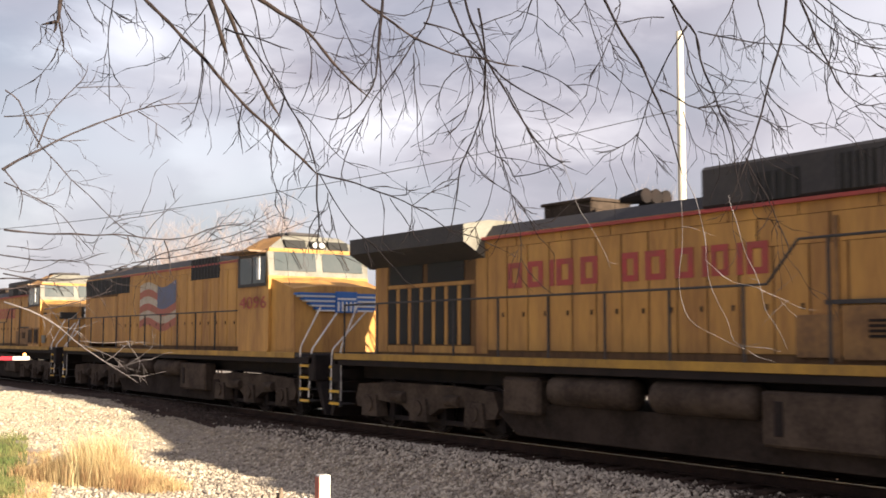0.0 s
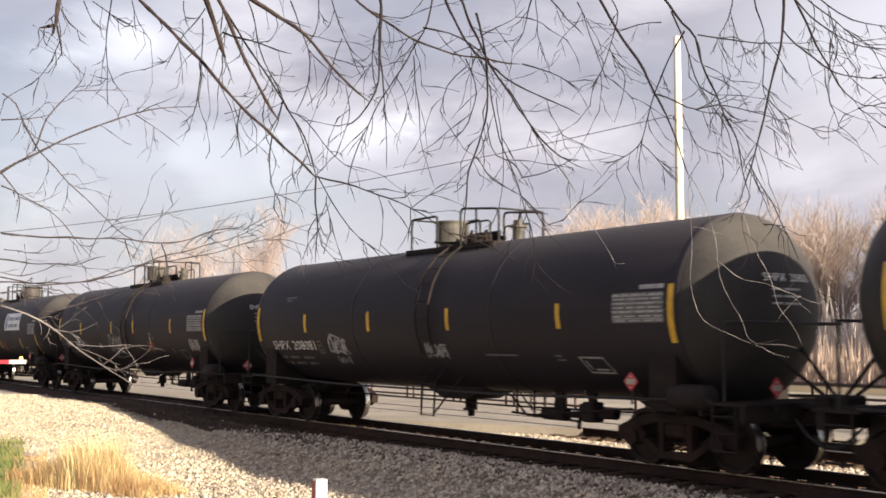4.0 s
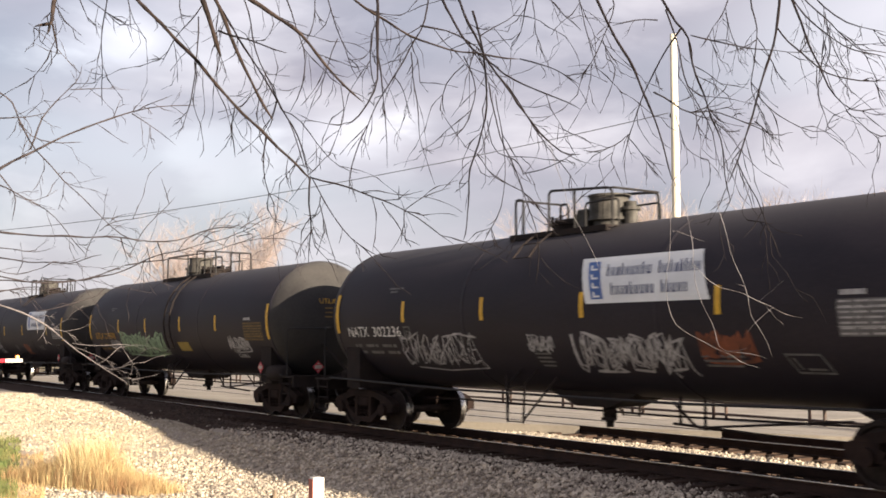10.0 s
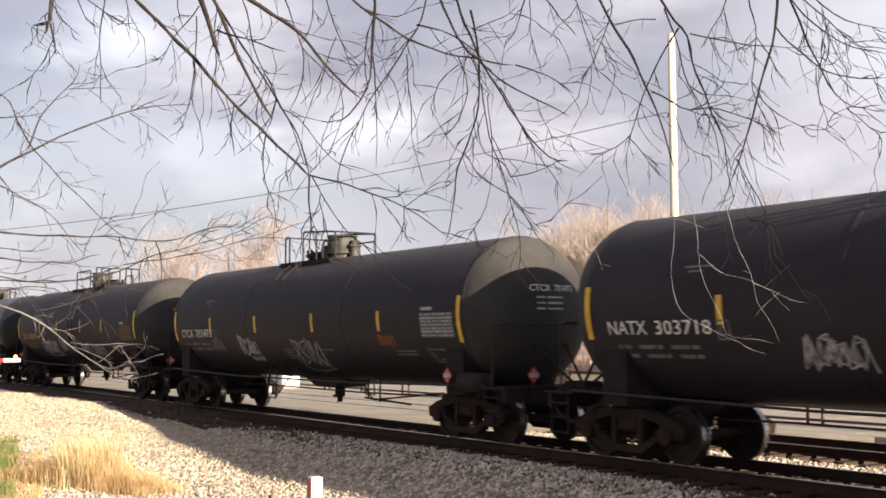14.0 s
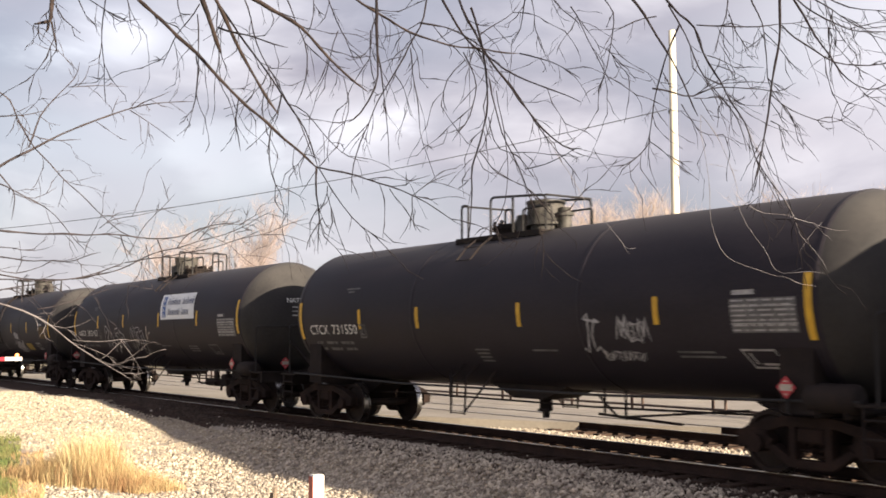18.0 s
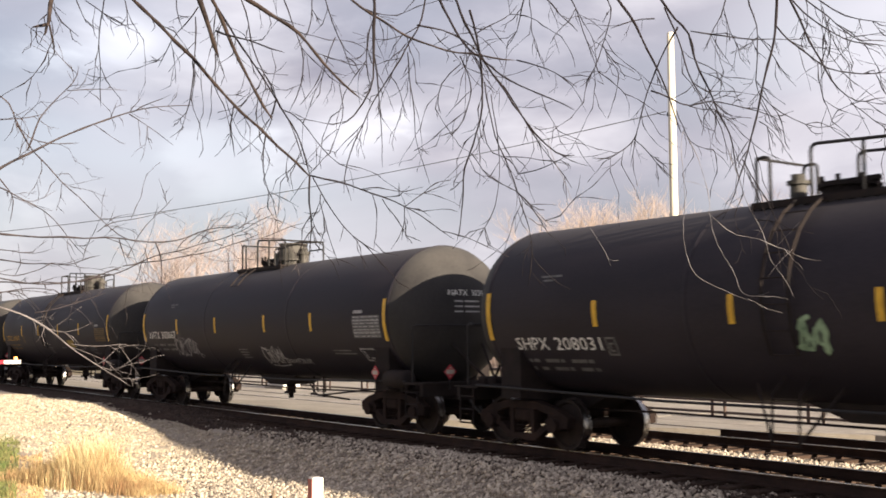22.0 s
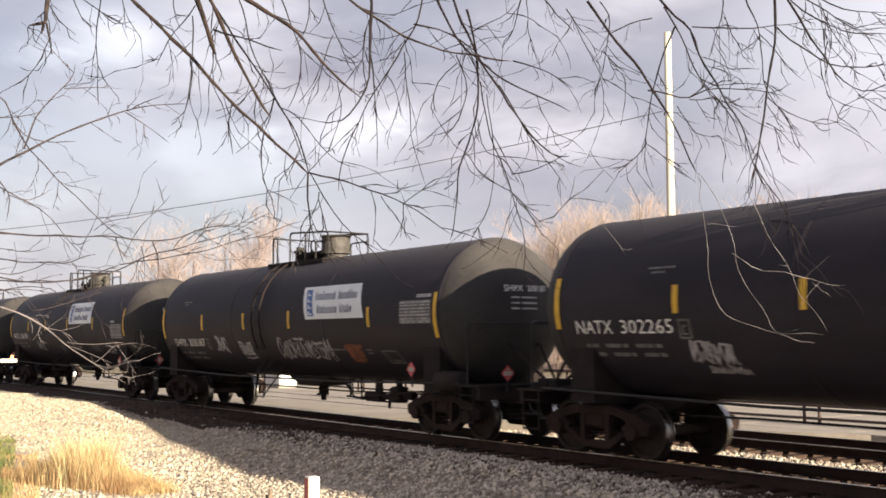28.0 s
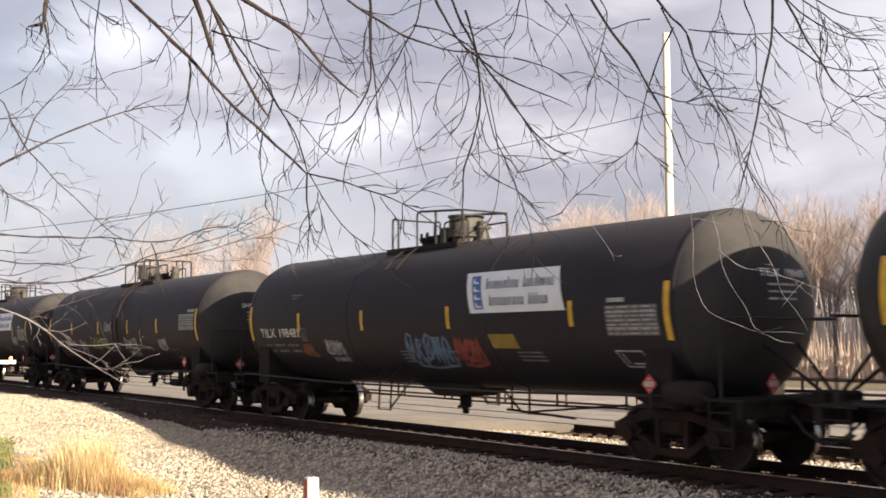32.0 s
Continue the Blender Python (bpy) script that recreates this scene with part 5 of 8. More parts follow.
note_car(5, "SHPX 208187", B0 + ", white sign, graffiti", (2.82, 5.52, 8.08, 11.79), zs=2.46, sign=8.98, zsign=2.45, tags=(tag(3.5, 4.25, 1.66, 2.08, W, .06, 1.6), tag(4.95, 5.75, 1.55, 1.92, W, .065, 1.8), tag(7.2, 9.9, 1.52, 2.0, W, .05, 1.5), tag(10.44, 11.29, 1.46, 1.9, Or, 0, 0, "smear")))
note_car(4, "NATX 302265", B0 + ", white sign, yellow and white graffiti", (2.60, 4.88, 7.59, 11.12), zs=2.57, sign=8.21, zsign=2.58, tags=(tag(2.75, 3.55, 1.6, 1.93, W, .06, 1.6), tag(2.95, 3.7, 1.46, 1.56, W, .035, 1), tag(9.35, 11.2, 1.76, 2.05, M_LIME, .13, 1, "hollow"), tag(11.45, 12.7, 1.55, 1.95, W, .05, 1.8)))
note_car(1, "SHPX 208064", B0 + ", white sign, pale graffiti", (2.70, 5.79, 8.13, 11.75), zs=2.27, sign=8.96, zsign=2.37, tags=(tag(4.58, 5.25, 1.74, 2.08, W, .06, 1.6), tag(5.65, 7.0, 1.76, 2.06, M_LIME, .11, 1, "hollow"), tag(8.45, 9.15, 1.6, 1.94, W, .055, 1.6), tag(10.6, 12.25, 1.68, 2.14, Bl, .12, 1.8)))
note_car(0, "TILX 198421", B0 + ", white sign, looping white graffiti", (2.51, 5.50, 8.62, 12.22), zs=2.41, sign=9.45, zsign=2.48, tags=(tag(3.05, 4.05, 1.66, 2.12, W, .05, 1.2), tag(4.2, 5.35, 1.64, 2.02, W, .05, 1.8), tag(11.95, 12.75, 1.88, 2.2, W, .06, 1.6)))
note_car(1, "SHPX 208061", B0 + " and many white and yellow tags", (2.69, 5.70, 8.64, 11.24), zs=2.45, tags=(tag(3.3, 4.0, 1.56, 2.02, W, .07, 1.8), tag(4.65, 6.5, 1.72, 2.12, M_LIME, .05, 1.2), tag(6.35, 7.2, 2.3, 2.62, M_DIM, .05, 1.3), tag(8.1, 9.3, 1.72, 2.08, W, .06, 1.6), tag(8.2, 9.3, 1.5, 1.7, W, .045, 1), tag(11.2, 11.85, 1.78, 2.05, W, .07, 1.8)))
note_car(0, "TILX 198481", B0 + ", a white sign, blue and orange graffiti", (2.51, 5.40, 8.62, 12.15), zs=2.41, sign=9.39, zsign=2.47, tags=(tag(2.35, 3.1, 1.58, 1.92, Or, 0, 0, "smear"), tag(3.55, 4.35, 1.64, 1.97, W, .06, 1.6), tag(3.7, 4.4, 1.5, 1.6, W, .03, 1), tag(6.95, 8.5, 1.52, 2.06, Bl, .09, 1.8), tag(8.65, 9.45, 1.56, 2.0, M_SCARLET, .13, 1.8)), plates=((9.86, 10.67, 1.82, 2.08, M_PLATE),))
note_car(0, "NATX 302201", B0 + " and white stencilling", (2.65, 5.3, 8.2, 11.1), zs=2.57)
note_car(2, "UTLX 208310", B0 + " and yellow lettering", (3.1, 5.6, 8.45, 11.0), zs=2.45)
TANKS = []
for i, (style, text, label, spots, facts) in enumerate(CARS):
    car = copy_thing(PROTOS[style], pose(60 + 18.02 * i, AXIS, 0))
    mark_car(car, text, label, spots, seed=i + 1, **facts)
    if i == 27:
        # this car rides on a longer drawbar
        bm = bmesh.new()
        box(bm, -9.95, -8.3, -0.08, 0.08, 0.78, 0.96, 0.02)
        part("drawbar", bm, M_TRUCK, car)
    TANKS.append(car)
for p in PROTOS:
    for o in (*p.children_recursive, p):
        bpy.data.objects.remove(o)


def build_hopper():
    """Covered hopper, origin on the rails under its middle."""
    car = thing("covered_hopper_car", "dark grey ribbed covered hopper car with white lettering", "hopper car")
    H = 7.98
    for s in (-1, 1):
        y = s * 1.58
        bm = bmesh.new()
        prism(bm, [(-H, 4.22), (-H, 3.75), (-6.98, 2.45), (-6.98, 1.36), (6.98, 1.36), (6.98, 2.45), (H, 3.75), (H, 4.22)], min(y, y - s * 0.03), max(y, y - s * 0.03))
        side = part("side_sheet", bm, M_HOP, car, "ribbed dark grey side")
        for k in range(15):
            x = -7.0 + k * 1.0
            lo = 1.36 if abs(x) < 6.9 else 2.6
            bm = bmesh.new()
            prism(bm, [(x - 0.07, lo), (x - 0.045, lo), (x + 0.045, lo), (x + 0.07, lo), (x + 0.07, 4.2), (x - 0.07, 4.2)], min(y, y + s * 0.06), max(y, y + s * 0.06))
            part("rib", bm, M_HOP, side)
        bm = bmesh.new()
        box(bm, -H, H, min(y, y + s * 0.09), max(y, y + s * 0.09), 4.12, 4.26, 0.01)
        part("top_chord", bm, M_HOP, car)
        bm = bmesh.new()
        box(bm, -7.9, 7.9, min(y, y + s * 0.07), max(y, y + s * 0.07), 1.16, 1.37, 0.01)
        part("side_sill", bm, M_SOOT, car)
    bm = bmesh.new()
    a = [(-1.58, 4.22), (-1.2, 4.36), (1.2, 4.36), (1.58, 4.22)]
    v0 = [bm.verts.new((-H - 0.02, y, z)) for y, z in a]
    v1 = [bm.verts.new((H + 0.02, y, z)) for y, z in a]
    for i in range(3):
        bm.faces.new((v0[i], v1[i], v1[i + 1], v0[i + 1]))
    bm.faces.new(v0); bm.faces.new(v1[::-1]); bm.faces.new((v0[0], v0[3], v1[3], v1[0]))
    bmesh.ops.recalc_face_normals(bm, faces=bm.faces)
    part("roof", bm, M_HOP, car)
    bm = bmesh.new()
    box(bm, -H - 0.35, H + 0.35, -0.95, -0.45, 4.40, 4.43); box(bm, -H - 0.35, H + 0.35, 0.45, 0.95, 4.40, 4.43)
    for k in range(15):
        x = -7.7 + k * 1.1
        box(bm, x, x + 0.06, -1.0, 1.0, 4.34, 4.41)
    part("roof_walkway", bm, M_VALVE, car, "galvanised roof walkway")
    for k in range(10):
        bm = bmesh.new()
        box(bm, -7.2 + k * 1.5, -6.1 + k * 1.5, -0.42, 0.42, 4.36, 4.47, 0.03)
        part("hatch", bm, M_VALVE, car)
    for s in (-1, 1):
        bm = bmesh.new()
        v = [bm.verts.new(p) for p in ((s * H, -1.56, 4.2), (s * H, 1.56, 4.2), (s * 6.0, 1.56, 1.9), (s * 6.0, -1.56, 1.9))]
        w = [bm.verts.new((q.co.x - s * 0.03, q.co.y, q.co.z - 0.03)) for q in v]
        bm.faces.new(v); bm.faces.new(w[::-1])
        for i in range(4):
            bm.faces.new((v[i], v[(i + 1) % 4], w[(i + 1) % 4], w[i]))
        bmesh.ops.recalc_face_normals(bm, faces=bm.faces)
        part("slope_sheet", bm, mat("pale_grey_hopper_end", (0.13, 0.127, 0.12), (0.085, 0.082, 0.078), 0.6, scale=1, fine=12), car, "pale grey sloping end")
        for y in (-1.45, 1.45):
            bm = bmesh.new()
            box(bm, min(s * 7.86, s * 7.98), max(s * 7.86, s * 7.98), y - 0.06, y + 0.06, 1.16, 4.2, 0.01)
            part("corner_post", bm, M_HOP, car)
            bm = bmesh.new()
            yy = y * 1.0
            for dx in (0.03, 0.5):
                tube(bm, [(s * (H + 0.05), yy * (1 - dx * 0.7), 1.2), (s * (H + 0.05), yy * (1 - dx * 0.7), 4.15)], 0.02, 6)
            for k in range(9):
                z = 1.35 + k * 0.34
                tube(bm, [(s * (H + 0.05), yy * (1 - 0.03 * 0.7), z), (s * (H + 0.05), yy * (1 - 0.5 * 0.7), z)], 0.014, 5)
            part("ladder", bm, M_VALVE, car, "pale end ladder")
        bm = bmesh.new()
        tube(bm, [(s * 7.9, -1.45, 3.9), (s * 7.9, 0, 1.4)], 0.04, 6)
        tube(bm, [(s * 7.9, 1.45, 3.9), (s * 7.9, 0, 1.4)], 0.04, 6)
        part("end_brace", bm, M_HOP, car)
        bm = bmesh.new()
        box(bm, min(s * 6.2, s * 8.1), max(s * 6.2, s * 8.1), -1.5, 1.5, 1.10, 1.18, 0.01)
        box(bm, min(s * 5.6, s * 8.2), max(s * 5.6, s * 8.2), -0.3, 0.3, 0.78, 1.1, 0.01)
        part("end_deck", bm, M_STEEL, car)
        bm = bmesh.new()
        tube(bm, bent([(s * 8.05, -1.5, 1.15), (s * 8.05, -1.5, 2.1), (s * 8.05, 1.5, 2.1), (s * 8.05, 1.5, 1.15)], 0.1), 0.022, 6)
        tube(bm, [(s * 8.05, -1.5, 1.65), (s * 8.05, 1.5, 1.65)], 0.018, 6)
        part("end_handrail", bm, M_PIPE, car)
        bm = bmesh.new()
        for y in (-0.9, -0.35, 0.35, 0.9):
            tube(bm, [(s * 8.05, y, 1.15), (s * 8.05, y, 2.1)], 0.03, 6)
        part("rail_post", bm, M_PIPE, car)
        bm = bmesh.new()
        tube(bm, [(s * 8.12, -0.5 + 0.28 * math.cos(a * 0.5236), 1.75 + 0.28 * math.sin(a * 0.5236)) for a in range(13)], 0.025, 6)
        tube(bm, [(s * 8.12, -0.78, 1.75), (s * 8.12, -0.22, 1.75)], 0.018, 5)
        tube(bm, [(s * 8.12, -0.5, 1.47), (s * 8.12, -0.5, 2.03)], 0.018, 5)
        rod(bm, (s * 8.0, -0.5, 1.75), (s * 8.14, -0.5, 1.75), 0.05, 8)
        part("brake_wheel", bm, M_PIPE, car)
        bend_coupler(car, s * 8.1, s)
        build_truck(car, s * 6.75)
    for k in range(4):
        x = -4.05 + k * 2.7
        bm = bmesh.new()
        lo, hi = [], []
        for dx, dy in ((-1.32, -1.5), (1.32, -1.5), (1.32, 1.5), (-1.32, 1.5)):
            hi.append(bm.verts.new((x + dx, dy, 1.2)))
        for dx, dy in ((-0.5, -0.55), (0.5, -0.55), (0.5, 0.55), (-0.5, 0.55)):
            lo.append(bm.verts.new((x + dx, dy, 0.42)))
        bm.faces.new(hi); bm.faces.new(lo[::-1])
        for i in range(4):
            bm.faces.new((hi[i], lo[i], lo[(i + 1) % 4], hi[(i + 1) % 4]))
        bmesh.ops.recalc_face_normals(bm, faces=bm.faces)
        box(bm, x - 0.6, x + 0.6, -0.7, 0.7, 0.28, 0.44, 0.02)
        part("discharge_bay", bm, M_SOOT, car)
    # paint on the near side
    y = -1.625
    def flat(bm, pts):
        bm.faces.new([bm.verts.new((px, y - 0.07, pz)) for px, pz in pts])
    lean = 0.22
    x = -6.58
    for w in (0.62, 0.66, 0.24, 0.46, -0.2, 0.46, 0.24, 0.66, 0.6):
        if w > 0:
            bm = bmesh.new()
            flat(bm, [(x, 2.88), (x + w * 0.34, 2.88), (x + w * 0.34 + lean, 3.36), (x + lean, 3.36)])
            if w > 0.3:
                flat(bm, [(x + w * 0.52, 2.88), (x + w * 0.82, 2.88), (x + w * 0.82 + lean, 3.36), (x + w * 0.52 + lean, 3.36)])
            part("name_block", bm, M_LETTER, car, "slanted cream lettering block")
        x += abs(w)
    for pts in ([(3.12, 3.37), (3.75, 3.37), (4.32, 2.24), (3.78, 2.24)], [(4.0, 3.37), (4.42, 3.37), (4.8, 2.3), (4.52, 2.24)], [(4.65, 3.37), (5.45, 3.37), (5.02, 2.5), (4.8, 2.95)]):
        bm = bmesh.new()
        flat(bm, pts)
        part("emblem_block", bm, M_LETTER, car, "angular cream emblem")
    for text, zz in (("ICE", 1.97), ("50240", 1.68)):
        bm = bmesh.new()
        vs, fs = letters(text, 0.21)
        made = [bm.verts.new(((-5.86 if text == "ICE" else -6.02) + v[0], y - 0.07, zz + v[1])) for v in vs]
        for f in fs:
            try:
                bm.faces.new([made[i] for i in f])
            except ValueError:
                pass
        part("car_number", bm, M_WHITE, car)
    for px in (-4.05, -1.52, 1.17, 3.95):
        bm = bmesh.new()
        flat(bm, [(px, 1.42), (px + 0.45, 1.42), (px + 0.45, 1.56), (px, 1.56)])
        part("reflector_stripe", bm, M_STRIPE, car)
    for px in (-6.95, 6.8):
        bm = bmesh.new()
        flat(bm, [(px, 1.4), (px + 0.12, 1.4), (px + 0.12, 2.35), (px, 2.35)])
        part("reflector_stripe", bm, M_STRIPE, car)
    rng = random.Random(3)
    for px, zz, n in ((-5.1, 1.68, 2), (-4.2, 1.68, 2), (-3.1, 1.62, 3), (0.3, 1.6, 2), (1.9, 1.55, 4), (3.3, 1.75, 3), (5.0, 1.7, 2)):
        for k in range(n):
            bm = bmesh.new()
            w = rng.uniform(0.4, 0.8)
            flat(bm, [(px, zz + k * 0.11), (px + w, zz + k * 0.11), (px + w, zz + 0.06 + k * 0.11), (px, zz + 0.06 + k * 0.11)])
            part("stencil_line", bm, M_FAINT, car)
    return car


def loco_truck(parent, x):
    bm = bmesh.new()
    box(bm, -2.3, 2.3, -0.35, 0.35, 0.62, 0.85, 0.03)
    truck = part("truck", bm, M_TRUCK, parent, "six-wheel locomotive truck, dusty grey-brown")
    truck.location.x = x
    for s in (-1, 1):
        y = s * 1.12
        bm = bmesh.new()
        prism(bm, [(-2.65, 0.62), (-2.55, 0.45), (-2.2, 0.40), (-1.7, 0.62), (-0.7, 0.55), (-0.4, 0.40), (0.4, 0.40), (0.7, 0.55), (1.7, 0.62), (2.2, 0.40), (2.55, 0.45), (2.65, 0.62), (2.5, 0.95), (1.2, 1.02), (-1.2, 1.02), (-2.5, 0.95)], y - 0.1, y + 0.1)
        for k in (-1.95, 0.0, 1.95):
            prism(bm, [(k - 0.34, 0.26), (k + 0.34, 0.26), (k + 0.26, 0.72), (k - 0.26, 0.72)], y + s * 0.02 - 0.14, y + s * 0.02 + 0.14)
            rod(bm, (k, y - s * 0.05, 0.52), (k, y + s * 0.2, 0.52), 0.16, 14)
        for k in (-1.0, 1.0):
            rod(bm, (k, y + s * 0.12, 0.72), (k + 0.45, y + s * 0.12, 0.72), 0.12, 10)
        part("side_frame", bm, M_TANKG, truck)
    for a in (-1.45, 0.5, 1.35):
        bm = bmesh.new()
        box(bm, a - 0.42, a + 0.42, -0.6, 0.6, 0.14, 0.75, 0.08)
        part("traction_motor", bm, M_STEEL, truck)
    bm = bmesh.new()
    box(bm, -2.5, 2.5, -1.0, -0.94, 0.20, 0.30, 0.01)
    for k in (-2.5, -1.42, -0.55, 0.55, 1.42, 2.5):
        box(bm, k - 0.09, k + 0.09, -1.02, -0.8, 0.16, 0.74, 0.02)
    part("brake_rigging", bm, M_STEEL, truck)
    for a in (-1.95, 0.0, 1.95):
        w = part("wheelset", wheelset_mesh(0.533), (M_WHEEL, M_TREAD), truck)
        w.location = (a, 0, 0.533)
    return truck


def flat_side(bm, x0, x1, y, z0, z1, t=0.012):
    box(bm, x0, x1, min(y, y - t), max(y, y - t), z0, z1)


def build_loco(kind, number, label):
    """Six-axle diesel, cab towards +x; kind 0 has wide radiator wings, kind 1 a flag panel and a winged emblem."""
    e = thing("diesel_locomotive", label, "locomotive", "locomotives")
    WZ, HB = 1.62, 0.98
    # frame and walkway
    bm = bmesh.new()
    box(bm, -10.3, 10.3, -1.5, 1.5, 1.36, 1.52, 0.01)
    box(bm, -10.0, 10.0, -0.9, 0.9, 1.05, 1.36, 0.02)
    part("underframe", bm, M_STEEL, e)
    for s in (-1, 1):
        bm = bmesh.new()
        box(bm, -10.3, 9.4, min(s * 1.5, s * 1.53), max(s * 1.5, s * 1.53), 1.49, 1.63, 0.005)
        part("sill_stripe", bm, M_SILL, e, "dirty yellow sill")
    bm = bmesh.new()
    box(bm, -10.3, 9.6, -1.5, 1.5, 1.522, 1.60, 0.01)
    part("walkway", bm, M_GREY, e)
    # long hood
    top = 4.20 if kind == 0 else 4.45
    bm = bmesh.new()
    prof = [(-HB, WZ), (-HB, top - 0.22), (-HB + 0.18, top), (HB - 0.18, top), (HB, top - 0.22), (HB, WZ)]
    a = [bm.verts.new((-9.35, y, z)) for y, z in prof]
    b = [bm.verts.new((6.0, y, z)) for y, z in prof]
    bm.faces.new(a); bm.faces.new(b[::-1])
    for i in range(6):
        bm.faces.new((a[i], b[i], b[(i + 1) % 6], a[(i + 1) % 6]))
    bmesh.ops.recalc_face_normals(bm, faces=bm.faces)
    for f in bm.faces:
        c = f.calc_center_median()
        if f.normal.z > 0.3:
            f.material_index = 1
    hood = part("long_hood", bm, (M_SEAM, M_GREY), e, "yellow engine hood with a grey top")
    for k in range(12):
        xa = -9.3 + k * 1.275
        bm = bmesh.new()
        box(bm, xa, xa + 1.25, -HB - 0.012, -HB + 0.005, top - 0.47, top - 0.225, 0.004)
        part("hood_panel", bm, M_YEL, hood)
    for xa, xb, za, zb in ((-9.33, -8.82, WZ + 0.05, top - 0.5), (-5.5, -5.14, WZ + 0.05, top - 0.5), (-8.78, -5.55, 3.06 if kind == 0 else WZ + 0.05, 3.14 if kind == 0 else top - 0.95), (-8.78, -5.55, WZ + 0.05, 1.82), (5.25, 5.98, WZ + 0.05, top - 0.5)):
        bm = bmesh.new()
        box(bm, xa, xb, -HB - 0.012, -HB + 0.005, za, zb, 0.004)
        part("hood_panel", bm, M_YEL, hood)
    if kind == 0:
        for k in range(6):
            bm = bmesh.new()
            box(bm, -8.43 + k * 0.46, -8.31 + k * 0.46, -HB - 0.02, -HB + 0.005, 1.84, 3.05, 0.004)
            part("slat", bm, M_YEL, hood)
        xa = 0.22
        while xa < 5.1:
            bm = bmesh.new()
            box(bm, xa, xa + 1.19, -HB - 0.014, -HB + 0.005, 3.308, top - 0.478, 0.004)
            part("hood_panel", bm, M_YEL, hood)
            xa += 1.24
    # hood doors
    x = -5.1
    k = 0
    while x < (5.7 if kind == 1 else 5.2):
        w = 0.62
        bm = bmesh.new()
        box(bm, x, x + w - 0.035, -HB - 0.022, -HB + 0.005, WZ + 0.12, top - 0.478 if x < 0.2 or kind == 1 else 3.3, 0.008)
        d = part("hood_door", bm, M_YEL, hood)
        bm = bmesh.new()
        box(bm, x + 0.47, x + 0.505, -HB - 0.04, -HB - 0.02, 2.38, 2.47)
        part("latch", bm, M_TANKG, d)
        x += w
        k += 1
    bm = bmesh.new()
    box(bm, -5.2, 5.98, -HB - 0.10 if kind == 0 else -HB - 0.03, -HB, top - 0.30, top - 0.245)
    part("red_line", bm, M_LRED, hood)
    if kind == 0:
        # radiator wings at the rear and their intake grilles
        bm = bmesh.new()
        for s in (-1, 1):
            prof = [(s * HB, 3.55), (s * 1.52, 3.86), (s * 1.52, 4.2), (s * 0.9, 4.32), (s * 0.3, 4.32), (s * 0.3, 3.55)]
            a = [bm.verts.new((-9.6, y, z)) for y, z in prof]
            b = [bm.verts.new((-5.2, y, z)) for y, z in prof]
            bm.faces.new(a); bm.faces.new(b[::-1])
            for i in range(6):
                bm.faces.new((a[i], b[i], b[(i + 1) % 6], a[(i + 1) % 6]))
        bmesh.ops.recalc_face_normals(bm, faces=bm.faces)
        for f in bm.faces:
            if f.normal.x > 0.9:
                f.material_index = 1
        part("radiator_wing", bm, (M_GREY, M_CREAM), e, "dark grey overhanging radiator housing")
        for k in range(7):
            bm = bmesh.new()
            flat_side(bm, -8.75 + k * 0.46, -8.45 + k * 0.46, -HB - 0.012, 1.85, 3.05)
            part("intake_slot", bm, M_TYRE, e)
        for x in (-8.7, -7.2):
            bm = bmesh.new()
            flat_side(bm, x, x + 1.3, -HB - 0.012, 3.15, 3.55)
            part("side_screen", bm, M_TYRE, e)
        # stack, horn, equipment cabinet
        bm = bmesh.new()
        box(bm, -4.0, -2.65, -0.5, 0.5, top, top + 0.30, 0.03)
        box(bm, -4.04, -2.61, -0.54, 0.54, top + 0.27, top + 0.33, 0.01)
        part("exhaust_pipe", bm, M_TANKG, e)
        bm = bmesh.new()
        for y in (-0.35, -0.1, 0.15):
            rod(bm, (-2.05, y, top + 0.22), (-1.42, y, top + 0.24), 0.05, 8, 0.14)
        rod(bm, (-1.8, -0.1, top), (-1.8, -0.1, top + 0.22), 0.05, 8)
        part("horn", bm, M_STEEL, e)
        bm = bmesh.new()
        box(bm, 0.40, 6.0, -1.06, 1.06, 3.96, 4.62, 0.05)
        cab2 = part("equipment_cabinet", bm, M_GREY, e, "dark grey raised equipment housing")
        for x0, x1, z0, z1 in ((1.4, 2.25, 3.98, 4.40), (2.85, 3.45, 4.0, 4.5), (3.55, 4.2, 4.0, 4.5)):
            bm = bmesh.new()
            flat_side(bm, x0, x1, -1.066, z0, z1)
            part("grille", bm, M_TYRE, cab2)
            for q in range(5):
                bm = bmesh.new()
                xx = x0 + (x1 - x0) * (q + 0.5) / 5
                flat_side(bm, xx - 0.02, xx + 0.02, -1.085, z0, z1)
                part("bar", bm, M_GREY, cab2)
        for x0, x1, z0, z1 in ((2.1, 2.75, 1.7, 2.3), (2.85, 4.2, 1.68, 2.42), (4.3, 5.7, 1.68, 2.42)):
            bm = bmesh.new()
            box(bm, x0, x1, -HB - 0.07, -HB, z0, z1, 0.01)
            door = part("access_door", bm, M_YELD, hood, "grimy brown access door")
            if x1 - x0 > 1:
                for q in range(4):
                    bm = bmesh.new()
                    box(bm, (x0 + x1) / 2 - 0.26, (x0 + x1) / 2 + 0.26, -HB - 0.085, -HB - 0.07, 1.98 + q * 0.07, 2.02 + q * 0.07)
                    part("louvre", bm, M_STEEL, door)
        bm = bmesh.new()
        box(bm, 2.6, 5.9, -HB - 0.08, -HB, 2.44, 2.50)
        part("cable_duct", bm, M_GREY, hood)
        for px in (2.78, 4.25):
            bm = bmesh.new()
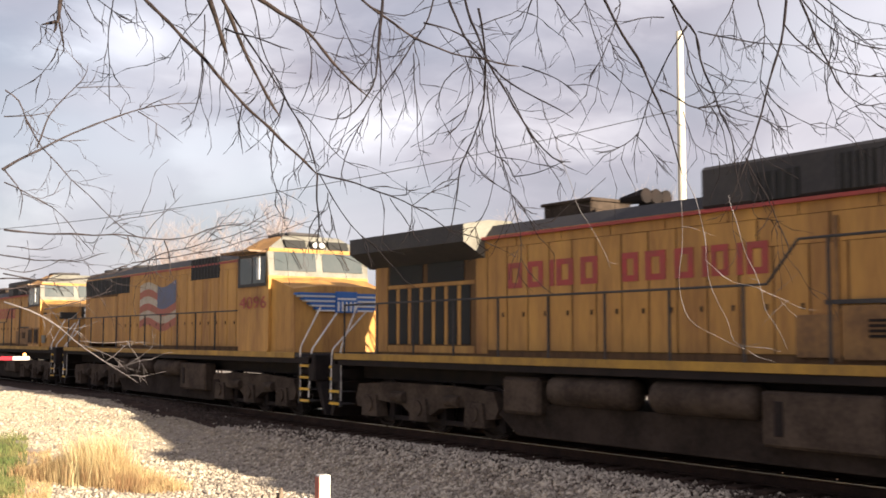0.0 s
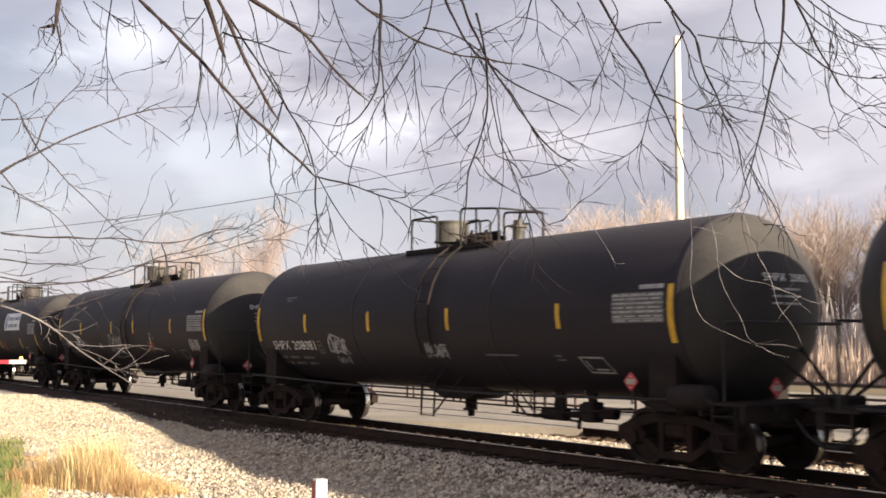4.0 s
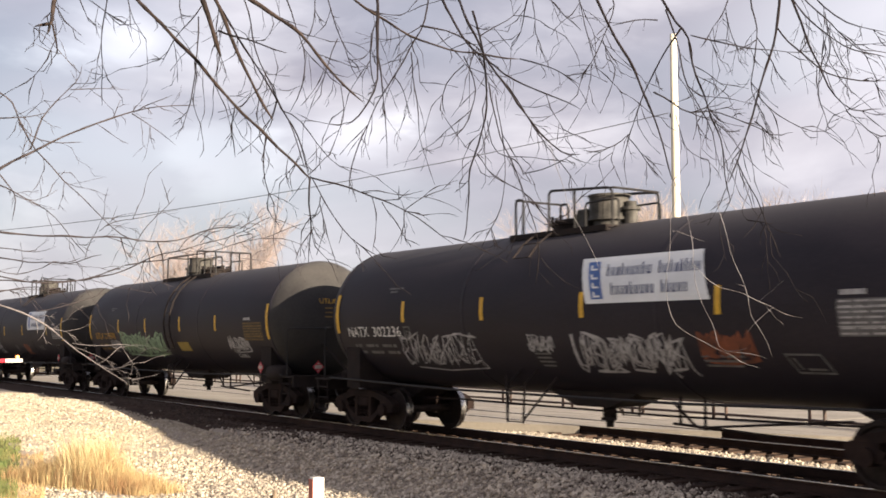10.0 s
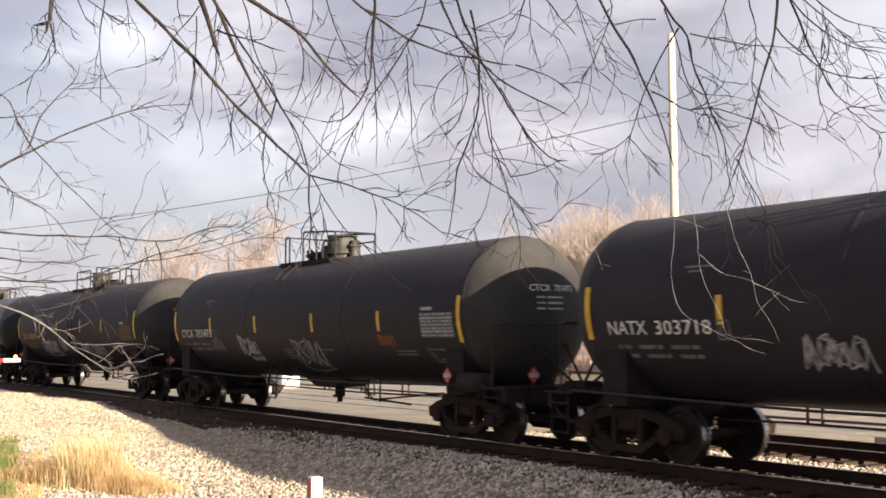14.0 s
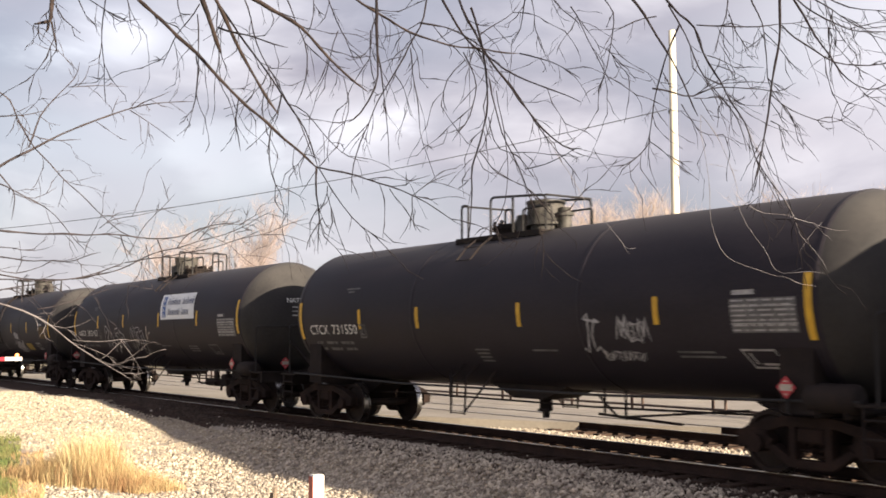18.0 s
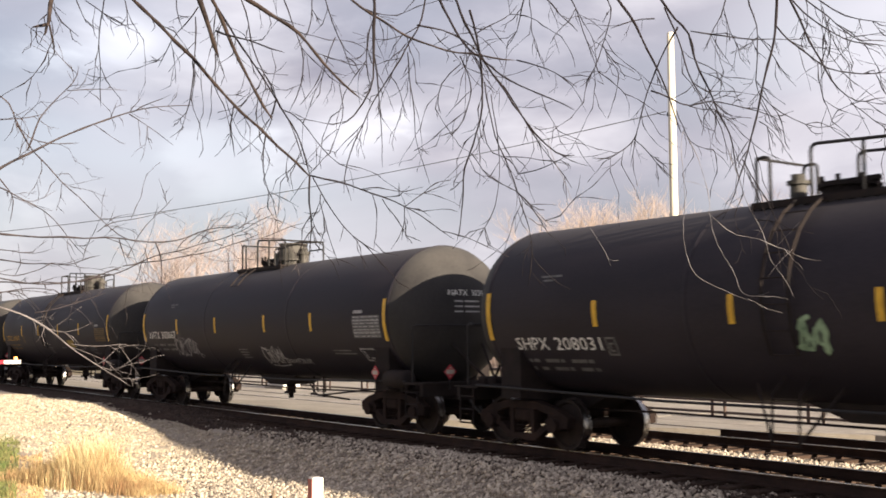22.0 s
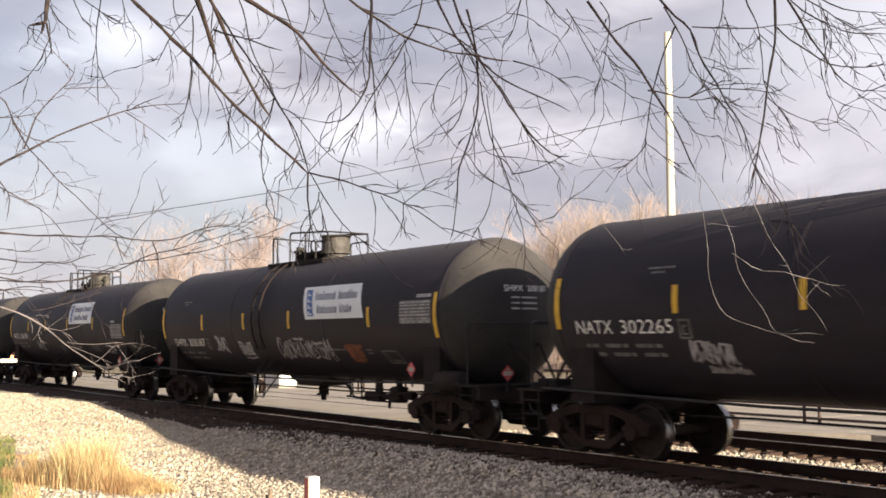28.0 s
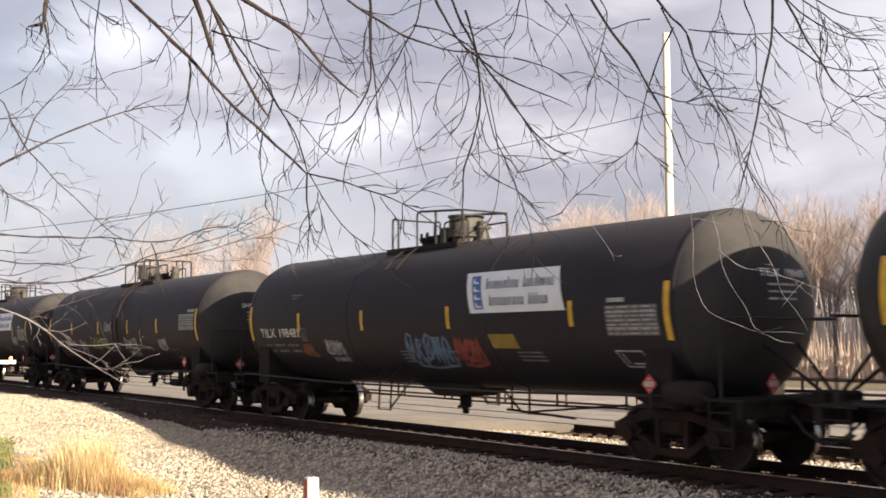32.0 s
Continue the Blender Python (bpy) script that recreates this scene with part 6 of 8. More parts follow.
            box(bm, px - 0.03, px + 0.03, -HB - 0.05, -HB, 1.66, 3.66)
            part("door_post", bm, M_YELD, hood)
    else:
        for x0, x1, z0, z1 in ((-9.3, -4.25, 3.58, 4.18), (1.4, 3.6, 3.76, 4.40)):
            bm = bmesh.new()
            flat_side(bm, x0, x1, -HB - 0.014, z0, z1)
            g = part("grille", bm, M_TYRE, e)
            for q in range(9):
                bm = bmesh.new()
                xx = x0 + (x1 - x0) * (q + 0.5) / 9
                flat_side(bm, xx - 0.025, xx + 0.025, -HB - 0.03, z0, z1)
                part("bar", bm, M_GREY, g)
        for x in (-8.2, -6.6, -5.0):
            bm = bmesh.new()
            rod(bm, (x, 0, top - 0.02), (x, 0, top + 0.14), 0.62, 20)
            part("roof_fan", bm, M_GREY, e)
        # waving flag in red, white and blue stripes
        for r in range(6):
            bm = bmesh.new()
            n = 8
            rowa, rowb = [], []
            for q in range(n + 1):
                xx = -3.15 + 3.35 * q / n
                wv = 0.12 * math.sin(q * 0.9)
                rowa.append(bm.verts.new((xx, -HB - 0.03, 2.32 + r * 0.24 + wv)))
                rowb.append(bm.verts.new((xx, -HB - 0.03, 2.32 + (r + 1) * 0.24 + wv)))
            for q in range(n):
                f = bm.faces.new((rowa[q], rowa[q + 1], rowb[q + 1], rowb[q]))
                if r >= 3 and q >= 4:
                    f.material_index = 1
            part("flag_stripe", bm, (M_FLAGR if r % 2 == 0 else M_FLAGW, M_FLAGB), e)
    # cab
    CB = 1.5
    x0, x1 = 6.0, 7.9
    bm = bmesh.new()
    prof = [(x0, WZ), (x1, WZ), (x1, 3.55), (x1 - 0.12, 4.30), (x1 - 0.5, 4.72), (x0 + 0.1, 4.72), (x0, 4.3)]
    prism(bm, prof, -CB, CB)
    for f in bm.faces:
        c = f.calc_center_median()
        if f.normal.z > 0.35 or (c.x > x1 - 0.6 and c.z > 3.6 and abs(f.normal.y) < 0.5):
            f.material_index = 1
    for v in bm.verts:
        if v.co.z > 4.5:
            v.co.y *= 0.55
    bmesh.ops.bevel(bm, geom=[q for q in bm.edges if q.calc_length() > 2.5], offset=0.06, segments=2, affect="EDGES")
    cab = part("cab", bm, (M_YEL, M_CREAM), e, "yellow crew cab with a dusty pale roof")
    bm = bmesh.new()
    flat_side(bm, x0 + 0.02, x1 - 0.14, -CB - 0.006, 3.34, 4.2)
    part("window_band", bm, M_GREY, cab, "dark grey band round the side windows")
    for xx0, xx1 in ((x0 + 0.18, x0 + 0.92), (x0 + 0.98, x0 + 1.72)):
        bm = bmesh.new()
        flat_side(bm, xx0, xx1, -CB - 0.012, 3.42, 4.12)
        part("side_window", bm, M_GLASS, cab, "dark sliding cab window")
    bm = bmesh.new()
    prism(bm, [(x0 - 0.05, 4.22), (x1 - 0.15, 4.22), (x1 - 0.2, 4.27), (x0 - 0.1, 4.27)], -CB - 0.5, -CB)
    part("sunshade", bm, M_RUST, cab, "rusty orange sunshade over the window")
    bm = bmesh.new()
    box(bm, x1 - 0.42, x1 - 0.24, -CB - 0.16, -CB - 0.13, 3.5, 4.1, 0.01)
    part("mirror", bm, M_SIGN, cab, "tall white wing mirror")
    for y0, y1 in ((-1.32, -0.1), (0.1, 1.32)):
        bm = bmesh.new()
        v = [bm.verts.new(q) for q in ((x1 - 0.005, y0, 3.74), (x1 - 0.005, y1, 3.74), (x1 - 0.095, y1, 4.24), (x1 - 0.095, y0, 4.24))]
        w = [bm.verts.new((q.co.x - 0.02, q.co.y, q.co.z)) for q in v]
        bm.faces.new(v); bm.faces.new(w[::-1])
        for i in range(4):
            bm.faces.new((v[i], v[(i + 1) % 4], w[(i + 1) % 4], w[i]))
        bmesh.ops.recalc_face_normals(bm, faces=bm.faces)
        part("windscreen", bm, M_SKYGL, cab, "pale reflecting windscreen")
        bm = bmesh.new()
        tube(bm, [(x1 + 0.0, y0 + 0.5, 4.28), (x1 + 0.06, y0 + 0.75, 3.8)], 0.015, 5)
        part("wiper", bm, M_STEEL, cab)
    bm = bmesh.new()
    box(bm, x0 + 0.2, x1 - 0.5, -0.7, 0.3, 4.72, 4.82, 0.04)
    for k in range(5):
        rod(bm, (x0 + 0.3 + k * 0.2, -0.7, 4.70), (x0 + 0.3 + k * 0.2, -0.7, 4.82), 0.06, 8)
    part("roof_equipment", bm, M_GREY, cab)
    # nose
    bm = bmesh.new()
    ny = 1.42
    pts = [(x1 - 0.05, -ny, WZ), (9.1, -ny * 0.95, WZ), (9.3, -ny * 0.5, WZ), (9.3, ny * 0.5, WZ), (9.1, ny * 0.95, WZ), (x1 - 0.05, ny, WZ)]
    tops = [3.55, 3.22, 3.30, 3.30, 3.22, 3.55]
    lo = [bm.verts.new(q) for q in pts]
    hi = [bm.verts.new((q[0] - (0.1 if q[0] > 8.5 else 0), q[1], t)) for q, t in zip(pts, tops)]
    mid = bm.verts.new((x1 - 0.05, 0, 3.62))
    for i in range(6):
        j = (i + 1) % 6
        bm.faces.new((lo[i], lo[j], hi[j], hi[i]))
    for i in range(5):
        bm.faces.new((hi[i], hi[i + 1], mid))
    bm.faces.new((hi[5], hi[0], mid)); bm.faces.new(lo[::-1])
    bmesh.ops.recalc_face_normals(bm, faces=bm.faces)
    nose = part("nose", bm, M_YEL, e, "yellow wedge-shaped nose")
    if kind == 0:
        bm = bmesh.new()
        box(bm, 9.2, 9.26, -1.05, -0.35, 2.78, 3.06, 0.01)
        board = part("number_board", bm, M_TYRE, nose)
        bm = bmesh.new()
        vs, fs = letters(number, 0.17) if number else ([], [])
        made = [bm.verts.new((9.268, -0.98 + q[0], 2.84 + q[1])) for q in vs]
        for f in fs:
            try:
                bm.faces.new([made[i] for i in f])
            except ValueError:
                pass
        part("board_number", bm, M_SIGN, board)
        bm = bmesh.new()
        box(bm, 9.24, 9.34, -0.16, 0.16, 2.8, 3.3, 0.02)
        part("headlight_housing", bm, M_TYRE, nose)
        for z in (2.93, 3.15):
            bm = bmesh.new()
            rod(bm, (9.33, 0, z), (9.36, 0, z), 0.085, 14)
            part("headlight", bm, M_SIGN, nose)
    else:
        for y in (-0.95, 0.35):
            bm = bmesh.new()
            prism(bm, [(x1 - 0.5, 4.36), (x1 - 0.12, 4.36), (x1 - 0.22, 4.58), (x1 - 0.5, 4.58)], y, y + 0.6)
            board = part("number_board", bm, M_TYRE, cab)
            bm = bmesh.new()
            vs, fs = letters(number, 0.15) if number else ([], [])
            made = [bm.verts.new((x1 - 0.13 - (0.05 + q[1]) * 0.455, y + 0.06 + q[0] * 0.95, 4.41 + q[1])) for q in vs]
            for f in fs:
                try:
                    bm.faces.new([made[i] for i in f])
                except ValueError:
                    pass
            part("board_number", bm, M_SIGN, board)
        bm = bmesh.new()
        box(bm, x1 - 0.3, x1 - 0.1, -0.2, 0.2, 4.36, 4.56, 0.02)
        part("headlight_housing", bm, M_TYRE, cab)
        for y in (-0.1, 0.1):
            bm = bmesh.new()
            rod(bm, (x1 - 0.1, y, 4.46), (x1 - 0.08, y, 4.46), 0.075, 14)
            part("headlight", bm, M_SIGN, cab)
    if kind == 1:
        # winged emblem in blue across the nose
        for k in range(4):
            bm = bmesh.new()
            box(bm, 9.05, 9.31, -1.36 + 0.16 * k, 1.36 - 0.16 * k, 3.06 - k * 0.12, 3.12 - k * 0.12)
            part("emblem_feather", bm, M_EMB, nose)
            bm = bmesh.new()
            box(bm, 9.05, 9.305, -1.30 + 0.16 * k, 1.30 - 0.16 * k, 3.015 - k * 0.12, 3.055 - k * 0.12)
            part("emblem_feather", bm, M_SIGN, nose, "white line between the feathers")
        bm = bmesh.new()
        box(bm, 9.30, 9.345, -0.32, 0.32, 2.62, 3.16, 0.01)
        shield = part("emblem_shield", bm, M_EMB, nose)
        bm = bmesh.new()
        box(bm, 9.346, 9.352, -0.27, 0.27, 2.95, 3.0)
        part("emblem_bar", bm, M_SIGN, shield)
        for k in range(5):
            bm = bmesh.new()
            box(bm, 9.346, 9.352, -0.27 + k * 0.12, -0.21 + k * 0.12, 2.66, 2.9)
            part("emblem_bar", bm, M_SIGN, shield)
    # numbers and the company's lettering, its letters as plain blocks
    bm = bmesh.new()
    vs, fs = letters(number or "0", 0.46 if kind == 0 else 0.34)
    vs = stretched(vs, 1.66) if number else []
    fs = fs if number else []
    made = [bm.verts.new((x0 + 0.12 + q[0], -CB - 0.008, (2.82 if kind == 0 else 2.76) + q[1])) for q in vs]
    for f in fs:
        try:
            bm.faces.new([made[i] for i in f])
        except ValueError:
            pass
    part("cab_number", bm, M_LRED, cab, "large faded red number")
    if kind == 0:
        xx = -4.45
        for w in (0.42, 0.44, 0.14, 0.46, 0.44, -0.3, 0.38, 0.46, 0.40, 0.14, 0.34, 0.14, 0.40):
            if w > 0:
                bm = bmesh.new()
                if w > 0.2:
                    for a, b, c, d in ((0.0, 0.30, 2.92, 3.40), (0.70, 1.0, 2.92, 3.40), (0.30, 0.70, 3.30, 3.40), (0.30, 0.70, 2.92, 3.02)):
                        flat_side(bm, xx + w * a, xx + w * b, -HB - 0.028, c, d, 0.006)
                else:
                    flat_side(bm, xx + w * 0.1, xx + w * 0.95, -HB - 0.028, 2.92, 3.40, 0.006)
                part("name_block", bm, M_LRED, hood, "red lettering block")
            xx += abs(w) * 1.40
        for a in (6.1, 7.05):
            bm = bmesh.new()
            flat_side(bm, a, a + 0.72, -CB - 0.012, 1.72, 2.42)
            g = part("battery_door", bm, M_YELD, cab)
            for q in range(3):
                bm = bmesh.new()
                flat_side(bm, a + 0.06 + q * 0.21, a + 0.06 + q * 0.21 + 0.18, -CB - 0.02, 1.79, 2.35)
                part("louvre", bm, M_TANKG, g)
    if kind == 0:
        bm = bmesh.new()
        flat_side(bm, 8.0, 8.55, -1.425, 1.78, 2.1, 0.02)
        part("notice", bm, M_CREAM, nose, "pale worn notice")
        for px in (8.15, 8.4):
            bm = bmesh.new()
            box(bm, px, px + 0.14, -1.45, -1.4, 2.98, 3.05, 0.01)
            part("bracket", bm, M_TANKG, nose)
    # tanks and trucks
    bm = bmesh.new()
    prism(bm, [(-4.2, 0.80), (-4.45, 0.55), (-3.9, 0.20), (3.9, 0.20), (4.4, 0.55), (4.2, 0.80)], -1.24, 1.24)
    part("fuel_tank", bm, M_FUEL, e, "grimy brown fuel tank")
    for a, b in ((-2.84, -0.80), (-0.38, 1.66)):
        bm = bmesh.new()
        rings(bm, [(a, -1.25, 1.06), (a + 0.07, -1.25, 1.06), (b - 0.07, -1.25, 1.06), (b, -1.25, 1.06)], [0.19, 0.26, 0.26, 0.19], 18)
        part("air_reservoir", bm, M_TANKG, e, "", True)
    bm = bmesh.new()
    box(bm, 1.78, 3.7, -1.45, -1.1, 0.46, 1.24, 0.04)
    part("equipment_box", bm, M_TANKG, e)
    bm = bmesh.new()
    box(bm, 2.02, 2.16, -1.475, -1.44, 0.62, 1.1, 0.01)
    part("box_latch", bm, M_STEEL, e)
    bm = bmesh.new()
    box(bm, -4.15, -3.08, -1.42, -1.1, 0.60, 1.27, 0.06)
    part("equipment_box", bm, M_TANKG, e)
    loco_truck(e, -7.15)
    loco_truck(e, 6.3)
    # handrails
    n = 11
    for s in (-1, 1):
        pts = []
        for k in range(n):
            x = -9.9 + k * 1.43
            h = 2.73 if x < 2.2 else 3.33 if kind == 0 else 2.73
            if x > 5.6:
                continue
            bm = bmesh.new()
            tube(bm, [(x, s * 1.47, 1.56), (x, s * 1.47, h)], 0.024, 6)
            part("stanchion", bm, M_GREY, e)
            pts.append((x, s * 1.47, h))
            if kind == 0 and x < 2.2 < x + 1.43:
                # the rail climbs beside the equipment housing
                pts += [(1.95, s * 1.47, 2.73), (2.5, s * 1.47, 3.33)]
        bm = bmesh.new()
        tube(bm, pts + [(5.9, s * 1.47, pts[-1][2])], 0.022, 6)
        part("handrail", bm, M_GREY, e)
        for x, sx in ((9.6, 1), (-10.1, -1)):
            bm = bmesh.new()
            tube(bm, bent([(x, s * 1.45, 0.55), (x, s * 1.45, 1.75), (x + sx * 0.1, s * 0.95, 2.75)], 0.1), 0.024, 6)
            tube(bm, bent([(x + sx * 0.45, s * 1.45, 0.55), (x + sx * 0.5, s * 1.4, 1.7), (x + sx * 0.3, s * 0.6, 2.6)], 0.1), 0.024, 6)
            part("grab_rail", bm, M_POSTW, e, "pale grab rail")
            bm = bmesh.new()
            for k in range(4):
                box(bm, min(x, x + sx * 0.5), max(x, x + sx * 0.5), s * 1.25 - 0.2, s * 1.25 + 0.2, 0.45 + k * 0.28, 0.48 + k * 0.28)
            box(bm, x - 0.02, x + 0.02, s * 1.45 - 0.03, s * 1.45 + 0.03, 0.4, 1.5)
            part("steps", bm, M_GREY, e)
            bm = bmesh.new()
            for k in range(4):
                box(bm, min(x, x + sx * 0.5), max(x, x + sx * 0.5), s * 1.46 - 0.012, s * 1.46 + 0.012, 0.44 + k * 0.28, 0.50 + k * 0.28)
            part("step_edge", bm, M_STRIPE, e)
    for s in (-1, 1):
        bm = bmesh.new()
        box(bm, min(s * 10.1, s * 10.45), max(s * 10.1, s * 10.45), -1.5, 1.5, 0.95, 1.6, 0.03)
        part("pilot_beam", bm, M_STEEL, e)
        bm = bmesh.new()
        prism(bm, [(s * 10.2, 0.95), (s * 10.45, 0.95), (s * 10.75, 0.18), (s * 10.65, 0.16)], -1.35, 1.35)
        part("snow_plough", bm, M_STEEL, e)
        bend_coupler(e, s * 10.4, s)
    return e


def place_others():
    """The vehicles ahead of the tank cars, with their places at the start."""
    out = []
    out.append((build_hopper(), 8.55))
    out.append((build_loco(0, "6795", "faded yellow diesel locomotive with grey roof and red lettering"), -11.47))
    out.append((build_loco(1, "4096", "yellow diesel locomotive with flag panel and blue winged nose"), -33.17))
    out.append((build_loco(0, "", "yellow diesel locomotive with dark grey radiator housing"), -55.07))
    return out


OTHERS = place_others()


# ---- the overhanging tree ----
SWAY_P = (-31, 8, -8, 5, 5, 0, -30, 0, -18, 0, -48, -48, -36, 0, -30, -38, -38, 62, 72, 2, 65, 17, 3, 45, 88, 36, 40, 50, 76, 104, 95, 170, 38)
LIFT = (0, 0, 0, 0, 0, 0, 10, 10, 20, 15, 0, 0, -10, 0, 15, 30, 44, 6, 76, 75, 30, 56, 68, 38, 60, 50, 30, 0, -18, 0, 0, 0, 0)     # the wind under the longest shoot
STILL = (0,) * 33
SWAY_K = (-66, -48, -56, -46, -30, -10, 2, -54, -60, 0, -13, -50, -46, -56, -50, -45, -46, 17, -1, -25, 22, 6, -24, -42, -10, -33, -32, -30, -32, -6, 41, 21, -11)
SWAY_A = (0, 0, 2, 2, 4, 2, -3, 13, 8, 0, -6, -2, 0, -4, 0, -4, -7, 8, 23, 0, 16, 3, 2, -2, 4, 14, 10, 8, 8, 34, 49, 21, 9)
FORE = Vector((-0.8127, 0.5765, 0.085)).normalized()
TWIG = random.Random(21)
BRANCHES = []


def crooked(pts, rng, amount):
    """The line through the points, with the small kinks of growth."""
    pts = [Vector(p) for p in pts]
    out = [pts[0]]
    for a, b in zip(pts, pts[1:]):
        n = max(2, int((b - a).length / 0.045))
        side = (b - a).cross(FORE)
        side = side.normalized() if side.length > 1e-6 else Vector((1, 0, 0))
        for k in range(1, n + 1):
            p = a.lerp(b, k / n)
            if k < n:
                p = p + side * rng.uniform(-amount, amount) + FORE * rng.uniform(-amount, amount)
            out.append(p)
    # ease the corners
    for _ in range(1):
        out = [out[0]] + [(out[i - 1] + out[i] * 2 + out[i + 1]) / 4 for i in range(1, len(out) - 1)] + [out[-1]]
    return out


def twig(bm, base, way, length, r, rng, level):
    """A fine shoot that curves one way and hangs a little, with an occasional fork."""
    p, d = base.copy(), way.normalized()
    pts = [p.copy()]
    n = max(4, int(length / 0.03))
    curl = Vector((rng.uniform(-0.14, 0.14), rng.uniform(-0.14, 0.14), rng.uniform(-0.22, 0.06)))
    for k in range(n):
        kink = 0.55 if k % 3 == 2 else 0.15
        d = (d + curl * 0.4 + Vector((rng.uniform(-kink, kink), rng.uniform(-kink, kink), rng.uniform(-kink, kink * 0.9)))).normalized()
        p = p + d * (length / n)
        pts.append(p.copy())
    rings(bm, pts, [r * (1 - 0.5 * i / n) * (1.75 if i % 3 == 2 else 0.92) for i in range(n + 1)], 4)
    if level > 0:
        for k in range(rng.randrange(1, 3)):
            i = rng.randrange(1, n)
            away = (pts[i + 1] - pts[i]).normalized().cross(FORE) * rng.choice((-1, 1))
            twig(bm, pts[i], (pts[i + 1] - pts[i]).normalized() + away * rng.uniform(0.4, 0.9) + FORE * rng.uniform(-0.4, 0.4), length * rng.uniform(0.25, 0.55), r * 0.75, rng, level - 1)


def length_of(pts):
    return sum((b - a).length for a, b in zip(pts, pts[1:]))


def stem(b, mossy, thick, thin, *bends):
    """Notes one stem of a branch: bark, thickness at foot and tip in mm, and its bends."""
    b.append((mossy, thick, thin, bends))


def branch(tree, give, sway, limbs, twigs=1.0, hang=(-0.8, 0.0)):
    """One swaying branch: its stems, as (mossy, thick mm, thin mm, line), and the twigs that grow on them."""
    base = Vector(limbs[0][3][0])
    bm = bmesh.new()
    for mossy, thick, thin, line in limbs:
        pts = crooked(line, TWIG, 0.012 if mossy == 2 else 0.009 if thick < 8 else 0.006)
        slim = 0.27 if mossy == 2 else 0.36 if mossy == 4 else 0.79
        n = len(pts) - 1
        radii = [(thick + (thin - thick) * i / n) / 1000 * slim * TWIG.uniform(0.82, 1.25) for i in range(n + 1)]
        if mossy == 2:
            radii = [r * (1.55 if i % 4 == 2 else 0.95) for i, r in enumerate(radii)]
        radii[-1] *= 0.4
        start = len(bm.faces)
        rings(bm, [p - base for p in pts], radii, 7 if thick > 5 else 5)
        stem = len(bm.faces)
        count = int((length_of(pts) * (13.5 if sway is SWAY_P else 11) + TWIG.random()) * twigs)
        for k in range(count):
            i = TWIG.randrange(max(1, n // 6), n)
            d = (pts[i + 1] - pts[i]).normalized()
            away = d.cross(FORE) * TWIG.choice((-1, 1))
            way = d * 0.8 + away * TWIG.uniform(0.1, 1.2) + FORE * TWIG.uniform(-0.5, 0.5) + Vector((0, 0, TWIG.uniform(*hang)))
            twig(bm, pts[i] - base, way, (TWIG.uniform(0.04, 0.20) if TWIG.random() < 0.7 else TWIG.uniform(0.2, 0.42)) * (0.6 if mossy == 4 else 1), TWIG.uniform(0.0010, 0.0019) * (0.8 if mossy == 2 else 0.62 if mossy == 4 else 1), TWIG, 1 if TWIG.random() < 0.6 else 0)
        # mossy stems (1) keep plain twigs; shoots (2, 4), coloured as sunlit, and mauve ones (3) are paler throughout
        bm.faces.ensure_lookup_table()
        for f in bm.faces[start:(stem if mossy == 1 else None)]:
            f.material_index = mossy
    for f in bm.faces:
        f.smooth = True
    ob = part("branch", bm, (M_BARK, M_BARK2, M_SHOOT, M_MID, M_PALE), tree, "bare grey-brown branch with fine twigs")
    ob.location = base
    tip = max((Vector(l[3][-1]) - base).length for l in limbs)
    BRANCHES.append((ob, base, give * 0.00215 / max(0.45, tip), sway, LIFT if give == 1 and sway is SWAY_P else STILL))


